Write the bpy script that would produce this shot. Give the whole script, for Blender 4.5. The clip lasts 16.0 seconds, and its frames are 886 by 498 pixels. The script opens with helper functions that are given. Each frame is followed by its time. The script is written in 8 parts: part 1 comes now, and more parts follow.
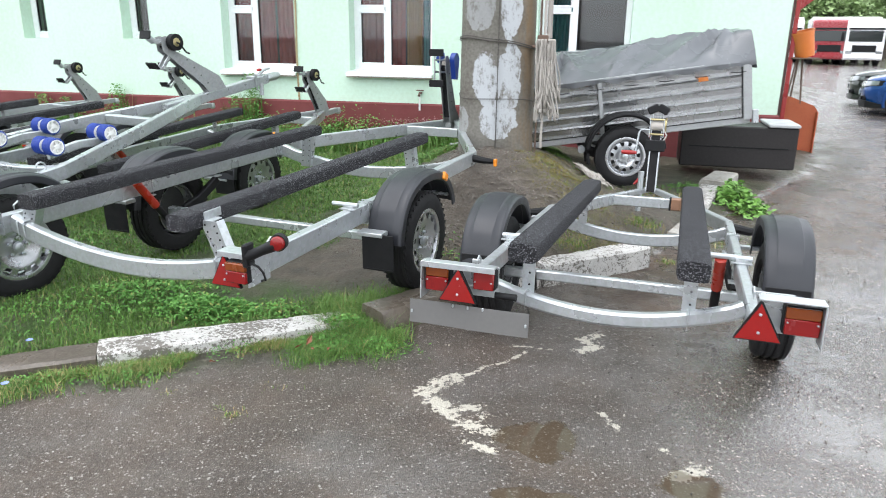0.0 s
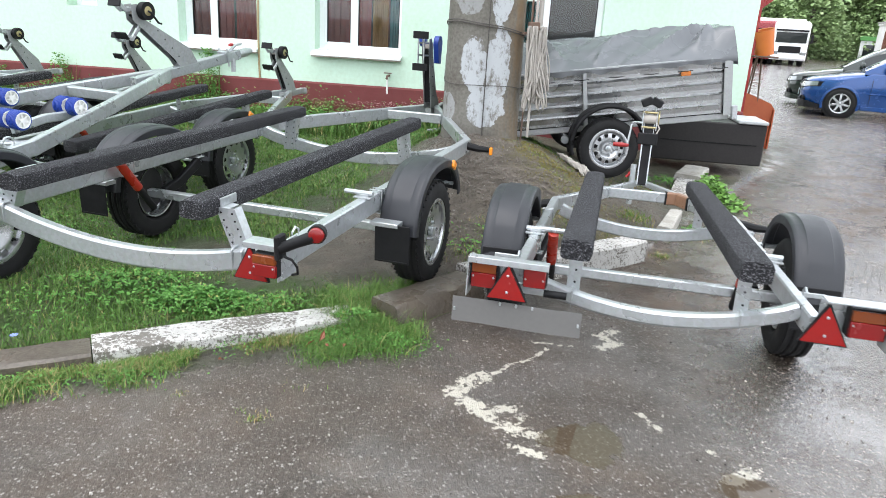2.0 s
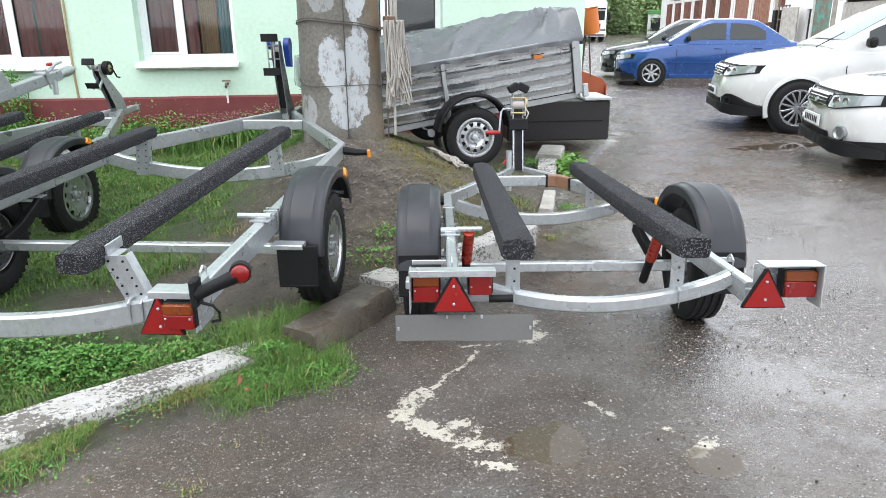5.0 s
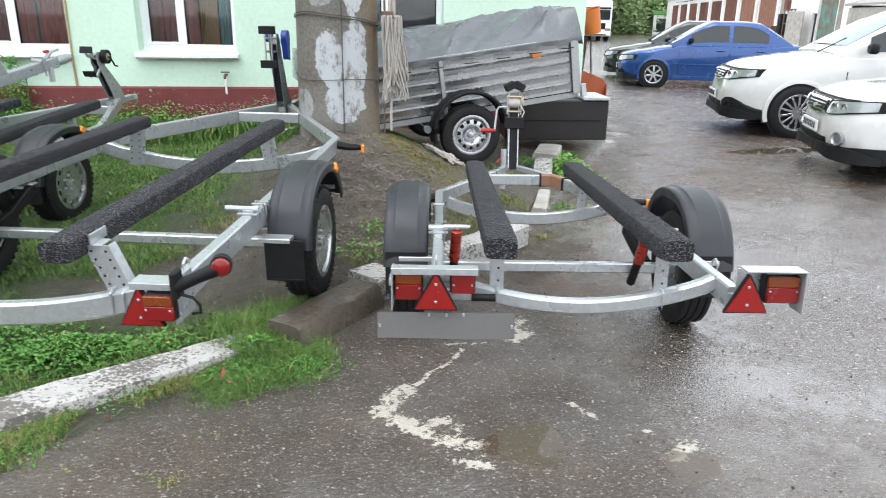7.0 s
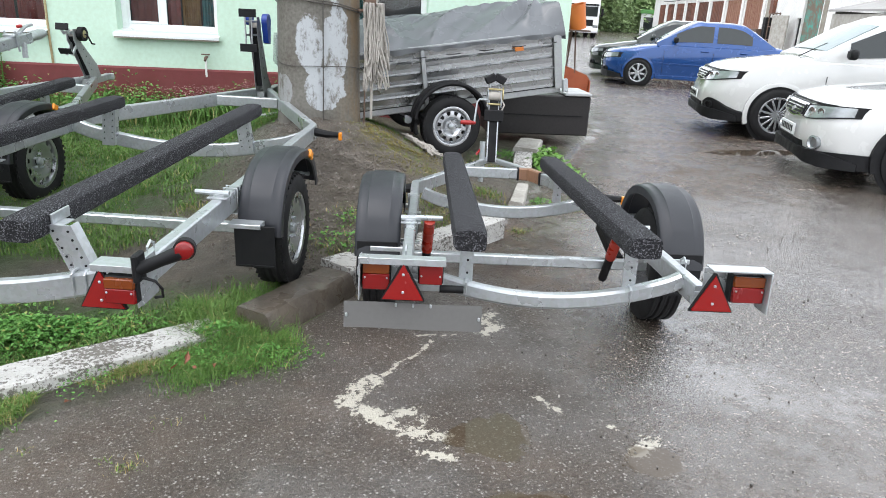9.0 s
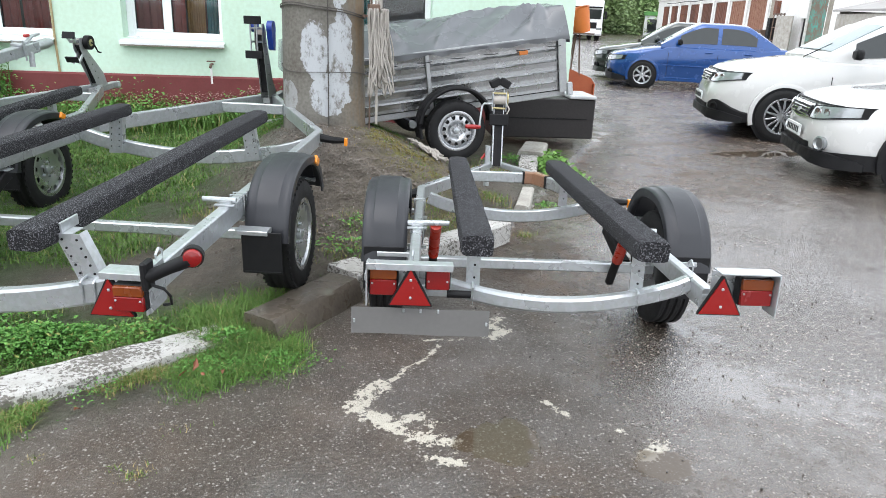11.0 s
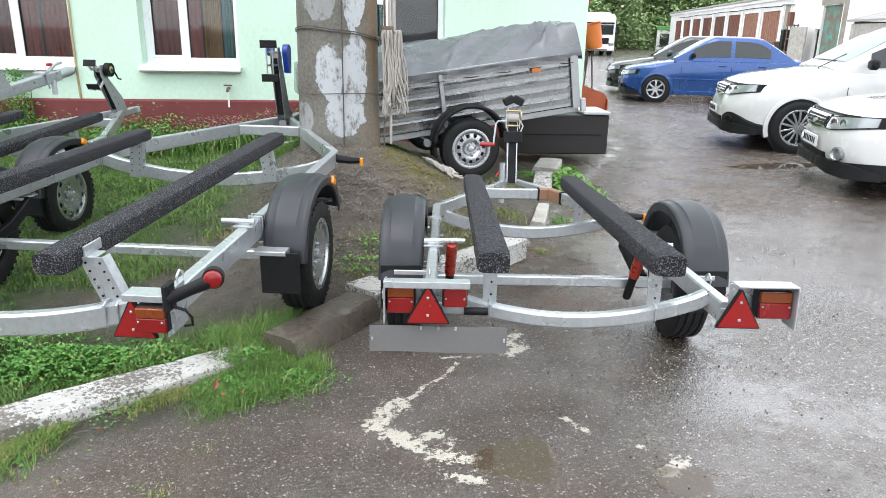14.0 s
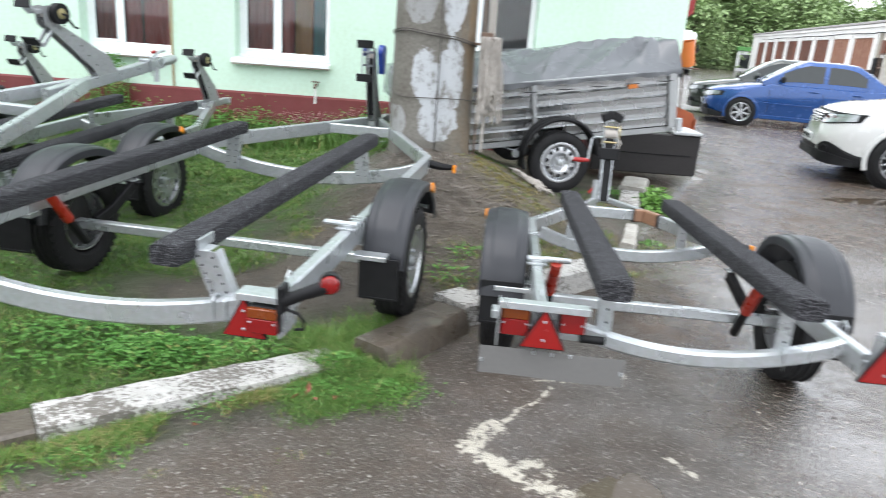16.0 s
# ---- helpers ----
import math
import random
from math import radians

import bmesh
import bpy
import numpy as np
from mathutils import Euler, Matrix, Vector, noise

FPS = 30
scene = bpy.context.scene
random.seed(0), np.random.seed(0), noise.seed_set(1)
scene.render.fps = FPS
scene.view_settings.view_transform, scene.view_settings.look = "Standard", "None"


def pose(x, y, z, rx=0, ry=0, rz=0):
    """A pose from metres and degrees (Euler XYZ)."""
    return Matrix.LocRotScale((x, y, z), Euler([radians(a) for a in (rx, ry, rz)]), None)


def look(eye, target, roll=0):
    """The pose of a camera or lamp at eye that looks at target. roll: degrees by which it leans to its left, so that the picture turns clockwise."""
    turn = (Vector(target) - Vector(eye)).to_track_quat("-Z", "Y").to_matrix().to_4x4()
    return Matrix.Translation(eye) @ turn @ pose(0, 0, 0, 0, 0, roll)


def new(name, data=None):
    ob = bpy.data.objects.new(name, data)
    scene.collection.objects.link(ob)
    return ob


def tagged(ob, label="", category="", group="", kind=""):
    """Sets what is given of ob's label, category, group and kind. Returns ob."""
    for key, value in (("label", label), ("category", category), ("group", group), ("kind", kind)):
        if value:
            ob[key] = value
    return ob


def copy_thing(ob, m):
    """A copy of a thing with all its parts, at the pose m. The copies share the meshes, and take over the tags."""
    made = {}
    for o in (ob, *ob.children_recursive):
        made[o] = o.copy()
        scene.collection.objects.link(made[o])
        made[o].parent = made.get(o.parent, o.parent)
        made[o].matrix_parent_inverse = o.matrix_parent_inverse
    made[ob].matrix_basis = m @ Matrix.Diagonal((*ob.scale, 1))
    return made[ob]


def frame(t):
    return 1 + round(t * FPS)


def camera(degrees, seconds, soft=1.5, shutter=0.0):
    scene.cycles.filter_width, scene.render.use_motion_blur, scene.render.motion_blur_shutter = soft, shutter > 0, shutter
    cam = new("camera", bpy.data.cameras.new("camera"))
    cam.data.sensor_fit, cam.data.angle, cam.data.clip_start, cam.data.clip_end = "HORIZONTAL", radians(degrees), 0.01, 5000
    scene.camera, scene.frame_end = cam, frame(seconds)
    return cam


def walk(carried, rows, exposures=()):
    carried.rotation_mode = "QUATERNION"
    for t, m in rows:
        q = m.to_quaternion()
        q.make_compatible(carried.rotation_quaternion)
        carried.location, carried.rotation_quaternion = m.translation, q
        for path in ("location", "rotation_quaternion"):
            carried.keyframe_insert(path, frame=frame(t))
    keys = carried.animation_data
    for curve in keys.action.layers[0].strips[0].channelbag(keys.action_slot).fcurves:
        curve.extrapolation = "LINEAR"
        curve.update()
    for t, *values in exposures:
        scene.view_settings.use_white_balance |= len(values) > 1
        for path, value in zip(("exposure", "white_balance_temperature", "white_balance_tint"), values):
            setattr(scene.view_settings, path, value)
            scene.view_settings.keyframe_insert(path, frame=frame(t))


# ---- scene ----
cam = camera(64.6, 16.0, soft=0.75, shutter=0.6)
EXPOSURE = 1.17
PATH = [
    (0, (0.075, 0.203, 1.497), (-0.013, 2.116, 0.919), 0.7),
    (0.5, (0.022, 0.241, 1.49), (-0.081, 2.153, 0.913), 2.6),
    (1, (-0.149, 0.276, 1.494), (-0.225, 2.186, 0.908), 3.2),
    (1.5, (-0.265, 0.274, 1.497), (-0.22, 2.176, 0.879), 2.3),
    (2, (-0.357, 0.354, 1.473), (-0.251, 2.255, 0.861), 3.4),
    (2.5, (-0.47, 0.537, 1.476), (-0.349, 2.437, 0.864), 4.6),
    (3, (-0.572, 0.614, 1.474), (-0.292, 2.504, 0.882), 2.3),
    (3.5, (-0.715, 0.603, 1.481), (-0.29, 2.462, 0.88), 0.4),
    (4, (-0.71, 0.598, 1.481), (-0.223, 2.439, 0.871), -0.6),
    (4.5, (-0.674, 0.601, 1.471), (-0.137, 2.427, 0.858), -0.8),
    (6.8, (-0.618, 0.572, 1.481), (-0.093, 2.399, 0.859), 0.7),
    (7, (-0.594, 0.583, 1.478), (-0.055, 2.404, 0.853), 0.9),
    (7.5, (-0.559, 0.579, 1.474), (0.006, 2.392, 0.847), 3.9),
    (8, (-0.565, 0.588, 1.47), (0.013, 2.395, 0.835), 3.1),
    (8.5, (-0.565, 0.589, 1.472), (0.02, 2.391, 0.833), 3.3),
    (9, (-0.548, 0.582, 1.472), (0.04, 2.382, 0.826), 3.1),
    (9.2, (-0.55, 0.559, 1.479), (0.044, 2.356, 0.833), 2.7),
    (11.5, (-0.555, 0.586, 1.477), (0.01, 2.397, 0.844), 2.7),
    (12, (-0.557, 0.584, 1.48), (-0.003, 2.4, 0.851), 3.0),
    (12.5, (-0.556, 0.578, 1.481), (-0.011, 2.399, 0.859), 2.2),
    (13, (-0.558, 0.566, 1.484), (-0.015, 2.392, 0.875), 1.5),
    (13.5, (-0.56, 0.565, 1.483), (-0.021, 2.396, 0.886), 1.2),
    (14, (-0.559, 0.567, 1.483), (-0.027, 2.402, 0.893), 1.1),
    (14.5, (-0.559, 0.577, 1.484), (-0.039, 2.418, 0.901), 1.3),
    (15, (-0.564, 0.58, 1.485), (-0.054, 2.426, 0.908), 1.7),
    (15.5, (-0.588, 0.612, 1.483), (-0.089, 2.462, 0.91), 3.6),
    (16, (-0.742, 0.727, 1.48), (-0.362, 2.603, 0.898), 4.3),
]
walk(cam, [(t, look(eye, target, roll)) for t, eye, target, roll in PATH], [(t, EXPOSURE + d, 6450, 12.8) for t, d in ((0.0, 0.04), (2.0, 0.06), (4.5, -0.02), (7.0, -0.09), (8.0, -0.15), (9.2, -0.15), (11.5, -0.07), (13.0, -0.01), (16.0, 0.02))])
# ---- world, sun ----
world = bpy.data.worlds.new("sky")
scene.world = world
world.use_nodes = True
wn, wl = world.node_tree.nodes, world.node_tree.links
sky = wn.new("ShaderNodeTexSky")
sky.sky_type, sky.sun_disc = "NISHITA", False
sky.sun_elevation, sky.sun_rotation = radians(68), radians(237)
sky.air_density, sky.dust_density, sky.ozone_density = 1.0, 2.5, 1.0
grey = wn.new("ShaderNodeHueSaturation")
grey.inputs["Saturation"].default_value = 0.3
wl.new(sky.outputs[0], grey.inputs["Color"])
cloud = wn.new("ShaderNodeMix")
cloud.data_type = "RGBA"
cloud.inputs[0].default_value = 0.65
overcast, height_of, sky_ramp = wn.new("ShaderNodeTexCoord"), wn.new("ShaderNodeSeparateXYZ"), wn.new("ShaderNodeMix")
sky_ramp.data_type = "RGBA"
sky_ramp.inputs[6].default_value, sky_ramp.inputs[7].default_value = (8.2, 8.75, 9.05, 1), (9.3, 10.1, 10.6, 1)
wl.new(overcast.outputs["Generated"], height_of.inputs[0])
wl.new(height_of.outputs["Z"], sky_ramp.inputs[0])
wl.new(sky_ramp.outputs[2], cloud.inputs[7])
wl.new(grey.outputs[0], cloud.inputs[6])
wl.new(cloud.outputs[2], wn["Background"].inputs["Color"])
wn["Background"].inputs["Strength"].default_value = 0.15
sun_data = bpy.data.lights.new("sun", "SUN")
sun_data.energy, sun_data.angle, sun_data.color = 0.4, radians(40), (1.0, 0.98, 0.96)
sun = new("sun", sun_data)
sun.matrix_basis = look((-6.8, -4.4, 20), (0, 0, 0))

# ---- materials ----
def material(name, color, rough=0.6, metal=0.0, tint=None, scale=8.0, fine=60.0, bump=0.15, amount=0.35, coat=0.0, rough_var=0.15, object_random=0.0, bump_dist=0.004):
    """Principled surface with large blotches, fine grain and a grain bump."""
    m = bpy.data.materials.new(name)
    m.use_nodes = True
    n, l = m.node_tree.nodes, m.node_tree.links
    b = n["Principled BSDF"]
    co = n.new("ShaderNodeTexCoord")
    big, small = n.new("ShaderNodeTexNoise"), n.new("ShaderNodeTexNoise")
    big.inputs["Scale"].default_value, big.inputs["Detail"].default_value = scale, 6
    small.inputs["Scale"].default_value, small.inputs["Detail"].default_value = fine, 4
    l.new(co.outputs["Object"], big.inputs["Vector"])
    l.new(co.outputs["Object"], small.inputs["Vector"])
    mix = n.new("ShaderNodeMix")
    mix.data_type = "RGBA"
    tint = tint or tuple(c * 0.6 for c in color)
    mix.inputs[6].default_value, mix.inputs[7].default_value = (*color, 1), (*tint, 1)
    add = n.new("ShaderNodeMath")
    add.operation = "ADD"
    l.new(big.outputs[0], add.inputs[0])
    l.new(small.outputs[0], add.inputs[1])
    ramp = n.new("ShaderNodeMapRange")
    ramp.inputs["From Min"].default_value, ramp.inputs["From Max"].default_value = 0.75, 1.3
    ramp.inputs["To Max"].default_value = amount
    l.new(add.outputs[0], ramp.inputs["Value"])
    l.new(ramp.outputs[0], mix.inputs[0])
    last = mix.outputs[2]
    if object_random:
        info, hs, mr = n.new("ShaderNodeObjectInfo"), n.new("ShaderNodeHueSaturation"), n.new("ShaderNodeMapRange")
        mr.inputs["To Min"].default_value, mr.inputs["To Max"].default_value = 1 - object_random, 1 + object_random
        l.new(info.outputs["Random"], mr.inputs["Value"])
        l.new(mr.outputs[0], hs.inputs["Value"])
        l.new(last, hs.inputs["Color"])
        last = hs.outputs[0]
    l.new(last, b.inputs["Base Color"])
    rr = n.new("ShaderNodeMapRange")
    rr.inputs["From Min"].default_value, rr.inputs["From Max"].default_value = 0.3, 0.7
    rr.inputs["To Min"].default_value, rr.inputs["To Max"].default_value = max(0.02, rough - rough_var), min(1, rough + rough_var)
    l.new(big.outputs[0], rr.inputs["Value"])
    l.new(rr.outputs[0], b.inputs["Roughness"])
    b.inputs["Metallic"].default_value = metal
    b.inputs["Coat Weight"].default_value = coat
    b.inputs["Coat Roughness"].default_value = 0.05
    if bump:
        bp = n.new("ShaderNodeBump")
        bp.inputs["Strength"].default_value, bp.inputs["Distance"].default_value = bump, bump_dist
        l.new(small.outputs[0], bp.inputs["Height"])
        l.new(bp.outputs[0], b.inputs["Normal"])
    return m


def glassy(name, color, rough=0.08, alpha=1.0, trans=0.0):
    m = bpy.data.materials.new(name)
    m.use_nodes = True
    b = m.node_tree.nodes["Principled BSDF"]
    b.inputs["Base Color"].default_value = (*color, 1)
    b.inputs["Roughness"].default_value = rough
    b.inputs["Transmission Weight"].default_value = trans
    b.inputs["IOR"].default_value = 1.5
    return m


def flecked(name, base, fleck, scale, cut, rough, bump, dist, detail=2, edge=0.1):
    """Dark carpet or rubber crumb with pale flecks."""
    m = material(name, base, rough, tint=tuple(c * 1.8 for c in base), scale=20, fine=scale, bump=bump, bump_dist=dist)
    n, l = m.node_tree.nodes, m.node_tree.links
    b = n["Principled BSDF"]
    old = b.inputs["Base Color"].links[0].from_socket
    co, v, th, mx = n.new("ShaderNodeTexCoord"), n.new("ShaderNodeTexNoise"), n.new("ShaderNodeMapRange"), n.new("ShaderNodeMix")
    v.inputs["Scale"].default_value, v.inputs["Detail"].default_value, v.inputs["Roughness"].default_value = scale * 1.3, detail, 0.5 if detail < 4 else 0.72
    l.new(co.outputs["Object"], v.inputs["Vector"])
    th.inputs["From Min"].default_value, th.inputs["From Max"].default_value = cut, cut + edge
    l.new(v.outputs[0], th.inputs["Value"])
    mx.data_type = "RGBA"
    l.new(th.outputs[0], mx.inputs[0])
    l.new(old, mx.inputs[6])
    mx.inputs[7].default_value = (*fleck, 1)
    l.new(mx.outputs[2], b.inputs["Base Color"])
    return m


def spangled(name, base, dark, rough, metal):
    """Galvanised steel: zinc spangle, dull blotches."""
    m = material(name, base, rough, metal, tint=dark, scale=5, fine=45, bump=0.05, amount=0.4, rough_var=0.10)
    n, l = m.node_tree.nodes, m.node_tree.links
    b = n["Principled BSDF"]
    old = b.inputs["Base Color"].links[0].from_socket
    co, v, mx = n.new("ShaderNodeTexCoord"), n.new("ShaderNodeTexVoronoi"), n.new("ShaderNodeMix")
    v.inputs["Scale"].default_value = 70
    l.new(co.outputs["Object"], v.inputs["Vector"])
    mx.data_type, mx.blend_type = "RGBA", "OVERLAY"
    mx.inputs[0].default_value = 0.09
    l.new(old, mx.inputs[6])
    l.new(v.outputs["Color"], mx.inputs[7])
    bw = n.new("ShaderNodeHueSaturation")
    bw.inputs["Saturation"].default_value = 0.25
    l.new(mx.outputs[2], bw.inputs["Color"])
    l.new(bw.outputs[0], b.inputs["Base Color"])
    return m


GALV = spangled("galvanised_steel", (0.345, 0.440, 0.485), (0.225, 0.293, 0.33), 0.32, 0.58)
GALV_DULL = spangled("dull_zinc", (0.30, 0.335, 0.345), (0.20, 0.23, 0.24), 0.48, 0.4)
SHEET = spangled("corrugated_zinc", (0.36, 0.40, 0.415), (0.29, 0.325, 0.34), 0.26, 0.9)
CARPET = flecked("black_carpet", (0.015, 0.015, 0.017), (0.17, 0.17, 0.185), 170, 0.545, 0.95, 1.0, 0.014)
RUBBER = material("tyre_rubber", (0.011, 0.011, 0.012), 0.75, tint=(0.024, 0.023, 0.021), fine=120, bump=0.3)
PLASTIC = material("black_plastic", (0.014, 0.015, 0.019), 0.46, tint=(0.026, 0.027, 0.032), scale=6, fine=350, bump=0.25, bump_dist=0.001)
DARK = material("dark_part", (0.008, 0.008, 0.009), 0.6, scale=10)
RIM = material("rim_paint", (0.50, 0.51, 0.525), 0.28, 0.85, tint=(0.33, 0.34, 0.35), bump=0.03, rough_var=0.06)
# brake drum colour, dark enough to carry the shade inside the rim
RIM_DARK = material("rim_shade", (0.05, 0.05, 0.05), 0.6, 0.3)
RED_LENS = material("red_lens", (0.21, 0.005, 0.005), 0.16, tint=(0.12, 0.003, 0.003), fine=220, bump=0.2, coat=0.1)
AMBER_LENS = material("amber_lens", (0.19, 0.040, 0.004), 0.16, tint=(0.11, 0.018, 0.002), fine=220, bump=0.2, coat=0.1)
RED_REFLECTOR = material("red_reflector", (0.25, 0.007, 0.006), 0.15, tint=(0.16, 0.004, 0.004), fine=300, bump=0.12, coat=0.15)
MARKER_ORANGE = material("orange_marker_lens", (0.75, 0.25, 0.015), 0.2, tint=(0.6, 0.17, 0.01), fine=200, bump=0.3, coat=0.5)
RED_PAINT = material("red_paint", (0.28, 0.012, 0.012), 0.35, tint=(0.4, 0.025, 0.02))
ORANGE_RED = material("damper_paint", (0.36, 0.026, 0.012), 0.3, tint=(0.26, 0.018, 0.01))
PLATE_GREY = material("plate_grey", (0.135, 0.132, 0.127), 0.5, tint=(0.105, 0.103, 0.099), scale=3)
BLUE_PLASTIC = material("blue_plastic", (0.008, 0.04, 0.28), 0.4, tint=(0.006, 0.03, 0.2))
WHITE_PLASTIC = material("white_plastic", (0.78, 0.78, 0.76), 0.4, tint=(0.6, 0.6, 0.58))
BRASS = material("winch_zinc", (0.5, 0.42, 0.22), 0.4, 0.8)
MINT = material("mint_plaster", (0.585, 0.765, 0.64), 0.85, tint=(0.49, 0.63, 0.49), scale=0.9, fine=22, bump=0.25, amount=0.75)
MAROON = material("maroon_plinth", (0.17, 0.036, 0.038), 0.8, tint=(0.13, 0.035, 0.03), scale=3, fine=40, bump=0.4, amount=0.7)
PVC = material("white_pvc", (0.82, 0.83, 0.84), 0.35, tint=(0.72, 0.73, 0.74), bump=0.0)
GLASS = glassy("window_glass", (0.9, 0.93, 0.92), 0.02, trans=1.0)
# dark base colour: the rooms' dimness is painted into it
ROOM = material("painted_dim_room", (0.08, 0.07, 0.065), 0.9)
CURTAIN_RED = material("red_curtain", (0.30, 0.065, 0.06), 0.9, tint=(0.20, 0.04, 0.04))
CURTAIN_OCHRE = material("ochre_cloth", (0.42, 0.25, 0.10), 0.9)
CURTAIN_TEAL = material("teal_cloth", (0.06, 0.26, 0.28), 0.9)
CONCRETE = material("raw_concrete", (0.34, 0.315, 0.27), 0.9, tint=(0.17, 0.145, 0.105), scale=2.2, fine=35, bump=0.6, amount=0.85)
WIRE = material("dull_wire", (0.075, 0.068, 0.06), 0.8)
CABLE = material("grey_rope", (0.40, 0.37, 0.335), 0.9, tint=(0.25, 0.23, 0.2), scale=30, fine=200)
RUST = material("rusty_iron", (0.14, 0.09, 0.065), 0.8, tint=(0.06, 0.045, 0.035), scale=8)
TARP = material("grey_tarpaulin", (0.125, 0.132, 0.141), 0.25, tint=(0.095, 0.101, 0.107), scale=3, fine=90, bump=0.08)
BLACK_BOX = material("black_sheet", (0.022, 0.02, 0.02), 0.5, tint=(0.05, 0.045, 0.045), scale=2.2)
BOX_TOP = material("grey_lid", (0.42, 0.43, 0.44), 0.4, tint=(0.3, 0.31, 0.32))
ORANGE = material("faded_orange", (0.42, 0.10, 0.03), 0.5, tint=(0.33, 0.06, 0.025), scale=6, amount=0.6)
BROWN_TAPE = material("brown_packing_tape", (0.25, 0.135, 0.080), 0.4, tint=(0.15, 0.08, 0.05), scale=20)

def whitewash():
    """Brittle lime paint on concrete, flaked off in ragged spots and rubbed thin in longer stretches."""
    m = material("worn_whitewash", (0.56, 0.55, 0.525), 0.9, tint=(0.40, 0.38, 0.35), scale=14, fine=120, bump=0.9, amount=0.8, bump_dist=0.006)
    n, l = m.node_tree.nodes, m.node_tree.links
    b = n["Principled BSDF"]
    old = b.inputs["Base Color"].links[0].from_socket
    co, flake, rub, add_, cut, mx = n.new("ShaderNodeTexCoord"), n.new("ShaderNodeTexNoise"), n.new("ShaderNodeTexNoise"), n.new("ShaderNodeMath"), n.new("ShaderNodeMapRange"), n.new("ShaderNodeMix")
    flake.inputs["Scale"].default_value, flake.inputs["Detail"].default_value, flake.inputs["Roughness"].default_value = 48, 10, 0.74
    rub.inputs["Scale"].default_value, rub.inputs["Detail"].default_value = 4.5, 5
    for q in (flake, rub):
        l.new(co.outputs["Object"], q.inputs["Vector"])
    add_.operation = "MULTIPLY_ADD"
    l.new(rub.outputs[0], add_.inputs[0])
    add_.inputs[1].default_value = 0.40
    l.new(flake.outputs[0], add_.inputs[2])
    cut.inputs["From Min"].default_value, cut.inputs["From Max"].default_value, cut.inputs["To Max"].default_value = 0.705, 0.745, 0.95
    l.new(add_.outputs[0], cut.inputs["Value"])
    mx.data_type = "RGBA"
    l.new(cut.outputs[0], mx.inputs[0])
    l.new(old, mx.inputs[6])
    mx.inputs[7].default_value = (0.135, 0.122, 0.105, 1)
    l.new(mx.outputs[2], b.inputs["Base Color"])
    return m


WHITEWASH = whitewash()
KERB_GREY = material("wet_kerb", (0.125, 0.104, 0.082), 0.36, tint=(0.060, 0.049, 0.038), scale=7, fine=70, bump=0.5, amount=0.95, rough_var=0.3)


def foliage(name, dark, light, dry, share):
    """Leaf surface whose green differs from blade to blade, with a share of dry ones."""
    m = bpy.data.materials.new(name)
    m.use_nodes = True
    n, l = m.node_tree.nodes, m.node_tree.links
    b = n["Principled BSDF"]
    geo, co, tex = n.new("ShaderNodeNewGeometry"), n.new("ShaderNodeTexCoord"), n.new("ShaderNodeTexNoise")
    tex.inputs["Scale"].default_value, tex.inputs["Detail"].default_value = 2.6, 5
    l.new(co.outputs["Object"], tex.inputs["Vector"])
    mix, old, step, tone = n.new("ShaderNodeMix"), n.new("ShaderNodeMix"), n.new("ShaderNodeMapRange"), n.new("ShaderNodeMath")
    mix.data_type = old.data_type = "RGBA"
    mix.inputs[6].default_value, mix.inputs[7].default_value = (*dark, 1), (*light, 1)
    tone.operation = "MULTIPLY_ADD"
    l.new(geo.outputs["Random Per Island"], tone.inputs[0])
    tone.inputs[1].default_value = 0.6
    spread = n.new("ShaderNodeMapRange")
    spread.inputs["From Min"].default_value, spread.inputs["From Max"].default_value, spread.inputs["To Max"].default_value = 0.35, 0.65, 0.4
    l.new(tex.outputs[0], spread.inputs["Value"])
    l.new(spread.outputs[0], tone.inputs[2])
    l.new(tone.outputs[0], mix.inputs[0])
    step.inputs["From Min"].default_value, step.inputs["From Max"].default_value = 1 - share - 0.02, 1 - share
    l.new(geo.outputs["Random Per Island"], step.inputs["Value"])
    l.new(step.outputs[0], old.inputs[0])
    l.new(mix.outputs[2], old.inputs[6])
    old.inputs[7].default_value = (*dry, 1)
    l.new(old.outputs[2], b.inputs["Base Color"])
    b.inputs["Roughness"].default_value, b.inputs["Specular IOR Level"].default_value = 0.5, 0.3
    return m


LEAF = foliage("grass_green", (0.050, 0.122, 0.022), (0.145, 0.255, 0.055), (0.30, 0.27, 0.11), 0.06)
LEAF_POOR = foliage("thin_grass", (0.075, 0.150, 0.025), (0.20, 0.29, 0.065), (0.33, 0.26, 0.12), 0.35)
LEAF_DARK = foliage("weed_green", (0.070, 0.200, 0.038), (0.165, 0.360, 0.080), (0.25, 0.28, 0.08), 0.04)
FLOWER_BLUE = material("chicory_blue", (0.22, 0.28, 0.62), 0.6)
PINK = material("dry_flower", (0.42, 0.24, 0.23), 0.9, tint=(0.5, 0.36, 0.34))
TREE_LEAF = foliage("tree_leaf", (0.175, 0.26, 0.105), (0.255, 0.355, 0.15), (0.30, 0.39, 0.19), 0.06)
BARK = material("bark", (0.09, 0.075, 0.06), 0.9, scale=6, bump=0.6)
LIMEWASH = material("garage_limewash", (0.82, 0.82, 0.80), 0.9, tint=(0.5, 0.48, 0.45), scale=0.7, fine=9, bump=0.2, amount=0.6)
RUST_DOOR = material("rust_door", (0.085, 0.032, 0.022), 0.8, tint=(0.20, 0.08, 0.045), scale=2.2, fine=14, amount=0.8, object_random=0.25)
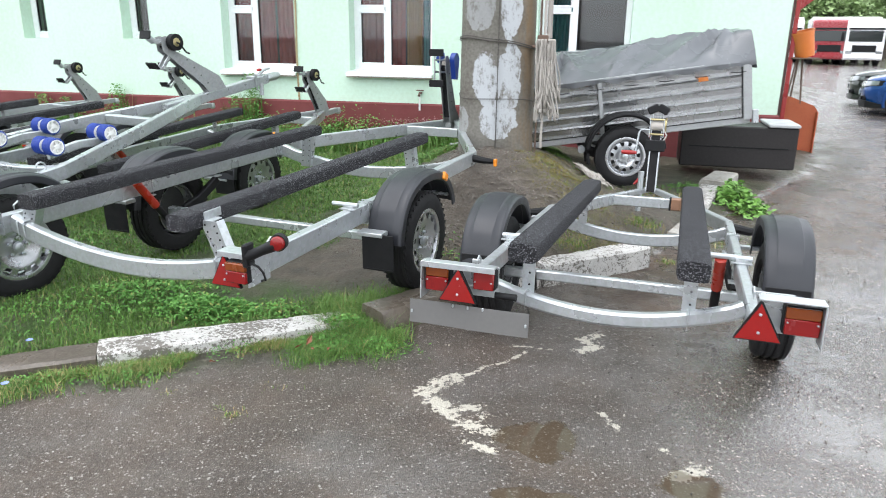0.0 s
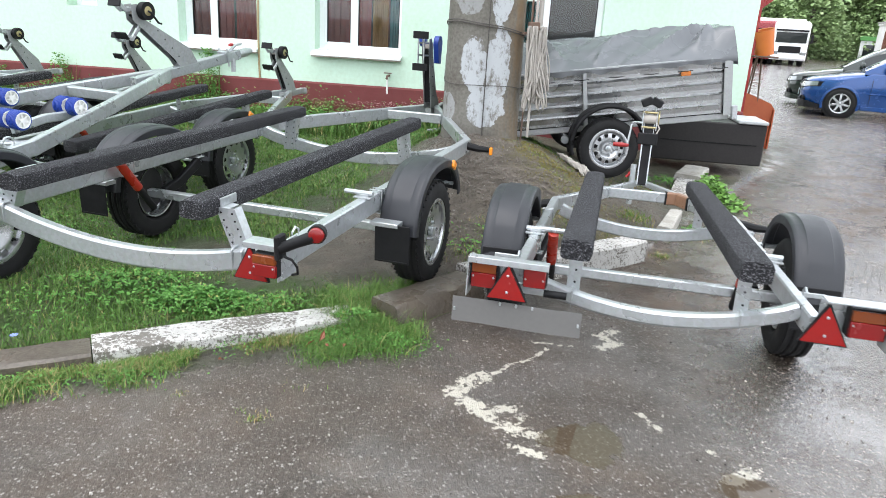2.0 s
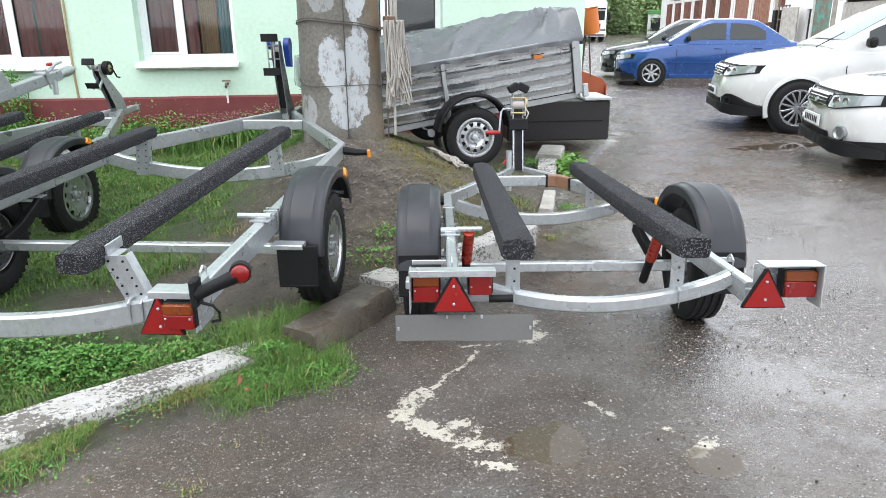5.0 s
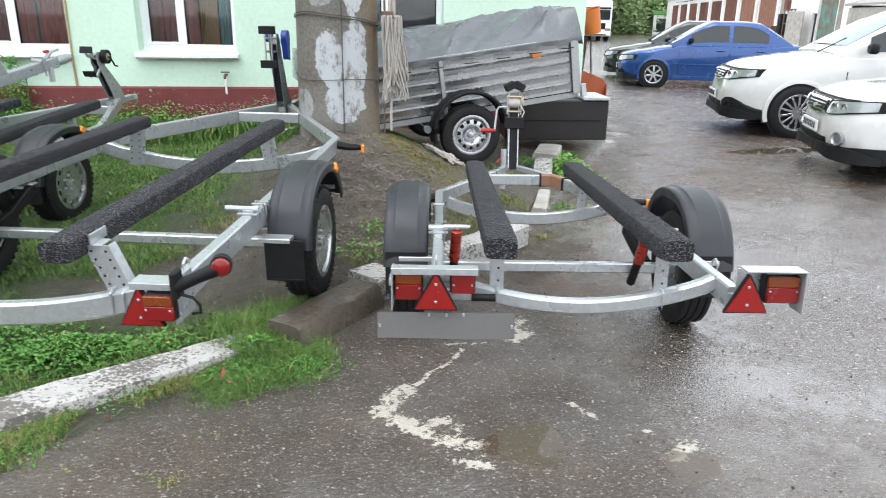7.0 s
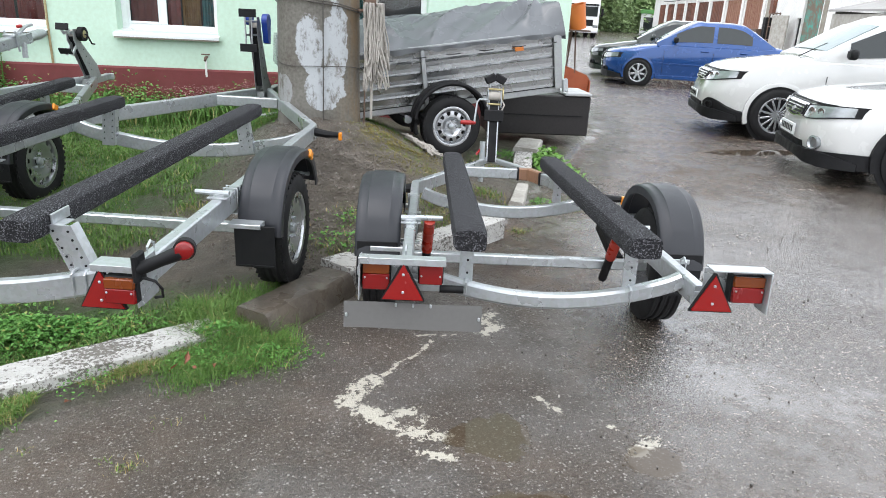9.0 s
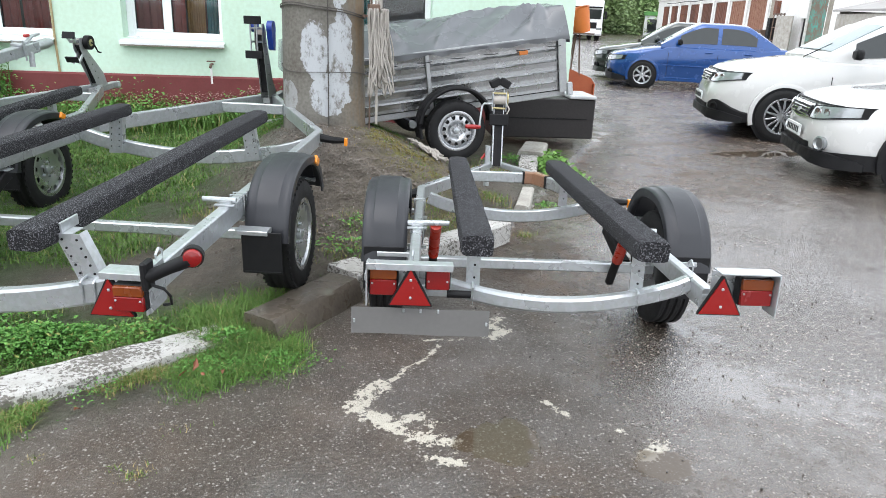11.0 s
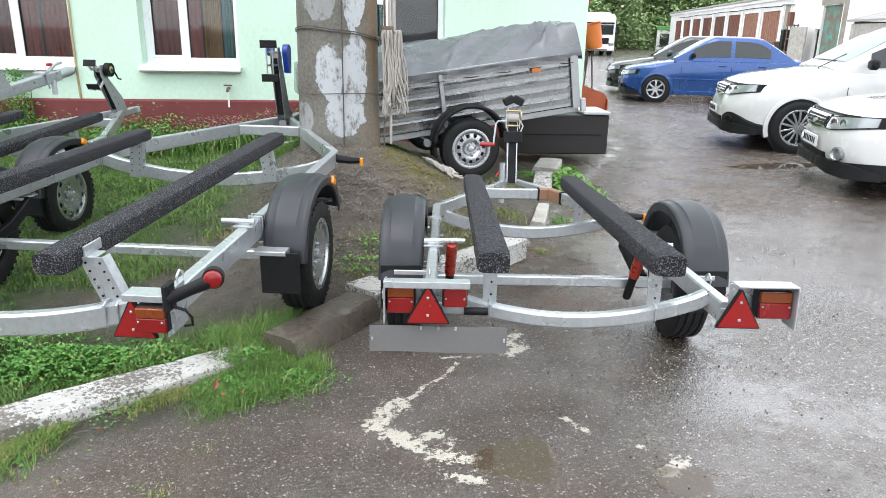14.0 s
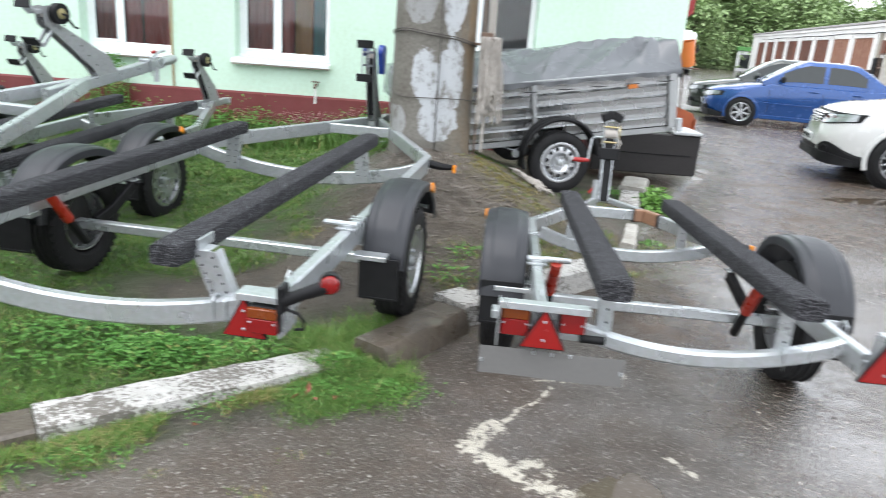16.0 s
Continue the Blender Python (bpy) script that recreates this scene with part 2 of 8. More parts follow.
RUST_BRIGHT = material("orange_rust_door", (0.19, 0.065, 0.035), 0.8, tint=(0.32, 0.19, 0.13), scale=2.4, fine=12, amount=0.9)
GREEN_DOOR = material("flaking_green", (0.04, 0.30, 0.24), 0.75, tint=(0.16, 0.12, 0.09), scale=2.2, fine=9, amount=1.6)
ROOFING = material("roof_sheet", (0.34, 0.33, 0.32), 0.8, tint=(0.22, 0.2, 0.19), scale=1.5)
WHITE_PAINT = material("white_car_paint", (0.60, 0.60, 0.585), 0.25, coat=1.0, tint=(0.56, 0.56, 0.545), bump=0, rough_var=0.04)
BLUE_PAINT = material("blue_car_paint", (0.003, 0.055, 0.225), 0.25, 0.3, coat=0.8, tint=(0.003, 0.046, 0.19), bump=0, rough_var=0.04)
GREEN_PAINT = material("dark_green_car_paint", (0.012, 0.022, 0.016), 0.2, 0.2, coat=1.0, bump=0, rough_var=0.04)
CAR_GLASS = material("car_glass", (0.02, 0.025, 0.025), 0.04, bump=0, rough_var=0.01)
CAR_GLASS.node_tree.nodes["Principled BSDF"].inputs["Specular IOR Level"].default_value = 0.6
# pale base colour: a reflection is painted into the car screens
SCREEN_GLASS = material("windscreen_glass", (0.16, 0.22, 0.22), 0.06, bump=0, rough_var=0.01)
LAMP_CLEAR = material("clear_lamp", (0.33, 0.35, 0.36), 0.12, 0.6, fine=120, bump=0.3, coat=1.0)
CHROME = material("chrome", (0.7, 0.7, 0.7), 0.15, 1.0, bump=0)
TRUCK_RED = material("truck_red", (0.28, 0.012, 0.02), 0.3, coat=0.6)
KIOSK_GREEN = material("kiosk_green", (0.10, 0.30, 0.08), 0.6)





def ground_material():
    """Worn wet asphalt, bare soil and worn paint: the zones are mesh attributes."""
    m = bpy.data.materials.new("yard_ground")
    m.use_nodes = True
    n, l = m.node_tree.nodes, m.node_tree.links
    b = n["Principled BSDF"]
    co = n.new("ShaderNodeTexCoord")

    def noise_node(scale, detail=5, rough=0.55):
        t = n.new("ShaderNodeTexNoise")
        t.inputs["Scale"].default_value, t.inputs["Detail"].default_value, t.inputs["Roughness"].default_value = scale, detail, rough
        l.new(co.outputs["Object"], t.inputs["Vector"])
        return t.outputs[0]

    def attr(name):
        a = n.new("ShaderNodeAttribute")
        a.attribute_name = name
        return a.outputs["Fac"]

    def rng(v, a, c, lo=0.0, hi=1.0):
        r = n.new("ShaderNodeMapRange")
        for k, x in zip(("From Min", "From Max", "To Min", "To Max"), (a, c, lo, hi)):
            r.inputs[k].default_value = x
        l.new(v, r.inputs["Value"])
        return r.outputs[0]

    def math_node(op, a, c):
        q = n.new("ShaderNodeMath")
        q.operation = op
        for i, v in enumerate((a, c)):
            if isinstance(v, (int, float)):
                q.inputs[i].default_value = v
            else:
                l.new(v, q.inputs[i])
        return q.outputs[0]

    def mix(f, a, c):
        q = n.new("ShaderNodeMix")
        q.data_type = "RGBA"
        l.new(f, q.inputs[0]) if not isinstance(f, float) else None
        for i, v in ((6, a), (7, c)):
            if isinstance(v, tuple):
                q.inputs[i].default_value = (*v, 1)
            else:
                l.new(v, q.inputs[i])
        return q.outputs[2]

    big, mid, fine = noise_node(0.9, 6), noise_node(6, 6), noise_node(75, 4, 0.7)
    grit = noise_node(230, 2)
    asphalt = mix(rng(big, 0.40, 0.60), (0.026, 0.018, 0.012), (0.066, 0.047, 0.033))
    asphalt = mix(rng(mid, 0.45, 0.75, 0, 0.6), asphalt, (0.033, 0.025, 0.019))
    asphalt = mix(rng(noise_node(2.3, 8, 0.7), 0.50, 0.62, 0, 0.75), asphalt, (0.072, 0.048, 0.032))
    asphalt = mix(rng(fine, 0.42, 0.66, 0, 0.8), asphalt, (0.120, 0.098, 0.080))
    asphalt = mix(rng(grit, 0.45, 0.32, 0, 0.75), asphalt, (0.030, 0.026, 0.022))
    vor = n.new("ShaderNodeTexVoronoi")
    vor.inputs["Scale"].default_value = 62
    l.new(co.outputs["Object"], vor.inputs["Vector"])
    # paler where wet: part of the sky's sheen is put into the colour
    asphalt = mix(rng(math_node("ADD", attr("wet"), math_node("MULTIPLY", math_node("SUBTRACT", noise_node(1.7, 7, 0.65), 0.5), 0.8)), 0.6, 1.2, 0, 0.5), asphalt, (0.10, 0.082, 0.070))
    chips = math_node("MULTIPLY", rng(vor.outputs["Distance"], 0.36, 0.20), rng(noise_node(33, 5), 0.48, 0.58))
    asphalt = mix(rng(chips, 0, 1, 0, 0.6), asphalt, (0.50, 0.475, 0.44))
    crumb = n.new("ShaderNodeTexVoronoi")
    crumb.inputs["Scale"].default_value = 125
    l.new(co.outputs["Object"], crumb.inputs["Vector"])
    asphalt = mix(math_node("MULTIPLY", rng(crumb.outputs["Distance"], 0.40, 0.22), rng(noise_node(58, 5), 0.47, 0.60, 0, 0.5)), asphalt, (0.40, 0.38, 0.35))
    mud = rng(math_node("ADD", attr("mud"), math_node("MULTIPLY", math_node("SUBTRACT", noise_node(1.3, 9, 0.7), 0.5), 1.9)), 0.30, 0.75)
    earth = mix(rng(noise_node(7, 9, 0.78), 0.40, 0.60), (0.150, 0.108, 0.080), (0.060, 0.042, 0.031))
    asphalt = mix(rng(mud, 0, 1, 0, 0.9), asphalt, earth)
    soil = mix(rng(mid, 0.35, 0.65), (0.170, 0.140, 0.110), (0.082, 0.068, 0.053))
    soil = mix(rng(fine, 0.45, 0.75, 0, 0.7), soil, (0.17, 0.15, 0.125))
    moss = math_node("MULTIPLY", attr("moss"), rng(noise_node(9, 7, 0.7), 0.40, 0.53))
    soil = mix(moss, soil, (0.150, 0.142, 0.024))
    turf = math_node("MULTIPLY", attr("turf"), rng(noise_node(5, 6), 0.3, 0.55))
    soil = mix(turf, soil, (0.052, 0.098, 0.020))
    zone = rng(math_node("ADD", attr("soil"), math_node("MULTIPLY", math_node("SUBTRACT", noise_node(5, 8, 0.7), 0.5), 1.5)), 0.36, 0.66)
    base = mix(zone, asphalt, soil)
    worn = math_node("ADD", attr("paint"), math_node("MULTIPLY", math_node("ADD", math_node("MULTIPLY", math_node("SUBTRACT", noise_node(36, 9, 0.75), 0.5), 3.4), math_node("MULTIPLY", math_node("SUBTRACT", noise_node(11, 5, 0.6), 0.5), 2.0)), 1.0))
    paint = math_node("MULTIPLY", rng(worn, 0.70, 0.79), rng(attr("paint"), 0.05, 0.2))
    base = mix(rng(paint, 0, 1, 0, 0.9), base, (0.52, 0.485, 0.405))
    pud = rng(math_node("ADD", attr("puddle"), math_node("MULTIPLY", math_node("SUBTRACT", noise_node(5, 6), 0.5), 1.3)), 0.45, 0.56)
    base = mix(rng(pud, 0, 1, 0, 0.75), base, (0.070, 0.052, 0.034))
    film = math_node("MULTIPLY", rng(math_node("ADD", noise_node(1.1, 9, 0.66), math_node("MULTIPLY", math_node("SUBTRACT", noise_node(12, 8, 0.75), 0.5), 0.5)), 0.47, 0.55), rng(attr("wet"), 0.45, 0.95))
    base = mix(rng(film, 0, 1, 0, 0.35), base, (0.075, 0.058, 0.046))
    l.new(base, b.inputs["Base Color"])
    wet = math_node("ADD", attr("wet"), math_node("MULTIPLY", math_node("SUBTRACT", noise_node(0.8, 9, 0.68), 0.5), 2.4))
    wet = math_node("ADD", wet, math_node("MULTIPLY", mud, math_node("ADD", -0.5, math_node("MULTIPLY", math_node("SUBTRACT", noise_node(3.5, 9, 0.78), 0.5), 3.2))))
    l.new(math_node("MULTIPLY", rng(wet, 0.2, 0.8, 0.42, 1.0), rng(mud, 0, 1, 1.0, 0.6)), b.inputs["Specular IOR Level"])
    clear = math_node("SUBTRACT", 1.0, pud)
    l.new(math_node("ADD", 1.33, math_node("MULTIPLY", clear, math_node("ADD", rng(wet, 0.35, 1.2, 0.20, 0.60), rng(film, 0, 1, 0, 0.24)))), b.inputs["IOR"])
    rough = rng(wet, 0.2, 1.0, 0.42, 0.13)
    rough = math_node("ADD", rough, math_node("MULTIPLY", math_node("SUBTRACT", fine, 0.5), 0.25))
    rough = math_node("MULTIPLY", rough, rng(film, 0, 1, 1.15, 0.45))
    dry = math_node("SUBTRACT", 1.0, pud)
    rough = math_node("ADD", math_node("MULTIPLY", rough, dry), 0.03)
    l.new(rough, b.inputs["Roughness"])
    height = math_node("ADD", math_node("MULTIPLY", fine, 1.0), math_node("ADD", math_node("MULTIPLY", grit, 0.55), math_node("MULTIPLY", chips, 0.5)))
    height = math_node("ADD", height, math_node("MULTIPLY", mid, 0.9))
    height = math_node("ADD", height, math_node("MULTIPLY", noise_node(26, 6, 0.7), 0.9))
    height = math_node("ADD", height, math_node("MULTIPLY", noise_node(2.2, 8, 0.75), 2.2))
    height = math_node("ADD", height, math_node("MULTIPLY", math_node("MULTIPLY", noise_node(13, 9, 0.7), zone), 6.0))
    bp = n.new("ShaderNodeBump")
    bp.inputs["Distance"].default_value = 0.011
    l.new(math_node("MULTIPLY", math_node("MULTIPLY", dry, rng(film, 0.0, 1.0, 0.65, 0.38)), rng(math_node("MAXIMUM", zone, mud), 0.0, 1.0, 1.0, 1.7)), bp.inputs["Strength"])
    l.new(height, bp.inputs["Height"])
    l.new(bp.outputs[0], b.inputs["Normal"])
    return m


GROUND = ground_material()


def pole_material():
    """Cast concrete with brown runs and scraped lime patches of fixed shape."""
    m = material("pole_concrete", (0.172, 0.164, 0.143), 0.9, tint=(0.085, 0.074, 0.060), scale=2.6, fine=45, bump=0.6, amount=0.85)
    n, l = m.node_tree.nodes, m.node_tree.links
    b = n["Principled BSDF"]
    last = b.inputs["Base Color"].links[0].from_socket
    co, xyz = n.new("ShaderNodeTexCoord"), n.new("ShaderNodeSeparateXYZ")
    l.new(co.outputs["Object"], xyz.inputs[0])

    def calc(op, a, c):
        q = n.new("ShaderNodeMath")
        q.operation = op
        for i, v in enumerate((a, c)):
            if isinstance(v, (int, float)):
                q.inputs[i].default_value = v
            else:
                l.new(v, q.inputs[i])
        return q.outputs[0]

    def ramp(v, lo, hi, top=1.0):
        r = n.new("ShaderNodeMapRange")
        r.inputs["From Min"].default_value, r.inputs["From Max"].default_value, r.inputs["To Max"].default_value = lo, hi, top
        l.new(v, r.inputs["Value"])
        return r.outputs[0]

    def over(f, a, c):
        q = n.new("ShaderNodeMix")
        q.data_type = "RGBA"
        l.new(f, q.inputs[0])
        l.new(a, q.inputs[6])
        q.inputs[7].default_value = (*c, 1)
        return q.outputs[2]

    def tex(scale, stretch=1.0, detail=8, rough=0.7):
        mp, t = n.new("ShaderNodeMapping"), n.new("ShaderNodeTexNoise")
        mp.inputs["Scale"].default_value = (1, 1, stretch)
        l.new(co.outputs["Object"], mp.inputs["Vector"])
        l.new(mp.outputs[0], t.inputs["Vector"])
        t.inputs["Scale"].default_value, t.inputs["Detail"].default_value, t.inputs["Roughness"].default_value = scale, detail, rough
        return t.outputs[0]

    runs = calc("MULTIPLY", ramp(tex(7, 0.18), 0.42, 0.62), ramp(calc("ADD", xyz.outputs["X"], calc("MULTIPLY", tex(3), 0.2)), 0.16, 0.34))
    last = over(ramp(runs, 0, 1, 0.8), last, (0.19, 0.125, 0.065))
    edge = calc("SUBTRACT", tex(5, 1.0, 9, 0.65), 0.5)
    lime = None
    for cx, cz, sx, sz in ((-0.11, 0.86, 0.115, 0.23), (0.09, 0.88, 0.10, 0.28), (0.0, 0.53, 0.17, 0.16), (0.09, 1.44, 0.085, 0.28), (-0.29, 0.5, 0.05, 0.13), (-0.16, 1.45, 0.13, 0.20)):
        d = calc("ADD", calc("POWER", calc("ABSOLUTE", calc("DIVIDE", calc("SUBTRACT", xyz.outputs["X"], cx), sx), 0), 2), calc("POWER", calc("ABSOLUTE", calc("DIVIDE", calc("SUBTRACT", xyz.outputs["Z"], cz), sz), 0), 2))
        f = ramp(calc("ADD", calc("SUBTRACT", 1.0, d), calc("MULTIPLY", edge, 2.6)), 0.0, 0.10, 1.0 if cx > -0.14 else 0.45)
        lime = f if lime is None else calc("MAXIMUM", lime, f)
    front = ramp(xyz.outputs["Y"], 0.0, -0.05)
    scrape = ramp(tex(16, 0.5, 9, 0.75), 0.62, 0.50)
    lime = calc("MULTIPLY", calc("MULTIPLY", lime, front), ramp(scrape, 0, 1, 0.95))
    last = over(lime, last, (0.43, 0.45, 0.465))
    l.new(last, b.inputs["Base Color"])
    return m


POLE_CONCRETE = pole_material()
for dull in (RUBBER, DARK, CARPET, RIM_DARK, BLACK_BOX):
    dull.node_tree.nodes["Principled BSDF"].inputs["Specular IOR Level"].default_value = 0.25
PALE_STONE = material("pale_broken_concrete", (0.46, 0.44, 0.40), 0.9, tint=(0.22, 0.2, 0.17), scale=5, fine=50, bump=0.7, amount=0.8)
EARTH = material("grey_rubble", (0.165, 0.142, 0.120), 0.9, tint=(0.075, 0.063, 0.051), scale=12, fine=60, bump=0.6)
BURDOCK = foliage("burdock_green", (0.085, 0.20, 0.035), (0.20, 0.38, 0.085), (0.28, 0.36, 0.10), 0.05)


# ---- mesh helpers ----
def bm_new():
    return bmesh.new()


def link(name, bm, mat, parent=None, label="", smooth=False, m=None):
    bmesh.ops.recalc_face_normals(bm, faces=bm.faces)
    me = bpy.data.meshes.new(name)
    bm.to_mesh(me)
    bm.free()
    me.materials.append(mat)
    if smooth:
        me.polygons.foreach_set("use_smooth", [True] * len(me.polygons))
        me.set_sharp_from_angle(angle=radians(38))
    ob = new(name, me)
    if parent:
        ob.parent = parent
    if m is not None:
        ob.matrix_basis = m
    if label:
        ob["label"] = label
    return ob


def part(name, bm, mat, parent, label="", smooth=False, m=None):
    return link(name, bm, mat, parent, label, smooth, m)


def root(name, m, label, category, group=""):
    ob = new(name)
    ob.matrix_basis = m
    return tagged(ob, label, category, group)


def box(bm, c, s, bevel=0.004, m=None):
    r = bmesh.ops.create_cube(bm, size=1.0)
    vs = r["verts"]
    for v in vs:
        v.co = Vector((v.co.x * s[0], v.co.y * s[1], v.co.z * s[2]))
    if bevel:
        es = list({e for v in vs for e in v.link_edges})
        g = bmesh.ops.bevel(bm, geom=es, offset=min(bevel, min(s) * 0.3), segments=1, affect="EDGES", profile=0.5)
        vs = list({v for v in g["verts"]} | {v for v in vs if v.is_valid})
    mm = Matrix.Translation(c) @ (m or Matrix.Identity(4))
    for v in vs:
        v.co = mm @ v.co


def rings(bm, loops, closed=True, caps=True):
    """Skin a list of equally long vertex loops."""
    made = [[bm.verts.new(p) for p in lp] for lp in loops]
    k = len(made[0])
    for a, c in zip(made, made[1:]):
        for i in range(k if closed else k - 1):
            j = (i + 1) % k
            try:
                bm.faces.new((a[i], a[j], c[j], c[i]))
            except ValueError:
                pass
    if caps and closed:
        bm.faces.new(made[0][::-1])
        bm.faces.new(made[-1])
    return made


def sweep(bm, pts, w, h, bevel=0.006, up=(0, 0, 1)):
    """Rectangular hollow section along a line, with mitred corners."""
    pts = [Vector(p) for p in pts]
    up = Vector(up)
    e = min(bevel, w * 0.3, h * 0.3)
    prof = [(-w / 2 + e, -h / 2), (w / 2 - e, -h / 2), (w / 2, -h / 2 + e), (w / 2, h / 2 - e), (w / 2 - e, h / 2), (-w / 2 + e, h / 2), (-w / 2, h / 2 - e), (-w / 2, -h / 2 + e)]
    loops = []
    for i, p in enumerate(pts):
        d0 = (p - pts[i - 1]).normalized() if i else (pts[1] - p).normalized()
        d1 = (pts[i + 1] - p).normalized() if i + 1 < len(pts) else d0
        d = (d0 + d1).normalized()
        side = d.cross(up).normalized()
        vert = side.cross(d).normalized()
        stretch = 1 / max(0.5, d.dot(d1))
        loops.append([p + side * (a * stretch) + vert * c for a, c in prof])
    rings(bm, loops)


def tube(bm, pts, r, n=8, caps=True):
    pts = [Vector(p) for p in pts]
    loops = []
    ref = Vector((0, 0, 1)) if abs((pts[-1] - pts[0]).normalized().z) < 0.9 else Vector((1, 0, 0))
    for i, p in enumerate(pts):
        d = (pts[min(i + 1, len(pts) - 1)] - pts[max(i - 1, 0)]).normalized()
        a = d.cross(ref).normalized()
        c = a.cross(d)
        rr = r[i] if isinstance(r, (list, tuple)) else r
        loops.append([p + (a * math.cos(t) + c * math.sin(t)) * rr for t in (2 * math.pi * k / n for k in range(n))])
    rings(bm, loops, caps=caps)


def lathe(bm, prof, n=28, c=(0, 0, 0), closed=False):
    """Turn (x, r) points round the X axis."""
    c = Vector(c)
    loops = [[c + Vector((x, r * math.cos(t), r * math.sin(t))) for t in (2 * math.pi * k / n for k in range(n))] for x, r in prof]
    if closed:
        loops.append(loops[0])
    rings(bm, loops, caps=not closed)
    if closed:
        bmesh.ops.remove_doubles(bm, verts=bm.verts, dist=1e-5)


def prism(bm, poly, t, m):
    """Flat plate: a polygon in the local XZ plane, thickness t along Y."""
    rings(bm, [[m @ Vector((x, y, z)) for x, z in poly] for y in (-t / 2, t / 2)])


def rot(axis, deg):
    return Matrix.Rotation(radians(deg), 4, axis)


# ---- ground ----
KERB = [(-6.0, 1.02), (-1.54, 3.14), (-0.62, 3.58), (-0.34, 3.74), (0.10, 4.13), (0.50, 4.40), (1.20, 4.85), (2.40, 6.45), (3.30, 7.70), (4.4, 9.2), (5.5, 12.0)]
POLE_XY = (0.24, 6.53)


def behind(x, y):
    """Signed distance behind the kerb line (plus: the raised side)."""
    best, sign = 1e9, 1
    for (ax, ay), (bx, by) in zip(KERB, KERB[1:]):
        dx, dy = bx - ax, by - ay
        t = max(0.0, min(1.0, ((x - ax) * dx + (y - ay) * dy) / (dx * dx + dy * dy)))
        d = math.hypot(x - ax - t * dx, y - ay - t * dy)
        if d < best:
            best, sign = d, 1 if dx * (y - ay) - dy * (x - ax) > 0 else -1
    return best * sign


def height(x, y):
    d = behind(x, y)
    k = min(1.0, max(0.0, (d + 0.02) / 0.14))
    lift = 0.006 + 0.03 * min(1.0, max(0.0, (x + 0.6) / 1.4))
    low = 0.042 * min(1.0, max(0.0, (0.25 - x) / 0.2)) * (1 - min(1.0, max(0.0, (d - 0.2) / 0.5)))
    h = (0.06 - low) * k + lift * min(max(d, 0.0), 7.0)
    mx, my = (x - 0.22) / (0.72 if x > 0.22 else 0.62), (y - 6.25) / (1.0 if y < 6.25 else 1.6)
    h += 0.50 * math.exp(-0.5 * (mx * mx + my * my)) * k
    if -8 < x < 8 and 0 < y < 12:
        rough = (0.016 + 0.05 * math.exp(-((x - 0.3) / 0.8) ** 2 - ((y - 5.5) / 0.9) ** 2)) if d > 0.1 else 0.005
        h += rough * (noise.noise((x * 1.7, y * 1.7, 0)) + 0.6 * noise.noise((x * 5, y * 5, 3)) + (0.7 * noise.noise((x * 11, y * 11, 5)) if d > 0.1 else 0))
    return h


def bare_soil(x, y):
    """How bare the ground is between the trailers, round the mound and under the large trailer."""
    return (0.9 * math.exp(-((x + 0.55) / 0.5) ** 2 - ((y - 4.75) / 0.62) ** 2) + 1.4 * math.exp(-((x - 0.45) / 0.8) ** 2 - ((y - 5.5) / 1.25) ** 2) + 0.9 * math.exp(-((x + 1.2) / 0.5) ** 2 - ((y - 4.45) / 0.26) ** 2)
            + 0.5 * math.exp(-((x - 0.05) / 0.25) ** 2 - ((y - 4.1) / 0.3) ** 2) + 0.7 * math.exp(-((x + 0.25) / 0.35) ** 2 - ((y - 3.95) / 0.22) ** 2))


# worn paint: strokes of points, each with its half width
PAINT = [(0.020, (0.35, 3.42), (0.24, 3.29), (0.14, 3.23), (0.06, 3.14)), (0.075, (0.0, 3.10), (-0.08, 3.06), (-0.12, 2.97)), (0.062, (-0.10, 2.94), (-0.01, 2.80), (0.05, 2.73), (0.17, 2.66)),
         (0.046, (0.02, 2.84), (0.11, 2.86), (0.13, 2.78)), (0.034, (0.07, 2.59), (0.17, 2.52)), (0.055, (0.62, 3.44), (0.70, 3.50), (0.66, 3.60), (0.74, 3.66)), (0.016, (0.27, 3.49), (0.49, 3.45)),
         (0.027, (0.63, 2.83), (0.67, 2.72)), (0.060, (0.84, 2.42), (0.94, 2.45)), (0.024, (0.80, 2.58), (0.82, 2.585)), (0.024, (-0.06, 3.47), (-0.04, 3.47))]


def stroke(x, y):
    """Strength of the worn paint at a place."""
    best = 0.0
    for w, *pts in PAINT:
        for (ax, ay), (bx, by) in zip(pts, pts[1:]):
            dx, dy = bx - ax, by - ay
            t = max(0.0, min(1.0, ((x - ax) * dx + (y - ay) * dy) / (dx * dx + dy * dy)))
            best = max(best, math.exp(-((x - ax - t * dx) ** 2 + (y - ay - t * dy) ** 2) / (0.75 * w * w)))
    return best


PUDDLES = [(0.35, 2.62, 0.20, 0.17), (0.86, 2.34, 0.16, 0.12), (5.75, 7.6, 0.7, 0.26), (0.30, 2.20, 0.2, 0.12)]


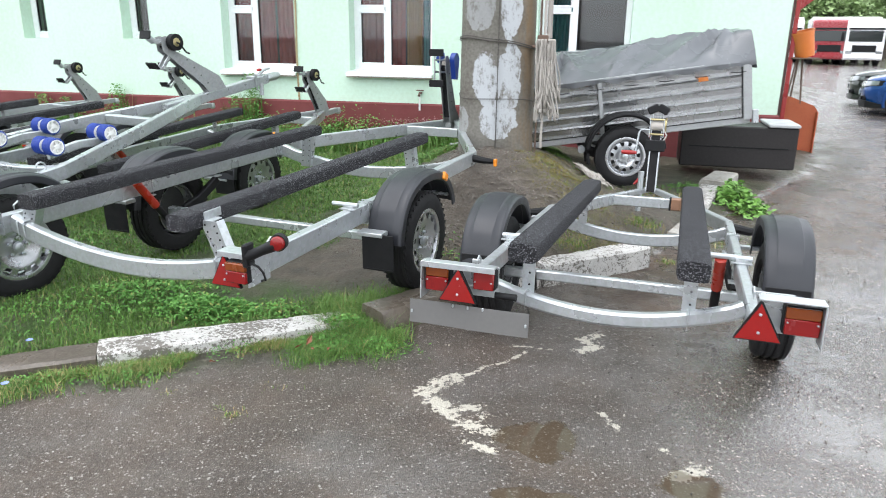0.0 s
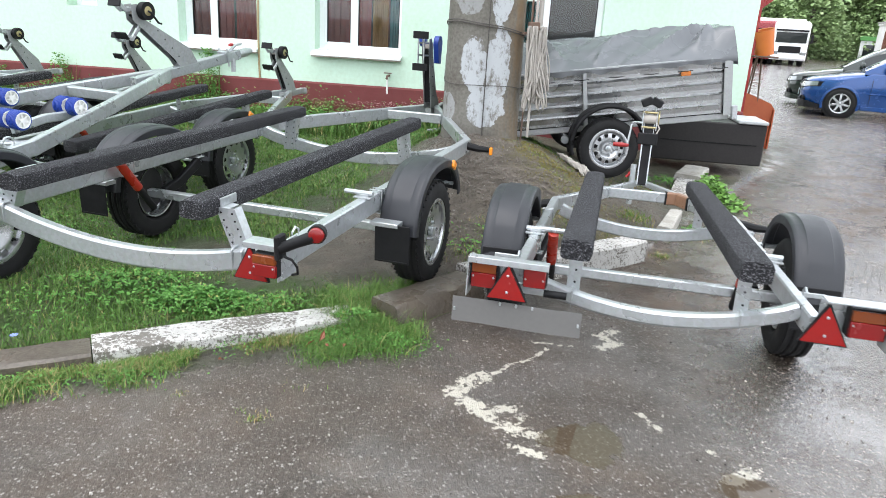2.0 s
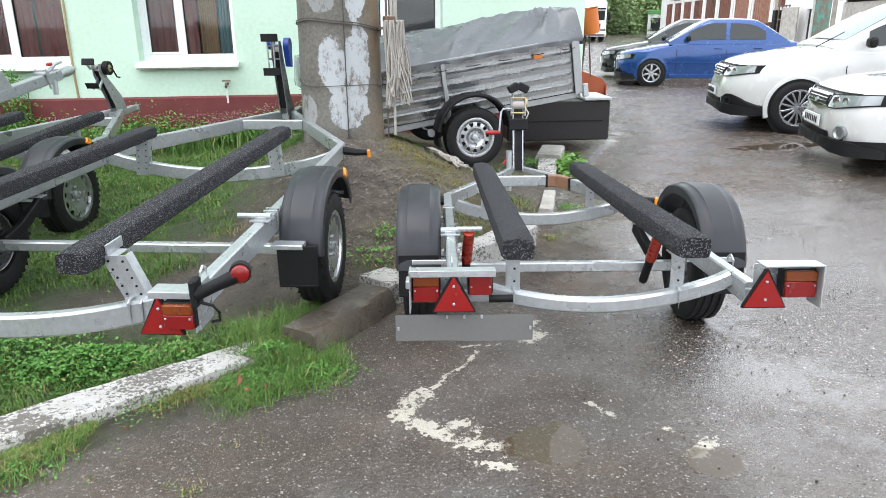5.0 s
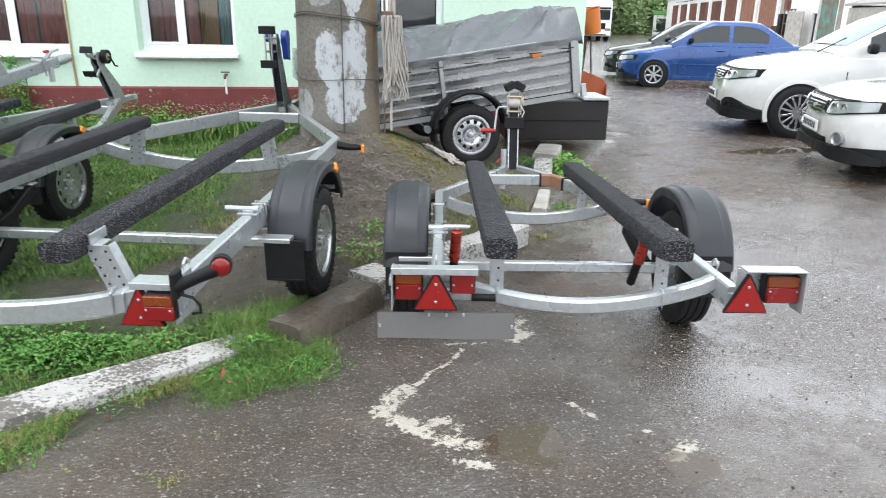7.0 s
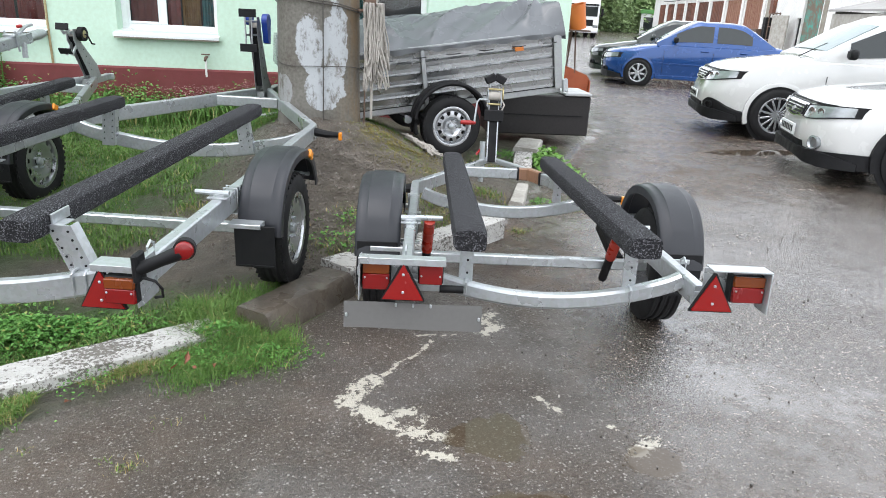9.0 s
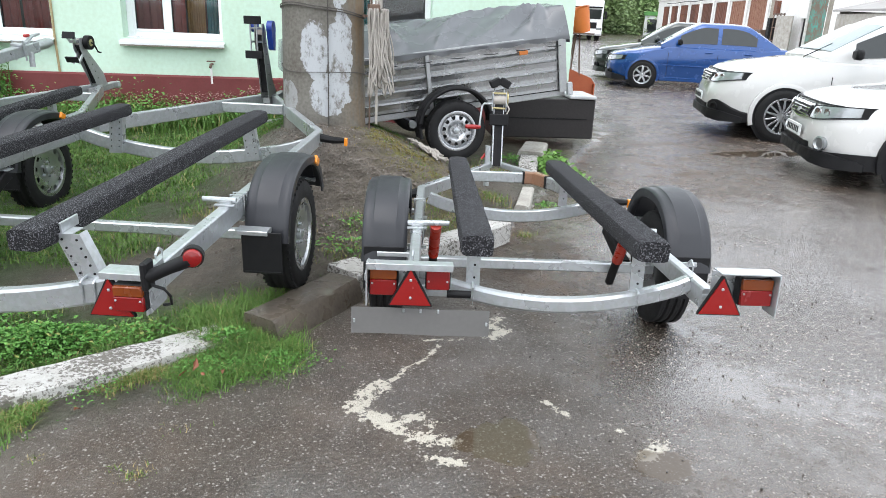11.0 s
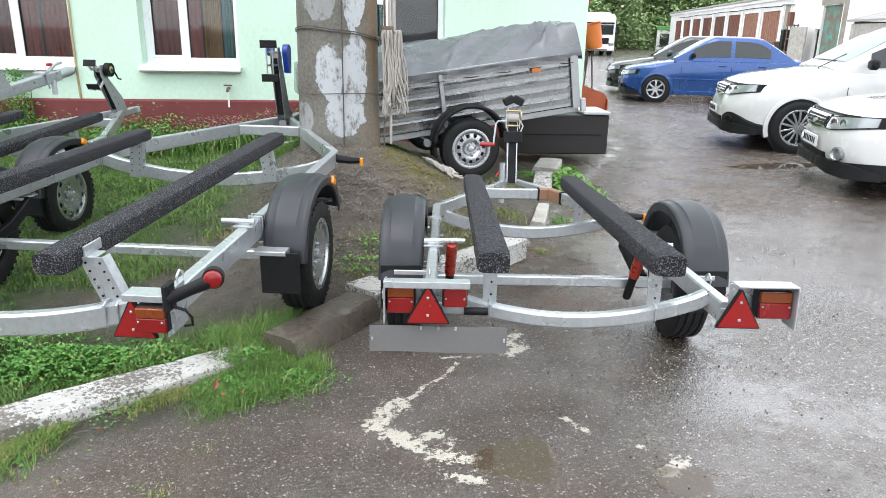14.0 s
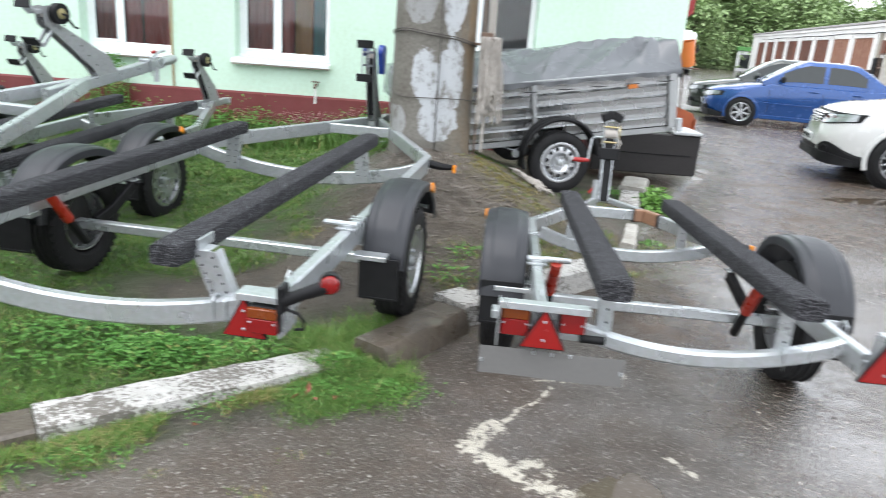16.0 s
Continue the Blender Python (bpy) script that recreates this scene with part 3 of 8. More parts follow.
def build_ground():
    def line(lo, hi, fine_lo, fine_hi, far):
        step = 0.045
        mid = list(np.arange(lo, fine_lo, step)) + list(np.arange(fine_lo, fine_hi, 0.02)) + list(np.arange(fine_hi, hi, step))
        d = step
        a, c = [], []
        x = lo
        while x > -far:
            d *= 1.3
            x -= d
            a.append(x)
        d, x = step, mid[-1]
        while x < far:
            d *= 1.3
            x += d
            c.append(x)
        return a[::-1] + mid + c

    xs, ys = line(-3.6, 3.6, -0.3, 1.1, 420.0), line(1.0, 9.4, 2.3, 3.8, 420.0)
    nx, ny = len(xs), len(ys)
    verts, soil, moss, turf, paint, puddle, wet, mud = [], [], [], [], [], [], [], []
    for y in ys:
        for x in xs:
            verts.append((x, y, height(x, y)))
            d = behind(x, y)
            out = 1.0 if 0.02 < d else 0.0
            rim = 0.75 * math.exp(-(max(0.0, -d - 0.10) / 0.14) ** 2) if d <= 0.02 and x < -0.35 else 0.0
            right = 0.55 * math.exp(-((d + 0.25) / 0.35) ** 2) if x > 0.4 else 0.0
            soil.append(max(out, rim, right))
            moss.append(min(1.0, 1.1 * math.exp(-((x - 0.72 + 0.25 * (y - 6.0)) / 0.26) ** 2 - ((y - 5.9) / 0.6) ** 2) + 0.5 * math.exp(-((x - 0.95) / 0.5) ** 2 - ((y - 4.95) / 0.3) ** 2)))
            turf.append(max(0.0, (1.0 if d > 0.05 and x < 0.2 else 0.25) - 1.5 * bare_soil(x, y)))
            p = 0.0
            if -0.4 < x < 1.2 and 2.1 < y < 4.0:
                p = stroke(x, y)
            paint.append(p)
            puddle.append(max(math.exp(-((x - a) / r) ** 2 - ((y - c) / s) ** 2) for a, c, r, s in PUDDLES) if y > 1.5 else 0.0)
            mud.append(0.0 if d > 0 else min(1.0, max(0.0, (y - 4.4) / 1.6)) * (0.35 + 0.65 * math.exp(-((d + 0.6) / 1.5) ** 2)) + 1.1 * math.exp(-((x - 1.25) / 0.42) ** 2 - ((y - 4.65) / 0.55) ** 2) + 0.8 * math.exp(-((x - 1.35) / 0.35) ** 2 - ((y - 4.0) / 0.45) ** 2))
            # wet rises with x, so gloss and the painted sheen grow rightwards
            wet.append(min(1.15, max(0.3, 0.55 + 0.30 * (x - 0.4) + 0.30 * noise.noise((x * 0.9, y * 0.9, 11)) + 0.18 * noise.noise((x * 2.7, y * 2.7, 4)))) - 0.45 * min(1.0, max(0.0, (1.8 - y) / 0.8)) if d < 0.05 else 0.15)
    faces = [(j * nx + i, j * nx + i + 1, (j + 1) * nx + i + 1, (j + 1) * nx + i) for j in range(ny - 1) for i in range(nx - 1)]
    me = bpy.data.meshes.new("ground")
    me.from_pydata(verts, [], faces)
    for name, data in (("soil", soil), ("moss", moss), ("turf", turf), ("paint", paint), ("puddle", puddle), ("wet", wet), ("mud", mud)):
        me.attributes.new(name, "FLOAT", "POINT").data.foreach_set("value", data)
    me.polygons.foreach_set("use_smooth", [True] * len(faces))
    me.materials.append(GROUND)
    tagged(new("ground", me), "wet brown asphalt yard with bare soil and worn paint", "ground", kind="structure")


build_ground()
# ---- office building: its wall runs along WALL_X, set back by WALL_N ----
WALL_M = Matrix.Translation((-1.08, 9.635, 0)) @ rot("Z", -9.8)   # local x along the wall, y into the building
WALL_L, WALL_R, WALL_T = -11.0, 4.78, 0.42
WALL_H = 7.2
# windows: x0, x1, z0, z1
WINDOWS = [(-5.56, -5.15, 1.42, 2.75), (-3.92, -3.49, 1.43, 2.75), (-2.38, -1.32, 1.055, 2.62), (-0.555, 0.56, 1.065, 2.62), (1.90, 3.02, 1.065, 2.62)]
MULLIONS = {3: -1.97, 4: -0.08, 5: 2.34}


def build_wall():
    bm = bm_new()
    cuts = sorted(WINDOWS)
    x = WALL_L
    for x0, x1, z0, z1 in cuts:
        box(bm, ((x + x0) / 2, WALL_T / 2, WALL_H / 2 + 0.33), (x0 - x, WALL_T, WALL_H - 0.66), 0)
        box(bm, ((x0 + x1) / 2, WALL_T / 2, (0.66 + z0) / 2), (x1 - x0, WALL_T, z0 - 0.66), 0)
        box(bm, ((x0 + x1) / 2, WALL_T / 2, (z1 + WALL_H) / 2), (x1 - x0, WALL_T, WALL_H - z1), 0)
        x = x1
    box(bm, ((x + WALL_R) / 2, WALL_T / 2, WALL_H / 2 + 0.33), (WALL_R - x, WALL_T, WALL_H - 0.66), 0)
    bmesh.ops.remove_doubles(bm, verts=bm.verts, dist=1e-4)
    w = link("wall_south", bm, MINT, m=WALL_M)
    tagged(w, "mint green plastered office wall with streaks", "wall", kind="structure")
    bm = bm_new()
    box(bm, (WALL_R - WALL_T / 2, WALL_T + 3.5, WALL_H / 2 + 0.33), (WALL_T, 7.0, WALL_H - 0.66), 0)
    tagged(link("wall_east", bm, MINT, m=WALL_M), "mint green plastered end wall of the office", "wall", kind="structure")
    bm = bm_new()
    box(bm, ((WALL_L + WALL_R) / 2, 0.19, 0.33), (WALL_R - WALL_L + 0.06, 0.46, 0.66), 0.02)
    box(bm, (WALL_R - 0.19, 3.9, 0.33), (0.46, 7.0, 0.66), 0.02)
    tagged(link("plinth", bm, MAROON, m=WALL_M), "maroon painted plinth along the office wall", "plinth", kind="structure")
    bm = bm_new()
    box(bm, ((WALL_L + WALL_R) / 2, 3.2, WALL_H + 0.06), (WALL_R - WALL_L + 0.7, 7.4, 0.12), 0.02)
    tagged(link("roof", bm, ROOFING, m=WALL_M), "flat grey roof slab of the office", "roof", kind="structure")
    # unseen back walls, in the same darkened room colour
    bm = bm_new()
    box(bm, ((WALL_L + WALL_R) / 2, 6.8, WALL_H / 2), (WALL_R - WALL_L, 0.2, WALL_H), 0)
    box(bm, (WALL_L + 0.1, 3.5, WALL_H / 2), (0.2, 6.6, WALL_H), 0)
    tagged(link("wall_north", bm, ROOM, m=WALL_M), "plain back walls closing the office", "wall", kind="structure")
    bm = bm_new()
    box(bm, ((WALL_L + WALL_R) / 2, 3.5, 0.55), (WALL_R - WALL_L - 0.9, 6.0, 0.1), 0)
    tagged(link("floor", bm, ROOM, m=WALL_M), "office floor behind the windows, dimness put into its colour", "floor", kind="structure")


def build_window(i, x0, x1, z0, z1, cloth):
    w = root("window_%d" % i, WALL_M, "white plastic two-sash window set deep in the green wall", "window")
    w["kind"] = "structure"
    small = i not in MULLIONS
    d = 0.235
    t = 0.07
    xm = MULLIONS.get(i, (x0 + x1) / 2)
    zm = z0 + 0.78

    def bars(bm, a, c, lo, hi, th, y):
        for cc, ss in (((a + th / 2, y, (lo + hi) / 2), (th, 0.06, hi - lo)), ((c - th / 2, y, (lo + hi) / 2), (th, 0.06, hi - lo)), (((a + c) / 2, y, lo + th / 2), (c - a - 2 * th, 0.06, th)), (((a + c) / 2, y, hi - th / 2), (c - a - 2 * th, 0.06, th))):
            box(bm, cc, ss, 0.006)

    bm = bm_new()
    bars(bm, x0, x1, z0, z1, t, d)
    if not small:
        box(bm, (xm, d - 0.003, (z0 + z1) / 2), (0.07, 0.068, z1 - z0 - 2 * t), 0.006)
        box(bm, ((x0 + xm) / 2, d - 0.003, zm), (xm - x0 - t - 0.035, 0.064, 0.05), 0.005)
    part("window_frame", bm, PVC, w)
    panes = [(x0 + t, x1 - t, z0 + t, z1 - t)] if small else [(x0 + t, xm - 0.035, z0 + t, zm - 0.025), (x0 + t, xm - 0.035, zm + 0.025, z1 - t), (xm + 0.035, x1 - t, z0 + t, z1 - t)]
    for k, (a, c, lo, hi) in enumerate(panes):
        bm = bm_new()
        if k == 0 or (k == 1 and not small):
            bars(bm, a, c, lo, hi, 0.028, d - 0.008)
            part("sash", bm, PVC, w)
            a, c, lo, hi = a + 0.028, c - 0.028, lo + 0.028, hi - 0.028
            bm = bm_new()
        gl = bm_new()
        box(gl, ((a + c) / 2, d + 0.005, (lo + hi) / 2), (c - a, 0.008, hi - lo), 0)
        p = part("pane", gl, GLASS, w, "clear glass pane reflecting the yard")
        p.visible_shadow = False
        if bm.is_valid and not bm.verts:
            bm.free()
        bm = bm_new()
        for xs in (a + 0.004, c - 0.004):
            box(bm, (xs, d - 0.006, (lo + hi) / 2), (0.008, 0.03, hi - lo), 0)
        part("seal", bm, DARK, w, "dark rubber glazing seal")
    if not small:
        bm = bm_new()
        sill = [(0.20, z0 - 0.004), (0.20, z0 + 0.012), (-0.085, z0 - 0.028), (-0.095, z0 - 0.034), (-0.095, z0 - 0.068), (-0.088, z0 - 0.068), (-0.088, z0 - 0.042)]
        rings(bm, [[Vector((x, y, z)) for y, z in sill] for x in (x0 - 0.03, x1 + 0.02)])
        part("window_sill", bm, PVC, w, "thin white sheet-metal sill")
        # grey strip that paints the shade line beneath the sill
        bm = bm_new()
        box(bm, ((x0 + x1) / 2 - 0.005, -0.045, z0 - 0.078), (x1 - x0 + 0.03, 0.09, 0.016), 0.002)
        part("sill_shade_strip", bm, CONCRETE, w, "grey strip painted as the shade line under the sill")
    if cloth:
        for k, (a, c, mat) in enumerate(cloth):
            bm = bm_new()
            n = 26
            f = [[Vector((a + (c - a) * j / n, 0.85 + 0.02 * math.sin(j * 1.9), z)) for j in range(n + 1)] for z in (z0 - 0.2, z1 + 0.1)]
            b2 = [[Vector((p.x, p.y + 0.006, p.z)) for p in reversed(r)] for r in f]
            rings(bm, [f[0] + b2[0], f[1] + b2[1]])
            part("curtain", bm, mat, w, "dim hanging cloth behind the glass", smooth=True)
    return w


build_wall()
CLOTH = {2: [(-2.7, -1.98, CURTAIN_RED), (-1.95, -1.30, CURTAIN_RED)], 3: [(-0.8, -0.02, CURTAIN_RED), (0.0, 0.22, CURTAIN_OCHRE), (0.24, 0.55, CURTAIN_TEAL)], 4: [(2.0, 2.32, CURTAIN_TEAL)]}
for i, wdw in enumerate(WINDOWS):
    build_window(i + 1, *wdw, CLOTH.get(i))

# pale cable down the wall beside a window
bm = bm_new()
tube(bm, [(-1.295 + 0.006 * math.sin(z * 4), -0.012, z) for z in np.linspace(0.66, 5.0, 24)], 0.013, 6)
tagged(link("wall_cable", bm, material("ochre_cable", (0.45, 0.36, 0.20), 0.8, tint=(0.25, 0.17, 0.09), scale=3, amount=0.8), m=WALL_M, smooth=True), "stained ochre cable running down the green wall", "cable")
# steel post behind the building's corner
post = root("steel_post", Matrix.Translation((4.14, 9.95, 0.0)) @ rot("Z", -10), "red-brown painted steel post behind the office corner", "post")
bm = bm_new()
box(bm, (-0.035, 0, 1.9), (0.05, 0.05, 3.75), 0.006)
part("shaft", bm, material("brown_strip", (0.07, 0.032, 0.026), 0.6), post, "dark brown shaft")
bm = bm_new()
box(bm, (0.022, -0.01, 1.9), (0.055, 0.012, 3.7), 0.004)
part("flange", bm, RED_PAINT, post, "worn red flange")

# tap on the plinth
tp = root("wall_tap", WALL_M @ Matrix.Translation((0.42, 0, 0.7)), "old brass water tap with a pipe on the wall", "tap")
bm = bm_new()
tube(bm, [(0, 0.03, 0.10), (0, -0.09, 0.10), (0, -0.13, 0.07)], 0.016, 8)
box(bm, (0, -0.07, 0.135), (0.1, 0.02, 0.014), 0.004)
part("spout", bm, RUST, tp, smooth=True)
bm = bm_new()
tube(bm, [(0.0, -0.085, 0.09), (0.0, -0.085, -0.12)], 0.012, 8)
part("drain", bm, WHITE_PLASTIC, tp)


# ---- concrete pole with its cables ----
def build_pole():
    px, py = POLE_XY
    pole = root("concrete_pole", Matrix.Translation((px, py, 0.3)), "thick weathered concrete pole with white lime patches", "pole")
    bm = bm_new()
    loops = []
    for z, r in ((0, 0.335), (0.25, 0.325), (0.39, 0.32), (1.2, 0.31), (2.6, 0.30), (4.5, 0.29)):
        loops.append([Vector((r * 1.02 * math.copysign(abs(math.cos(a)) ** 0.62, math.cos(a)), r * 0.92 * math.copysign(abs(math.sin(a)) ** 0.62, math.sin(a)), z)) for a in (2 * math.pi * k / 40 for k in range(40))])
    rings(bm, loops)
    part("shaft", bm, POLE_CONCRETE, pole, smooth=True)
    for z in (0.70, 1.16):
        bm = bm_new()
        r = 0.318
        pts = [Vector((r * 1.03 * math.copysign(abs(math.cos(a)) ** 0.62, math.cos(a)), r * 0.95 * math.copysign(abs(math.sin(a)) ** 0.62, math.sin(a)), z + 0.02 * math.sin(a * 2 + z * 5) - 0.03 * math.cos(a))) for a in (2 * math.pi * k / 40 for k in range(41))]
        tube(bm, pts, 0.005 if z > 1 else 0.003, 6)
        if z > 1:
            tube(bm, [p + Vector((0, 0, 0.016)) for p in pts], 0.004, 6)
        part("wire_band", bm, WIRE, pole, "dull twisted wire band", smooth=True)
    bm = bm_new()
    box(bm, (-0.005, -0.306, 1.7), (0.007, 0.014, 3.4), 0.002)
    part("seam", bm, WIRE, pole, "dark vertical joint")
    box_ = bm_new()
    box(box_, (0.36, -0.27, 1.19), (0.085, 0.09, 0.07), 0.006)
    box(box_, (0.36, -0.28, 1.135), (0.17, 0.13, 0.02), 0.003)
    part("junction_box", box_, RUST, pole, "small grey metal terminal box")
    for x, y, zt, zb, r in ((0.375, -0.30, 4.4, 0.30, 0.011), (0.41, -0.26, 4.4, 1.1, 0.014), (0.345, -0.26, 4.4, 1.15, 0.009), (0.335, -0.22, 1.1, 0.25, 0.007), (0.43, -0.22, 4.4, 1.2, 0.012)):
        bm = bm_new()
        tube(bm, [(x + 0.006 * math.sin(z * 3), y, z) for z in np.linspace(zb, zt, 14)], r, 8)
        part("conduit", bm, CABLE if r > 0.01 else RUST, pole, smooth=True)
    coil = root("cable_coil", Matrix.Translation((px + 0.41, py - 0.33, 1.44)), "grey cable hung in long loops on the pole", "cable")
    rnd = random.Random(4)
    for k in range(40):
        bm = bm_new()
        x, xe = rnd.uniform(-0.10, 0.04), rnd.uniform(-0.11, 0.12)
        w, dn, y = rnd.uniform(0.008, 0.022), rnd.uniform(0.42, 0.68), rnd.uniform(-0.06, 0.04)
        pts = []
        for j in range(27):
            a = 2 * math.pi * j / 26
            q = (1 - math.cos(a)) / 2
            pts.append((x + (xe - x) * q ** 1.6 + w * math.sin(a) + 0.006 * math.sin(9 * q + k), y + 0.012 * math.sin(2 * a + k), 0.05 - dn * q))
        tube(bm, pts, rnd.uniform(0.005, 0.010), 6)
        part("loop", bm, CABLE, coil, smooth=True)


build_pole()


# ---- kerbs and stones ----
def kerb_stone(a, c, width, top, mat, label, base=-0.05, seed=0, drop=0.0, lean=0.0):
    """A worn kerb stone from a to c, its front edge on that line."""
    a, c = Vector((*a, 0)), Vector((*c, 0))
    d = (c - a).normalized()
    nrm = Vector((-d.y, d.x, 0))
    length = (c - a).length
    bm = bm_new()
    n = max(3, int(length / 0.035))
    loops = []
    for i in range(n + 1):
        t = i / n
        q = [noise.noise((t * length * 9, seed * 7.3 + j * 2.1, 0.5)) for j in range(6)]
        o = a + d * (length * t)
        z = top - drop * t
        pr = [(0.006 + 0.008 * q[0], base), (0.008 * q[0], z * 0.25), (lean + 0.008 * q[0], z - 0.012 + 0.006 * q[1]), (lean + 0.012 + 0.008 * abs(q[1]), z + 0.005 * q[2]), (width / 2, z + 0.008 * q[3]), (width - 0.015, z + 0.008 * q[4]), (width + 0.006 * q[5], z - 0.03), (width, base)]
        loops.append([o + nrm * x + Vector((0, 0, y)) for x, y in pr])
    rings(bm, loops)
    k = link("kerb_stone", bm, mat, smooth=True)
    k.data.set_sharp_from_angle(angle=radians(32))
    return tagged(k, label, "kerb", group="yard kerbs")


kerb_stone((-1.66, 3.09), (-0.58, 3.59), 0.19, 0.075, WHITEWASH, "concrete kerb stone with worn white paint in grass", seed=1, drop=0.02)
kerb_stone((-3.30, 2.33), (-1.665, 3.088), 0.19, 0.060, KERB_GREY, "bare grey kerb stone sunk beside the grass", seed=2)
kerb_stone((-0.375, 3.565), (0.095, 4.02), 0.22, 0.118, KERB_GREY, "wet dark kerb stone lying beside the asphalt", seed=3, lean=0.025)
kerb_stone((0.08, 4.07), (0.50, 4.35), 0.25, 0.13, WHITEWASH, "short kerb stone with worn white paint", seed=4)
kerb_stone((0.52, 4.36), (1.28, 4.83), 0.19, 0.15, WHITEWASH, "white painted kerb stone beneath the trailer", seed=5)
kerb_stone((1.61, 5.30), (1.91, 5.87), 0.11, 0.12, PALE_STONE, "loose grey kerb piece beside the trailer tongue", seed=6)
kerb_stone((2.11, 6.28), (2.45, 7.0), 0.19, 0.13, WHITEWASH, "broken white painted kerb block", seed=7, drop=-0.03)
kerb_stone((2.49, 7.0), (2.79, 7.52), 0.25, 0.19, PALE_STONE, "broken concrete kerb block near the bin", seed=8)





rag = root("rag", Matrix.Identity(4), "grey tangle of old rope on the soil mound", "rope")
rnd = random.Random(9)
for k in range(30):
    bm = bm_new()
    t0, t1 = rnd.uniform(0, 0.45), rnd.uniform(0.55, 1.0)
    side, ph = rnd.uniform(-0.07, 0.07), rnd.uniform(0, 6)
    pts = []
    for j in range(12):
        t = t0 + (t1 - t0) * j / 11
        o = side * (0.4 + t) + 0.022 * math.sin(j * 1.1 + ph)
        x, y = 0.97 + 0.21 * t + o * 0.9, 6.46 - 0.48 * t + o * 0.4
        pts.append((x, y, height(x, y) + 0.018 + 0.045 * abs(math.sin(j * 0.6 + ph)) * rnd.uniform(0.5, 1)))
    tube(bm, pts, 0.0065, 5)
    part("strand", bm, CABLE, rag, smooth=True)
# ---- wheels and trailers ----
def arc_pts(a0, a1, r, n, c=(0, 0, 0)):
    """Points on an arc in the YZ plane, degrees from +Y towards +Z."""
    return [(c[0], c[1] + r * math.cos(radians(a)), c[2] + r * math.sin(radians(a))) for a in np.linspace(a0, a1, n)]


def wheel(parent, c, r=0.287, w=0.165, rim_r=0.18, out=1, slots=12, caps=True, tread=True, spokes=None, mat=None):
    """A tyre on a pressed-steel or cast rim. out: +1 shows its face to +x."""
    mat = mat or RIM
    wh = new("wheel")
    wh.parent = parent
    wh.matrix_basis = Matrix.Translation(c) @ (rot("Z", 180) if out < 0 else Matrix.Identity(4))
    h = w / 2
    bm = bm_new()
    prof = [(h * 0.80, rim_r), (h * 0.95, rim_r + 0.012), (h * 1.02, rim_r + (r - rim_r) * 0.5), (h * 0.93, r - 0.02), (h * 0.78, r - 0.004)]
    for k in range(4):
        x = h * (0.66 - k * 0.44)
        prof += [(x + 0.011, r), (x - 0.006, r), (x - 0.008, r - 0.009), (x - 0.014, r - 0.009)]
    prof += [(-h * 0.78, r - 0.004), (-h * 0.93, r - 0.02), (-h * 1.02, rim_r + (r - rim_r) * 0.5), (-h * 0.95, rim_r + 0.012), (-h * 0.80, rim_r)]
    lathe(bm, prof, 40, closed=True)
    if tread:
        for k in range(40):
            a = 360 * k / 40
            for s in (1, -1):
                box(bm, (0, 0, 0), (h * 0.34, 0.019, 0.010), 0, Matrix.Rotation(radians(a), 4, "X") @ Matrix.Translation((s * h * 0.75, 0, r - 0.0085)) @ rot("Z", 14 * s))
    part("tyre", bm, RUBBER, wh, smooth=True)
    bm = bm_new()
    lathe(bm, [(h * 0.80, rim_r + 0.002), (h * 0.90, rim_r + 0.010), (h * 0.93, rim_r + 0.004), (h * 0.88, rim_r - 0.014), (h * 0.5, rim_r - 0.022), (-h * 0.7, rim_r - 0.022), (-h * 0.72, rim_r - 0.016), (h * 0.45, rim_r - 0.012)], 40, closed=True)
    if spokes:
        for k in range(spokes):
            a = 360 * k / spokes
            mm = Matrix.Rotation(radians(a), 4, "X")
            sweep(bm, [mm @ Vector((h * 0.72, 0, 0.03)), mm @ Vector((h * 0.80, 0, rim_r * 0.6)), mm @ Vector((h * 0.7, 0, rim_r - 0.012))], 0.026 if spokes > 8 else 0.045, 0.02, 0.004, up=mm @ Vector((1, 0, 0)))
        lathe(bm, [(h * 0.5, 0.001), (h * 0.5, 0.05), (h * 0.78, 0.045), (h * 0.86, 0.02), (h * 0.86, 0.001)], 20)
    else:
        ri, ro = (rim_r * 0.60, rim_r * 0.78) if slots == 11 else (rim_r * 0.72, rim_r * 0.88)
        lathe(bm, [(h * 0.46, 0.028), (h * 0.46, ri * 0.55), (h * 0.80, ri * 0.85), (h * 0.80, ri), (h * 0.76, ri), (h * 0.76, ri * 0.83), (h * 0.42, ri * 0.5), (h * 0.42, 0.028)], 40, closed=True)
        lathe(bm, [(h * 0.72, ro), (h * 0.50, rim_r - 0.018), (h * 0.46, rim_r - 0.018), (h * 0.68, ro)], 40, closed=True)
        for k in range(slots):
            a = radians(360 * k / slots)
            wid = math.pi * (ri + ro) / 2 / slots * (1.15 if slots > 10 else 0.85)
            q = Matrix.Rotation(a, 4, "X")
            rings(bm, [[q @ Vector((h * x, s * wid * g, rr)) for x, s in ((0.80 - d, -0.5), (0.80 - d, 0.5), (0.73 - d, 0.5), (0.73 - d, -0.5))] for rr, d, g in ((ri - 0.004, 0, 1.0), ((ri + ro) / 2, 0.02, 0.86), (ro + 0.004, 0.08, 1.0))])
    part("rim", bm, mat, wh, "silver steel rim" if not spokes else "cast alloy rim", smooth=True)
    bm = bm_new()
    lathe(bm, [(h * 0.3, 0.001), (h * 0.3, rim_r - 0.03), (h * 0.2, rim_r - 0.03), (h * 0.2, 0.001)], 24)
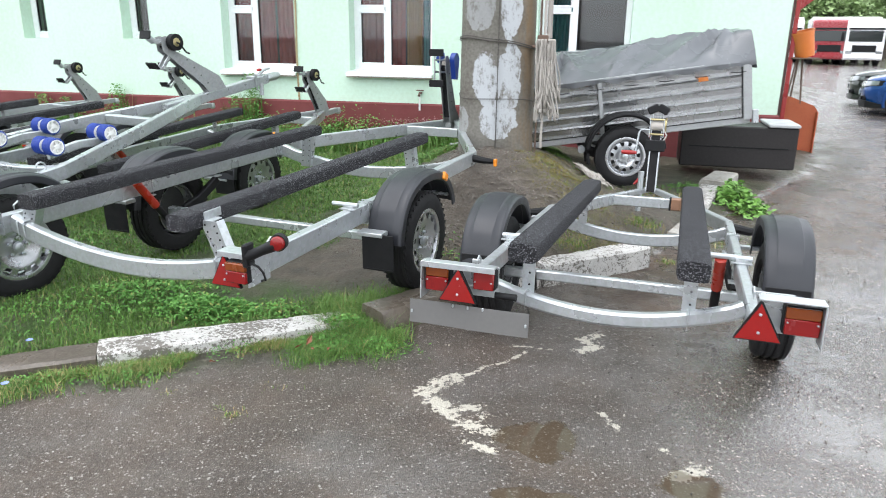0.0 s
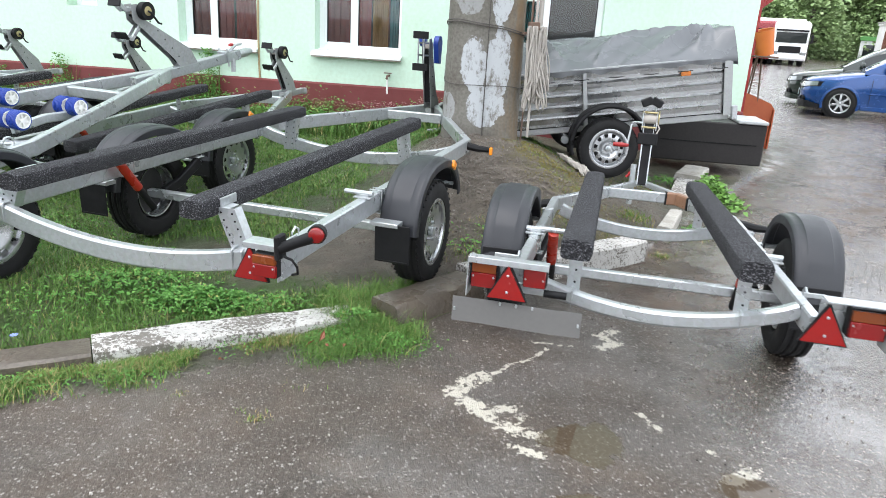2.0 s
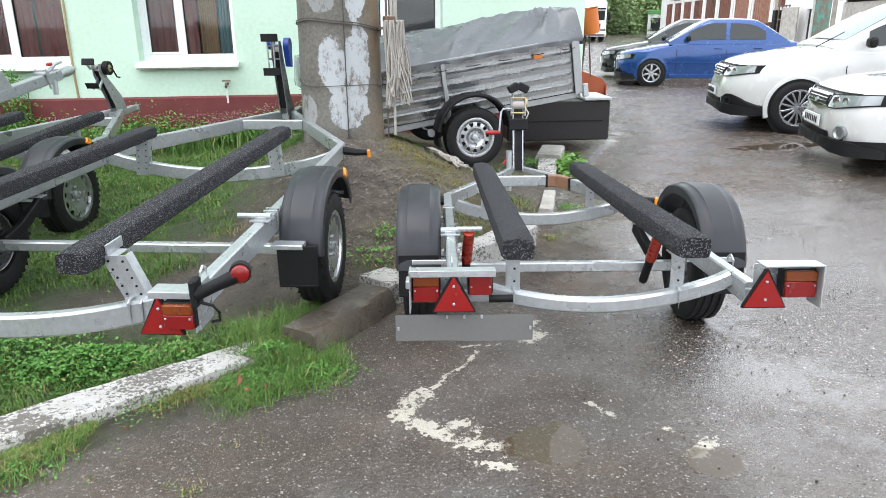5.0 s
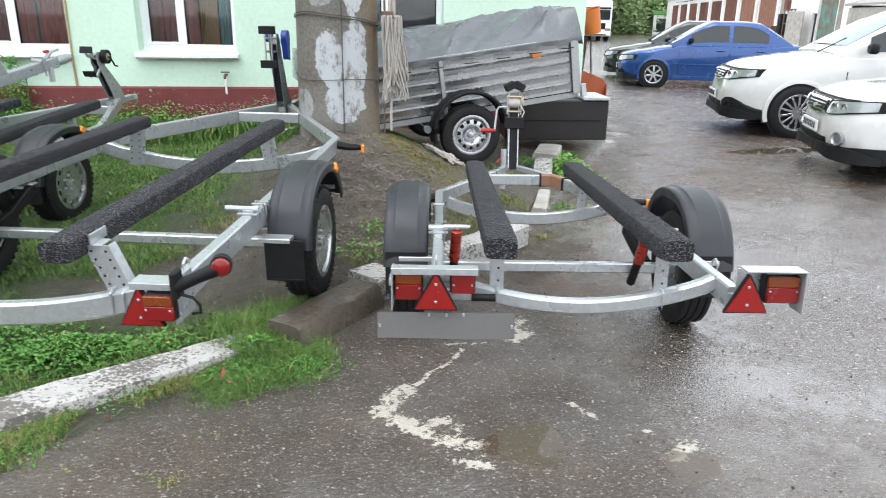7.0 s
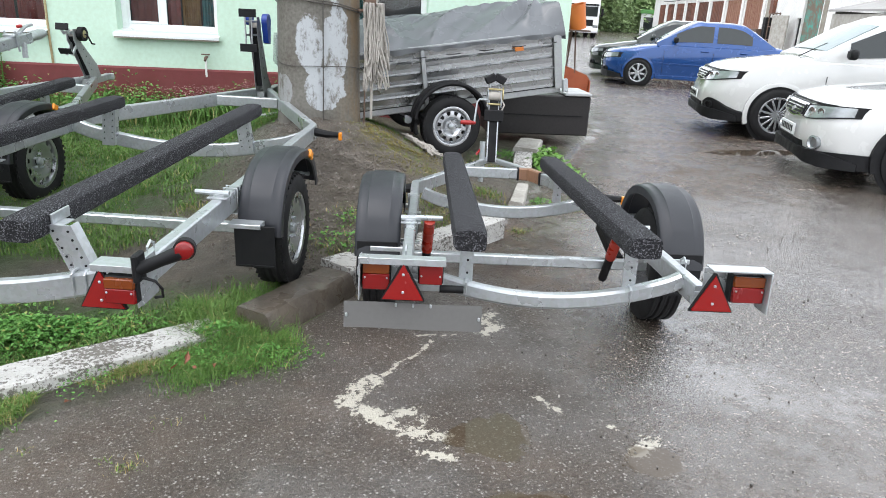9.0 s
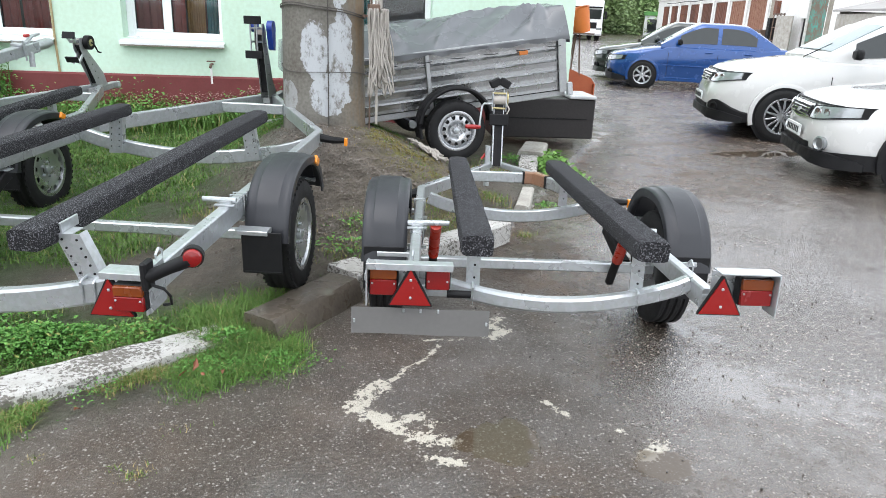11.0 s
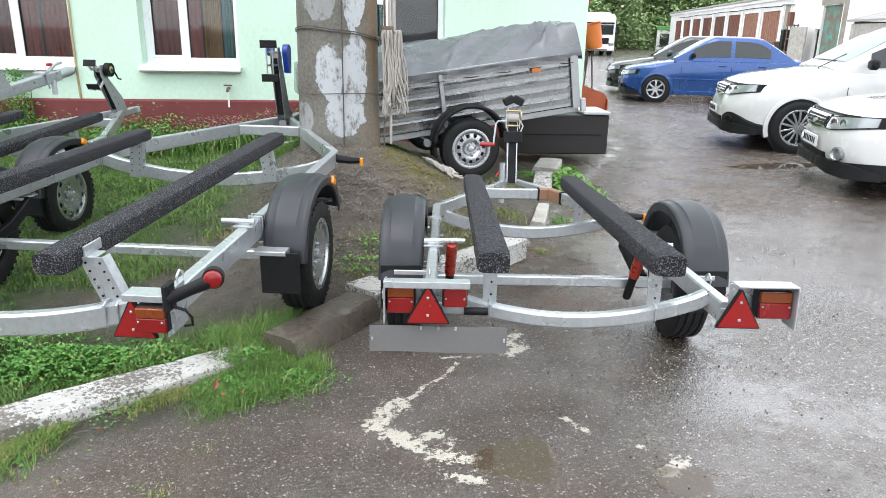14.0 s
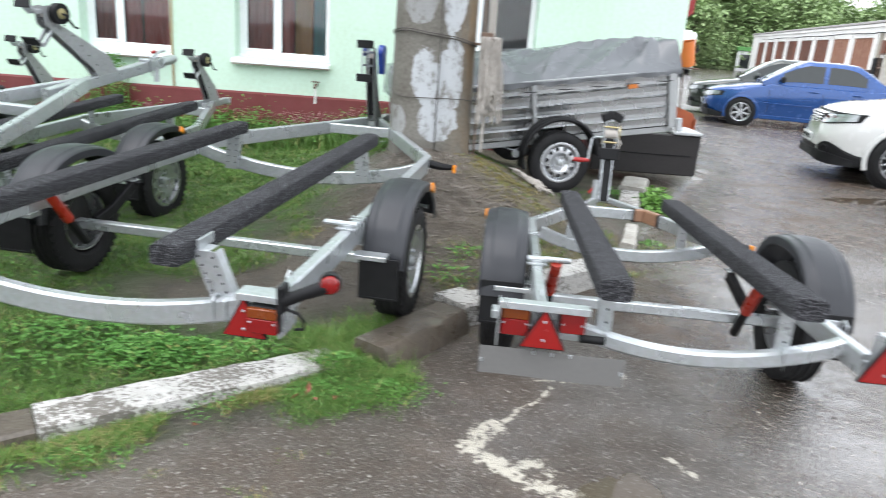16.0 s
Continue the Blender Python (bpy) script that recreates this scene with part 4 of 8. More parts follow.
    part("brake_drum", bm, RIM_DARK, wh)
    if not spokes:
        bm = bm_new()
        lathe(bm, [(h * 0.55, 0.001), (h * 0.55, 0.03), (h * 0.82, 0.027), (h * 0.86, 0.02), (h * 0.86, 0.001)], 16)
        part("hub", bm, GALV, wh, smooth=True)
        for k in range(5):
            a = 2 * math.pi * k / 5
            bm = bm_new()
            lathe(bm, [(h * 0.55, 0.001), (h * 0.55, 0.010), (h * 0.80, 0.009), (h * 0.80, 0.001)], 6, (0, 0.052 * math.cos(a), 0.052 * math.sin(a)))
            part("wheel_bolt", bm, GALV, wh)
    return wh


def fender(parent, c, r=0.40, w=0.205, a0=22, a1=168):
    """Moulded black mudguard arch with two raised ribs."""
    bm = bm_new()
    loops = []
    t = 0.007
    h = w / 2
    sec = [(-h, -0.045), (-h, -0.010), (-h + 0.006, -0.003), (-h + 0.02, 0.0), (-0.058, 0.002), (-0.052, 0.0075), (-0.045, 0.008), (0.045, 0.008), (0.052, 0.0075), (0.058, 0.002), (h - 0.02, 0.0), (h - 0.006, -0.003), (h, -0.010), (h, -0.045)]
    sec = sec + [(x * (1 - t / h), z - t) for x, z in reversed(sec)]
    n = 44
    for i in range(n + 1):
        k = i / n
        a = radians(a0 + (a1 - a0) * k)
        rr = r * (1 + 0.055 * (abs(math.cos(a)) * abs(math.sin(a)) * 2) ** 2)
        rib = max(0.0, min(1.0, (k - 0.03) / 0.02, (0.86 - k) / 0.02))
        loops.append([Vector((c[0] + x, c[1] + (rr + (z if z <= 0.003 else 0.003 + (z - 0.003) * rib)) * math.cos(a), c[2] + (rr + (z if z <= 0.003 else 0.003 + (z - 0.003) * rib)) * math.sin(a))) for x, z in sec])
    rings(bm, loops)
    return part("mudguard", bm, PLASTIC, parent, "black moulded plastic mudguard with ribs", smooth=True)


def lamp_board(parent, c, side, tri_x, lamps, w, h=0.145, tri_z=0.0, lip=True, depth=0.076, ahead=0.0, drop=0.0):
    """Rear light board: folded zinc bracket, lamps and a reflector triangle."""
    bd = new("lamp_board")
    bd.parent = parent
    bd.matrix_basis = Matrix.Translation(c)
    bm = bm_new()
    box(bm, (0, -0.065 + depth / 2, h / 2 + 0.004), (w, depth, 0.005), 0.001)
    box(bm, (0, 0.03, 0.0), (w - 0.01, 0.004, h - 0.02), 0.001)
    box(bm, (side * (w / 2 - 0.003), -0.02, 0.0), (0.005, 0.09, h), 0.001)
    if lip:
        box(bm, (0, -0.063, h / 2 - 0.006), (w, 0.004, 0.02), 0.001)
    part("bracket", bm, GALV, bd)
    for x, lw, top in lamps:
        body = bm_new()
        lh = h - 0.05 if top else h - 0.075
        zc = 0.052 * h / 0.145 - lh / 2 - drop
        box(body, (x, -ahead, zc), (lw + 0.008, 0.05, lh + 0.008), 0.006)
        lp = part("lamp", body, DARK, bd, "rear lamp in a black housing")
        amber = lh * 0.40 if top else 0.0
        if top:
            bm = bm_new()
            box(bm, (x, -0.028 - ahead, zc + lh / 2 - amber / 2), (lw, 0.018, amber), 0.003)
            part("lens", bm, AMBER_LENS, lp, "amber lens", smooth=True)
        bm = bm_new()
        box(bm, (x, -0.028 - ahead, zc - amber / 2), (lw, 0.018, lh - amber - (0.001 if top else 0)), 0.003)
        part("lens", bm, RED_LENS, lp, "red lens", smooth=True)
        for sx in (-1, 1):
            bm = bm_new()
            box(bm, (x + sx * (lw / 2 - 0.008), -0.038 - ahead, zc - 0.004), (0.007, 0.006, 0.007), 0.002)
            part("screw", bm, GALV, lp)
    s = 0.075
    zt = -h / 2 + 0.002 + tri_z
    bm = bm_new()
    prism(bm, [(-s, 0), (s, 0), (s * 0.97, 0.008), (0.005, s * 1.83), (-0.005, s * 1.83), (-s * 0.97, 0.008)], 0.012, Matrix.Translation((tri_x, -0.055, zt)))
    tri = part("reflector_triangle", bm, DARK, bd, "red warning triangle reflector")
    bm = bm_new()
    prism(bm, [(-s * 0.93, 0.005), (s * 0.93, 0.005), (0, s * 1.75)], 0.008, Matrix.Translation((tri_x, -0.062, zt)))
    part("reflex_face", bm, RED_REFLECTOR, tri)
    for z in (0.032, 0.095):
        bm = bm_new()
        box(bm, (tri_x, -0.068, zt + z), (0.009, 0.006, 0.009), 0.003)
        part("bolt", bm, GALV, tri)
    return bd


def u_bolt(parent, c, w, h, r=0.005):
    bm = bm_new()
    for dy in (-0.02, 0.02):
        x, y, z = c
        tube(bm, [(x - w / 2, y + dy, z - h / 2 - 0.025), (x - w / 2, y + dy, z + h / 2 + 0.003), (x + w / 2, y + dy, z + h / 2 + 0.003), (x + w / 2, y + dy, z - h / 2 - 0.025)], r, 6)
    box(bm, (c[0], c[1], c[2] - h / 2 - 0.012), (w + 0.03, 0.06, 0.006), 0.001)
    return part("u_bolt", bm, GALV, parent, smooth=True)


def bunk(parent, p0, p1, w=0.118, h=0.076):
    a, c = Vector(p0), Vector(p1)
    d = (c - a).normalized()
    n = 40
    bm = bm_new()
    side = d.cross(Vector((0, 0, 1))).normalized()
    up = side.cross(d)
    loops = []
    e = 0.018
    prof = [(-w / 2 + e, -h / 2), (0, -h / 2 - 0.002), (w / 2 - e, -h / 2), (w / 2 - 0.004, -h / 2 + 0.004), (w / 2, -h / 2 + e), (w / 2, h / 2 - e), (w / 2 - 0.005, h / 2 - 0.005), (w / 2 - e, h / 2), (0, h / 2 + 0.003), (-w / 2 + e, h / 2), (-w / 2 + 0.005, h / 2 - 0.005), (-w / 2, h / 2 - e), (-w / 2, -h / 2 + e), (-w / 2 + 0.004, -h / 2 + 0.004)]
    for i in range(n + 1):
        t = i / n
        o = a + (c - a) * t
        s = 0.93 if i in (0, n) else 1.0
        loops.append([o + side * (x * s + 0.0025 * noise.noise((t * 40, k * 1.3, 2))) + up * (z * s + 0.0025 * noise.noise((t * 40, k * 1.3, 9))) for k, (x, z) in enumerate(prof)])
    rings(bm, loops)
    return part("bunk", bm, CARPET, parent, "carpet-covered black bunk board", smooth=True)


def bunk_bracket(parent, top, low, w=0.05, side=1, wide=False, bunk_x=0.0, lean=0.0):
    """Drilled channel from the cross beam up to the bunk; the wide kind leans inwards and may hold a tab on the bunk."""
    bm = bm_new()
    x, y, z = top
    xt = x - side * lean
    prism(bm, [(x - w / 2, low), (x + w / 2, low), (xt + w / 2, z), (xt - w / 2, z)], 0.006, Matrix.Translation((0, y, 0)))
    for e in (1, -1) if wide else (1,):
        loops = []
        for xc, zz in ((x, low), (xt, z)):
            xe = xc + e * side * (w / 2 - 0.001)
            loops.append([Vector((xe, y + 0.002, zz)), Vector((xe, y + 0.048, zz)), Vector((xe - e * side * 0.005, y + 0.048, zz)), Vector((xe - e * side * 0.005, y + 0.002, zz))])
        rings(bm, loops)
    if bunk_x:
        xs = side * (bunk_x + 0.066)
        box(bm, (xs, y + 0.055, z + 0.018), (0.008, 0.11, 0.038), 0.002)
        box(bm, ((xs + xt) / 2, y + 0.04, z - 0.003), (abs(xs - xt) + 0.03, 0.07, 0.006), 0.002)
    else:
        box(bm, (xt, y - 0.005, z - 0.006), (0.05, 0.05, 0.010), 0.003)
    br = part("bunk_bracket", bm, GALV, parent, "drilled zinc bunk bracket")
    n = 5 if wide else 3
    for dx in ((-0.027, 0.025) if wide else (0.004,)):
        for k in range(n):
            f = (0.025 + (z - low - 0.03) * (k + 0.5) / n) / (z - low)
            bm = bm_new()
            lathe(bm, [(-0.002, 0.0005), (-0.002, 0.0045), (0.002, 0.0045), (0.002, 0.0005)], 8)
            part("hole", bm, DARK, br, "round bolt hole", m=Matrix.Translation((x + (xt - x) * f + dx, y - 0.0035, low + (z - low) * f)) @ rot("Z", 90))
    return br


def beam_bolt(parent, x, y, z, w, h, n, gap):
    """U-bolts over a cross beam: rods down its front and back."""
    bm = bm_new()
    for k in range(n):
        xk = x + (k - (n - 1) / 2) * gap
        q = w / 2 + 0.006
        tube(bm, [(xk, y - q, z - h / 2 - 0.012), (xk, y - q, z + h / 2 + 0.002), (xk, y - q + 0.012, z + h / 2 + 0.008), (xk, y + q - 0.012, z + h / 2 + 0.008), (xk, y + q, z + h / 2), (xk, y + q, z - h / 2 - 0.012)], 0.0055, 7)
    return part("u_bolt", bm, GALV, parent, smooth=True)


def damper(parent, a, c):
    bm = bm_new()
    a, c = Vector(a), Vector(c)
    m_ = a + (c - a) * 0.55
    tube(bm, [a, a + (c - a) * 0.03, m_], 0.026, 14)
    d = part("damper", bm, ORANGE_RED, parent, "bright red shock absorber", smooth=True)
    bm = bm_new()
    tube(bm, [m_, c], 0.021, 12)
    part("damper_rod", bm, DARK, d, "black lower damper tube", smooth=True)
    bm = bm_new()
    tube(bm, [a + Vector((-0.06, 0, 0.012)), a + Vector((0.06, 0, 0.012))], 0.013, 10)
    part("damper_pin", bm, GALV, d, smooth=True)


def folded_post(parent, base, top, blue):
    """Bow post of two folded side plates, with flat bow stops on arms and a winch at its side."""
    b, t = Vector(base), Vector(top)
    wp = new("winch_post")
    wp.parent = parent
    h, lean = t.z - b.z, t.y - b.y

    def at(x, y, z):
        return b + Vector((x, y, z))

    for s in (-1, 1):
        bm = bm_new()
        poly = [(-0.05, 0), (0.19 if blue else 0.15, 0), (0.17 if blue else 0.13, 0.04), (0.09, 0.13), (lean + (0.075 if blue else 0.06), h * 0.80), (lean + 0.03, h), (lean - 0.03, h), (lean - 0.035, h * 0.8), (-0.055 + lean * 0.1, h * 0.15)]
        prism(bm, poly, 0.004, Matrix.Translation(at(s * 0.032, 0, 0)) @ rot("Z", 90))
        plate = part("side_plate", bm, GALV_DULL, wp, "dull zinc side plate")
        for k in range(5):
            f = 0.18 + 0.14 * k
            bm = bm_new()
            lathe(bm, [(-0.003, 0.0005), (-0.003, 0.006), (0.003, 0.006), (0.003, 0.0005)], 8)
            part("hole", bm, DARK, plate, "round bolt hole", m=Matrix.Translation(at(s * 0.033, lean * f + 0.02, h * f)))
    bm = bm_new()
    sweep(bm, [at(0, -0.035, h * 0.08), at(0, lean * 0.5 - 0.01, h * 0.5), at(0, lean - 0.01, h * 0.86)], 0.058, 0.008, 0.002, up=(0, 1, 0.1))
    part("web_plate", bm, DARK, wp, "dark inner face")
    zu, zl = h + 0.035, h - 0.235 * h / 0.62
    yo = lean - (0.17 if blue else 0.14)
    for z, tilt in ((zu, 0 if blue else -22), (zl, 0 if blue else 30)):
        bm = bm_new()
        box(bm, (0, 0, 0), (0.14 if blue else 0.12, 0.014, 0.062), 0.003, Matrix.Translation(at(0, yo, z)) @ rot("X", tilt))
        part("bow_pad", bm, DARK, wp, "flat black rubber bow stop")
    for s in (-1, 1):
        bm = bm_new()
        x = s * 0.026
        if blue:
            sweep(bm, [at(x, yo + 0.016, zl - 0.01), at(x, yo + 0.016, zu + 0.01)], 0.010, 0.016, 0.002, up=(0, 1, 0))
            for z in (h - 0.03, zl + 0.10):
                sweep(bm, [at(x, yo + 0.01, z), at(x, lean + 0.02, z - 0.01)], 0.010, 0.016, 0.002)
        else:
            sweep(bm, [at(x, lean, h - 0.03), at(x, yo + 0.06, h - 0.03), at(x, yo + 0.01, zu - 0.01)], 0.010, 0.03, 0.002)
            part("pad_arm", bm, GALV, wp, "zinc bow stop arm")
            bm = bm_new()
            sweep(bm, [at(x, lean + 0.03, h * 0.72), at(x, yo + 0.07, zl - 0.035), at(x, yo + 0.01, zl - 0.01)], 0.010, 0.03, 0.002)
        part("pad_arm", bm, GALV, wp, "zinc bow stop arm")
    o = at(0, lean + 0.05, h * 0.86)
    if blue:
        bm = bm_new()
        drop = [(0.062 * math.cos(a), 0.062 * math.sin(a)) for a in np.linspace(radians(-25), radians(205), 18)] + [(-0.02, -0.17), (0.035, -0.18)]
        prism(bm, drop, 0.045, Matrix.Translation(o + Vector((0.085, 0, 0.05))) @ rot("Z", 90))
        part("winch_cover", bm, BLUE_PLASTIC, wp, "blue plastic winch cover", smooth=True)
        bm = bm_new()
        lathe(bm, [(-0.02, 0.001), (-0.02, 0.055), (0.02, 0.055), (0.02, 0.001)], 20, o + Vector((-0.05, -0.01, 0.07)))
        part("winch_disc", bm, BLUE_PLASTIC, wp, "blue winch disc", smooth=True)
    else:
        bm = bm_new()
        lathe(bm, [(-0.02, 0.035), (-0.02, 0.066), (0.03, 0.066), (0.03, 0.035)], 24, o + Vector((0.06, 0.02, 0.02)), closed=True)
        part("winch_drum", bm, DARK, wp, "black winch drum", smooth=True)
        bm = bm_new()
        lathe(bm, [(-0.015, 0.001), (-0.015, 0.046), (0.026, 0.046), (0.031, 0.02), (0.031, 0.001)], 20, o + Vector((0.06, 0.02, 0.02)))
        part("winch_disc", bm, BRASS, wp, "brass-coloured winch gear", smooth=True)
        bm = bm_new()
        tube(bm, [o + Vector((0.09, 0.02, 0.02)), o + Vector((0.115, 0.02, 0.01)), o + Vector((0.12, 0.07, -0.07)), o + Vector((0.15, 0.07, -0.075))], 0.008, 8)
        part("crank", bm, DARK, wp, "black crank handle", smooth=True)
    bm = bm_new()
    lathe(bm, [(-0.026, 0.001), (-0.026, 0.048), (0.026, 0.048), (0.026, 0.001)], 20, o + Vector((0, 0.0, 0.01)))
    part("strap_reel", bm, CABLE, wp, "wound grey strap", smooth=True)
    return wp


def straight_post(parent, base, top):
    """Upright channel post with a v-shaped bow stop, a lower pad and an open winch with a red-handled crank."""
    b, t = Vector(base), Vector(top)
    wp = new("winch_post")
    wp.parent = parent
    h, lean = t.z - b.z, t.y - b.y
    skew = Matrix(((1, 0, 0, 0), (0, 1, lean / h, 0), (0, 0, 1, 0), (0, 0, 0, 1)))
    for s in (-1, 1):
        bm = bm_new()
        prism(bm, [(-0.045, 0), (0.045, 0), (0.04, h * 0.70), (0.02, h * 0.96), (-0.04, h * 0.96)], 0.004, Matrix.Translation(b + Vector((s * 0.036, 0, 0))) @ skew @ rot("Z", 90))
        box(bm, b + Vector((s * 0.034, -0.046 + lean * 0.3, h * 0.30)), (0.009, 0.004, h * 0.58), 0.001, Matrix.Rotation(math.atan2(-lean, h), 4, "X"))
        part("side_plate", bm, GALV, wp, "bright zinc side plate")
    bm = bm_new()
    box(bm, b + (t - b) * 0.40 + Vector((0, -0.032, 0)), (0.068, 0.010, h * 0.80), 0.001, Matrix.Rotation(math.atan2(-lean, h), 4, "X"))
    part("web_plate", bm, DARK, wp, "dark inner face")
    o = b + (t - b) * 0.58
    bm = bm_new()
    box(bm, o + Vector((0, -0.062, 0)), (0.145, 0.022, 0.085), 0.006)
    part("bow_pad", bm, DARK, wp, "black rubber bow pad")
    for s in (-1, 1):
        bm = bm_new()
        box(bm, t + Vector((s * 0.036, -0.04, 0.015)), (0.082, 0.10, 0.058), 0.008, rot("Y", s * 26))
        part("bow_pad", bm, DARK, wp, "black rubber v-shaped bow stop")
    w = b + (t - b) * 0.80
    for s in (-1, 1):
        bm = bm_new()
        prism(bm, [(-0.075, -0.07), (0.03, -0.07), (0.04, 0.06), (-0.05, 0.07)], 0.004, Matrix.Translation(w + Vector((s * 0.050, -0.01, 0))) @ rot("Z", 90))
        part("winch_cheek", bm, GALV, wp, "zinc winch cheek plate")
    bm = bm_new()
    lathe(bm, [(-0.045, 0.001), (-0.045, 0.034), (0.045, 0.034), (0.045, 0.001)], 18, w + Vector((0, -0.03, 0.01)))
    part("strap_reel", bm, CABLE, wp, "wound pale strap", smooth=True)
    bm = bm_new()
    lathe(bm, [(-0.005, 0.012), (-0.005, 0.055), (0.005, 0.055), (0.005, 0.012)], 24, w + Vector((0.062, -0.01, 0.02)), closed=True)
    for z in (-0.05, 0.06):
        tube(bm, [w + Vector((-0.055, -0.05, z)), w + Vector((0.055, -0.05, z))], 0.008, 8)
    part("winch_gear", bm, BRASS, wp, "yellowish winch gear and spacers", smooth=True)
    bm = bm_new()
    tube(bm, [w + Vector((0.03, -0.055, 0.02)), w + Vector((0.075, -0.075, -0.05)), w + Vector((0.05, -0.08, -0.11))], 0.006, 6)
    part("strap_end", bm, CABLE, wp, "hanging strap end", smooth=True)
    bm = bm_new()
    c = w + Vector((0, 0.0, -0.02))
    tube(bm, [c + Vector((-0.05, -0.02, 0.0)), c + Vector((-0.11, -0.02, 0.0)), c + Vector((-0.125, -0.02, -0.02)), c + Vector((-0.14, -0.03, -0.17))], 0.008, 8)
    part("crank", bm, GALV, wp, "zinc crank arm", smooth=True)
    bm = bm_new()
    tube(bm, [c + Vector((-0.13, -0.03, -0.175)), c + Vector((-0.18, -0.032, -0.176)), c + Vector((-0.245, -0.035, -0.175))], [0.012, 0.018, 0.015], 10)
    part("grip", bm, RED_PAINT, wp, "red crank grip", smooth=True)
    return wp


def winch_post(parent, base, top, kind):
    return straight_post(parent, base, top) if kind == "straight" else folded_post(parent, base, top, kind == "blue")


def sag_beam(x0, x1, y, z, sag, n=14, bow=0.0, flat=0.14):
    """Line of a hull-shaped cross beam from x0 to x1."""
    pts = []
    for i in range(n + 1):
        t = i / n
        k = min(1.0, max(0.0, (t - 0.0) / (1 - 0.0)))
        q = math.sin(math.pi * k) ** 0.8
        pts.append((x0 + (x1 - x0) * t, y - bow * q, z - sag * q))
    return pts


def bunk_trailer(m, label, group, wr, rear, knee, apex, rz, bx, by0, by1, bz0, bz1, xt, post, lamps, rh=0.10, rw=0.05, hull=0.09, front_y=0.55, dampers=True, tongue=0.45, detail=True, front=None, beam_y=-1.03, lift=-0.005, off=0.0, beam_h=None, cy=-0.36, dy=-0.33, wide=False):
    """A boat trailer with bunk boards. x to its right, y to its tongue, origin under the axle."""
    tr = root("boat_trailer", m, label, "trailer", group)
    beam_h = beam_h or rh * 0.85
    for s in (-1, 1):
        ws = wr + s * off
        bm = bm_new()
        if front:
            pts = [(s * ws, rear, rz), (s * ws, knee[1], rz), (s * front[0], front[1], rz)]
        else:
            pts = [(s * ws, rear, rz), (s * ws, knee[1], rz), (s * 0.035, apex, rz)]
        sweep(bm, pts, rw, rh)
        part("side_rail", bm, GALV, tr)
        for y in (-0.32, 0.30):
            u_bolt(tr, (s * ws, y, rz), rw + 0.012, rh + 0.004)
        bm = bm_new()
        sweep(bm, [(s * (ws + rw / 2), cy, rz - rh / 2 - 0.034), (s * (xt + 0.03), cy, rz - rh / 2 - 0.034)], 0.075, 0.022, 0.003)
        part("mudguard_bracket", bm, GALV, tr, "flat zinc mudguard carrier")
        bm = bm_new()
        sweep(bm, [(s * (ws + rw / 2), 0.36, rz - rh / 2 + 0.01), (s * (xt + 0.06), 0.36, rz - rh / 2 + 0.01)], 0.04, 0.02, 0.003)
        part("mudguard_bracket", bm, GALV, tr, "flat zinc mudguard carrier")
        fender(tr, (s * xt, 0, 0.29))
        bm = bm_new()
        box(bm, (s * xt, cy - 0.025, 0.345), (0.185, 0.008, 0.20), 0.003)
        box(bm, (s * xt, cy - 0.031, 0.255), (0.17, 0.005, 0.005), 0.001)
        part("mud_flap", bm, DARK, tr, "black rubber mud flap")
        wheel(tr, (s * xt, 0, 0.287), out=s, tread=front is None)
        bm = bm_new()
        sweep(bm, [(s * (ws - 0.02), 0.30, rz - rh / 2 - 0.04), (s * (ws + 0.0), 0.12, 0.33), (s * (ws + 0.02), 0.0, 0.29)], 0.04, 0.06, 0.006)
        part("swing_arm", bm, DARK, tr, "black axle swing arm")
        if dampers:
            if not wide or s < 0:
                damper(tr, (s * (ws - 0.085), dy, rz + rh / 2 + 0.012), (s * (ws - 0.075), dy + 0.26, rz - 0.27))
            bm = bm_new()
            tube(bm, [(s * (ws - 0.105), dy, rz + rh / 2 + 0.022), (s * (ws + 0.045), dy, rz + rh / 2 + 0.022)], 0.012, 8)
            box(bm, (s * ws, dy, rz + rh / 2 + 0.004), (0.09, 0.07, 0.008), 0.001)
            box(bm, (s * ws, dy, rz + rh / 2 + 0.012), (0.05, 0.03, 0.012), 0.001)
            part("damper_mount", bm, GALV, tr, smooth=True)
        xb = bx[0] if s < 0 else bx[1]
        bunk(tr, (s * xb, by0, bz0), (s * xb, by1, bz1))
        xr = xb + (0.158 if wide else 0.0)
        t_ = 0.5 + 0.5 * xr / ws
        top = rz + lift + beam_h / 2 - hull * math.sin(math.pi * min(0.97, t_)) ** 0.8
        bunk_bracket(tr, (s * xr, beam_y + 0.012, bz0 - 0.034 + (0.03 if wide else 0)), top - 0.02, 0.09 if wide else 0.05, s, wide, xb if wide else 0.0, 0.07 if wide else 0.0)
        beam_bolt(tr, s * xr, beam_y, top - beam_h / 2, 0.05, beam_h, 2 if wide else 1, 0.045)
        bunk_bracket(tr, (s * xb, front_y + 0.05, bz0 + (bz1 - bz0) * 0.8 - 0.03), rz - rh * (1.2 if wide else 0.3), 0.085 if wide else 0.05, s, wide, 0.0, 0.03 if wide else 0.0)
        # amber side marker at the knee
        bm = bm_new()
        box(bm, (s * (xt + 0.105), 0.20, 0.29 + 0.34), (0.02, 0.06, 0.045), 0.006, rot("X", -30))
        part("side_marker", bm, MARKER_ORANGE, tr, "amber side marker lamp")
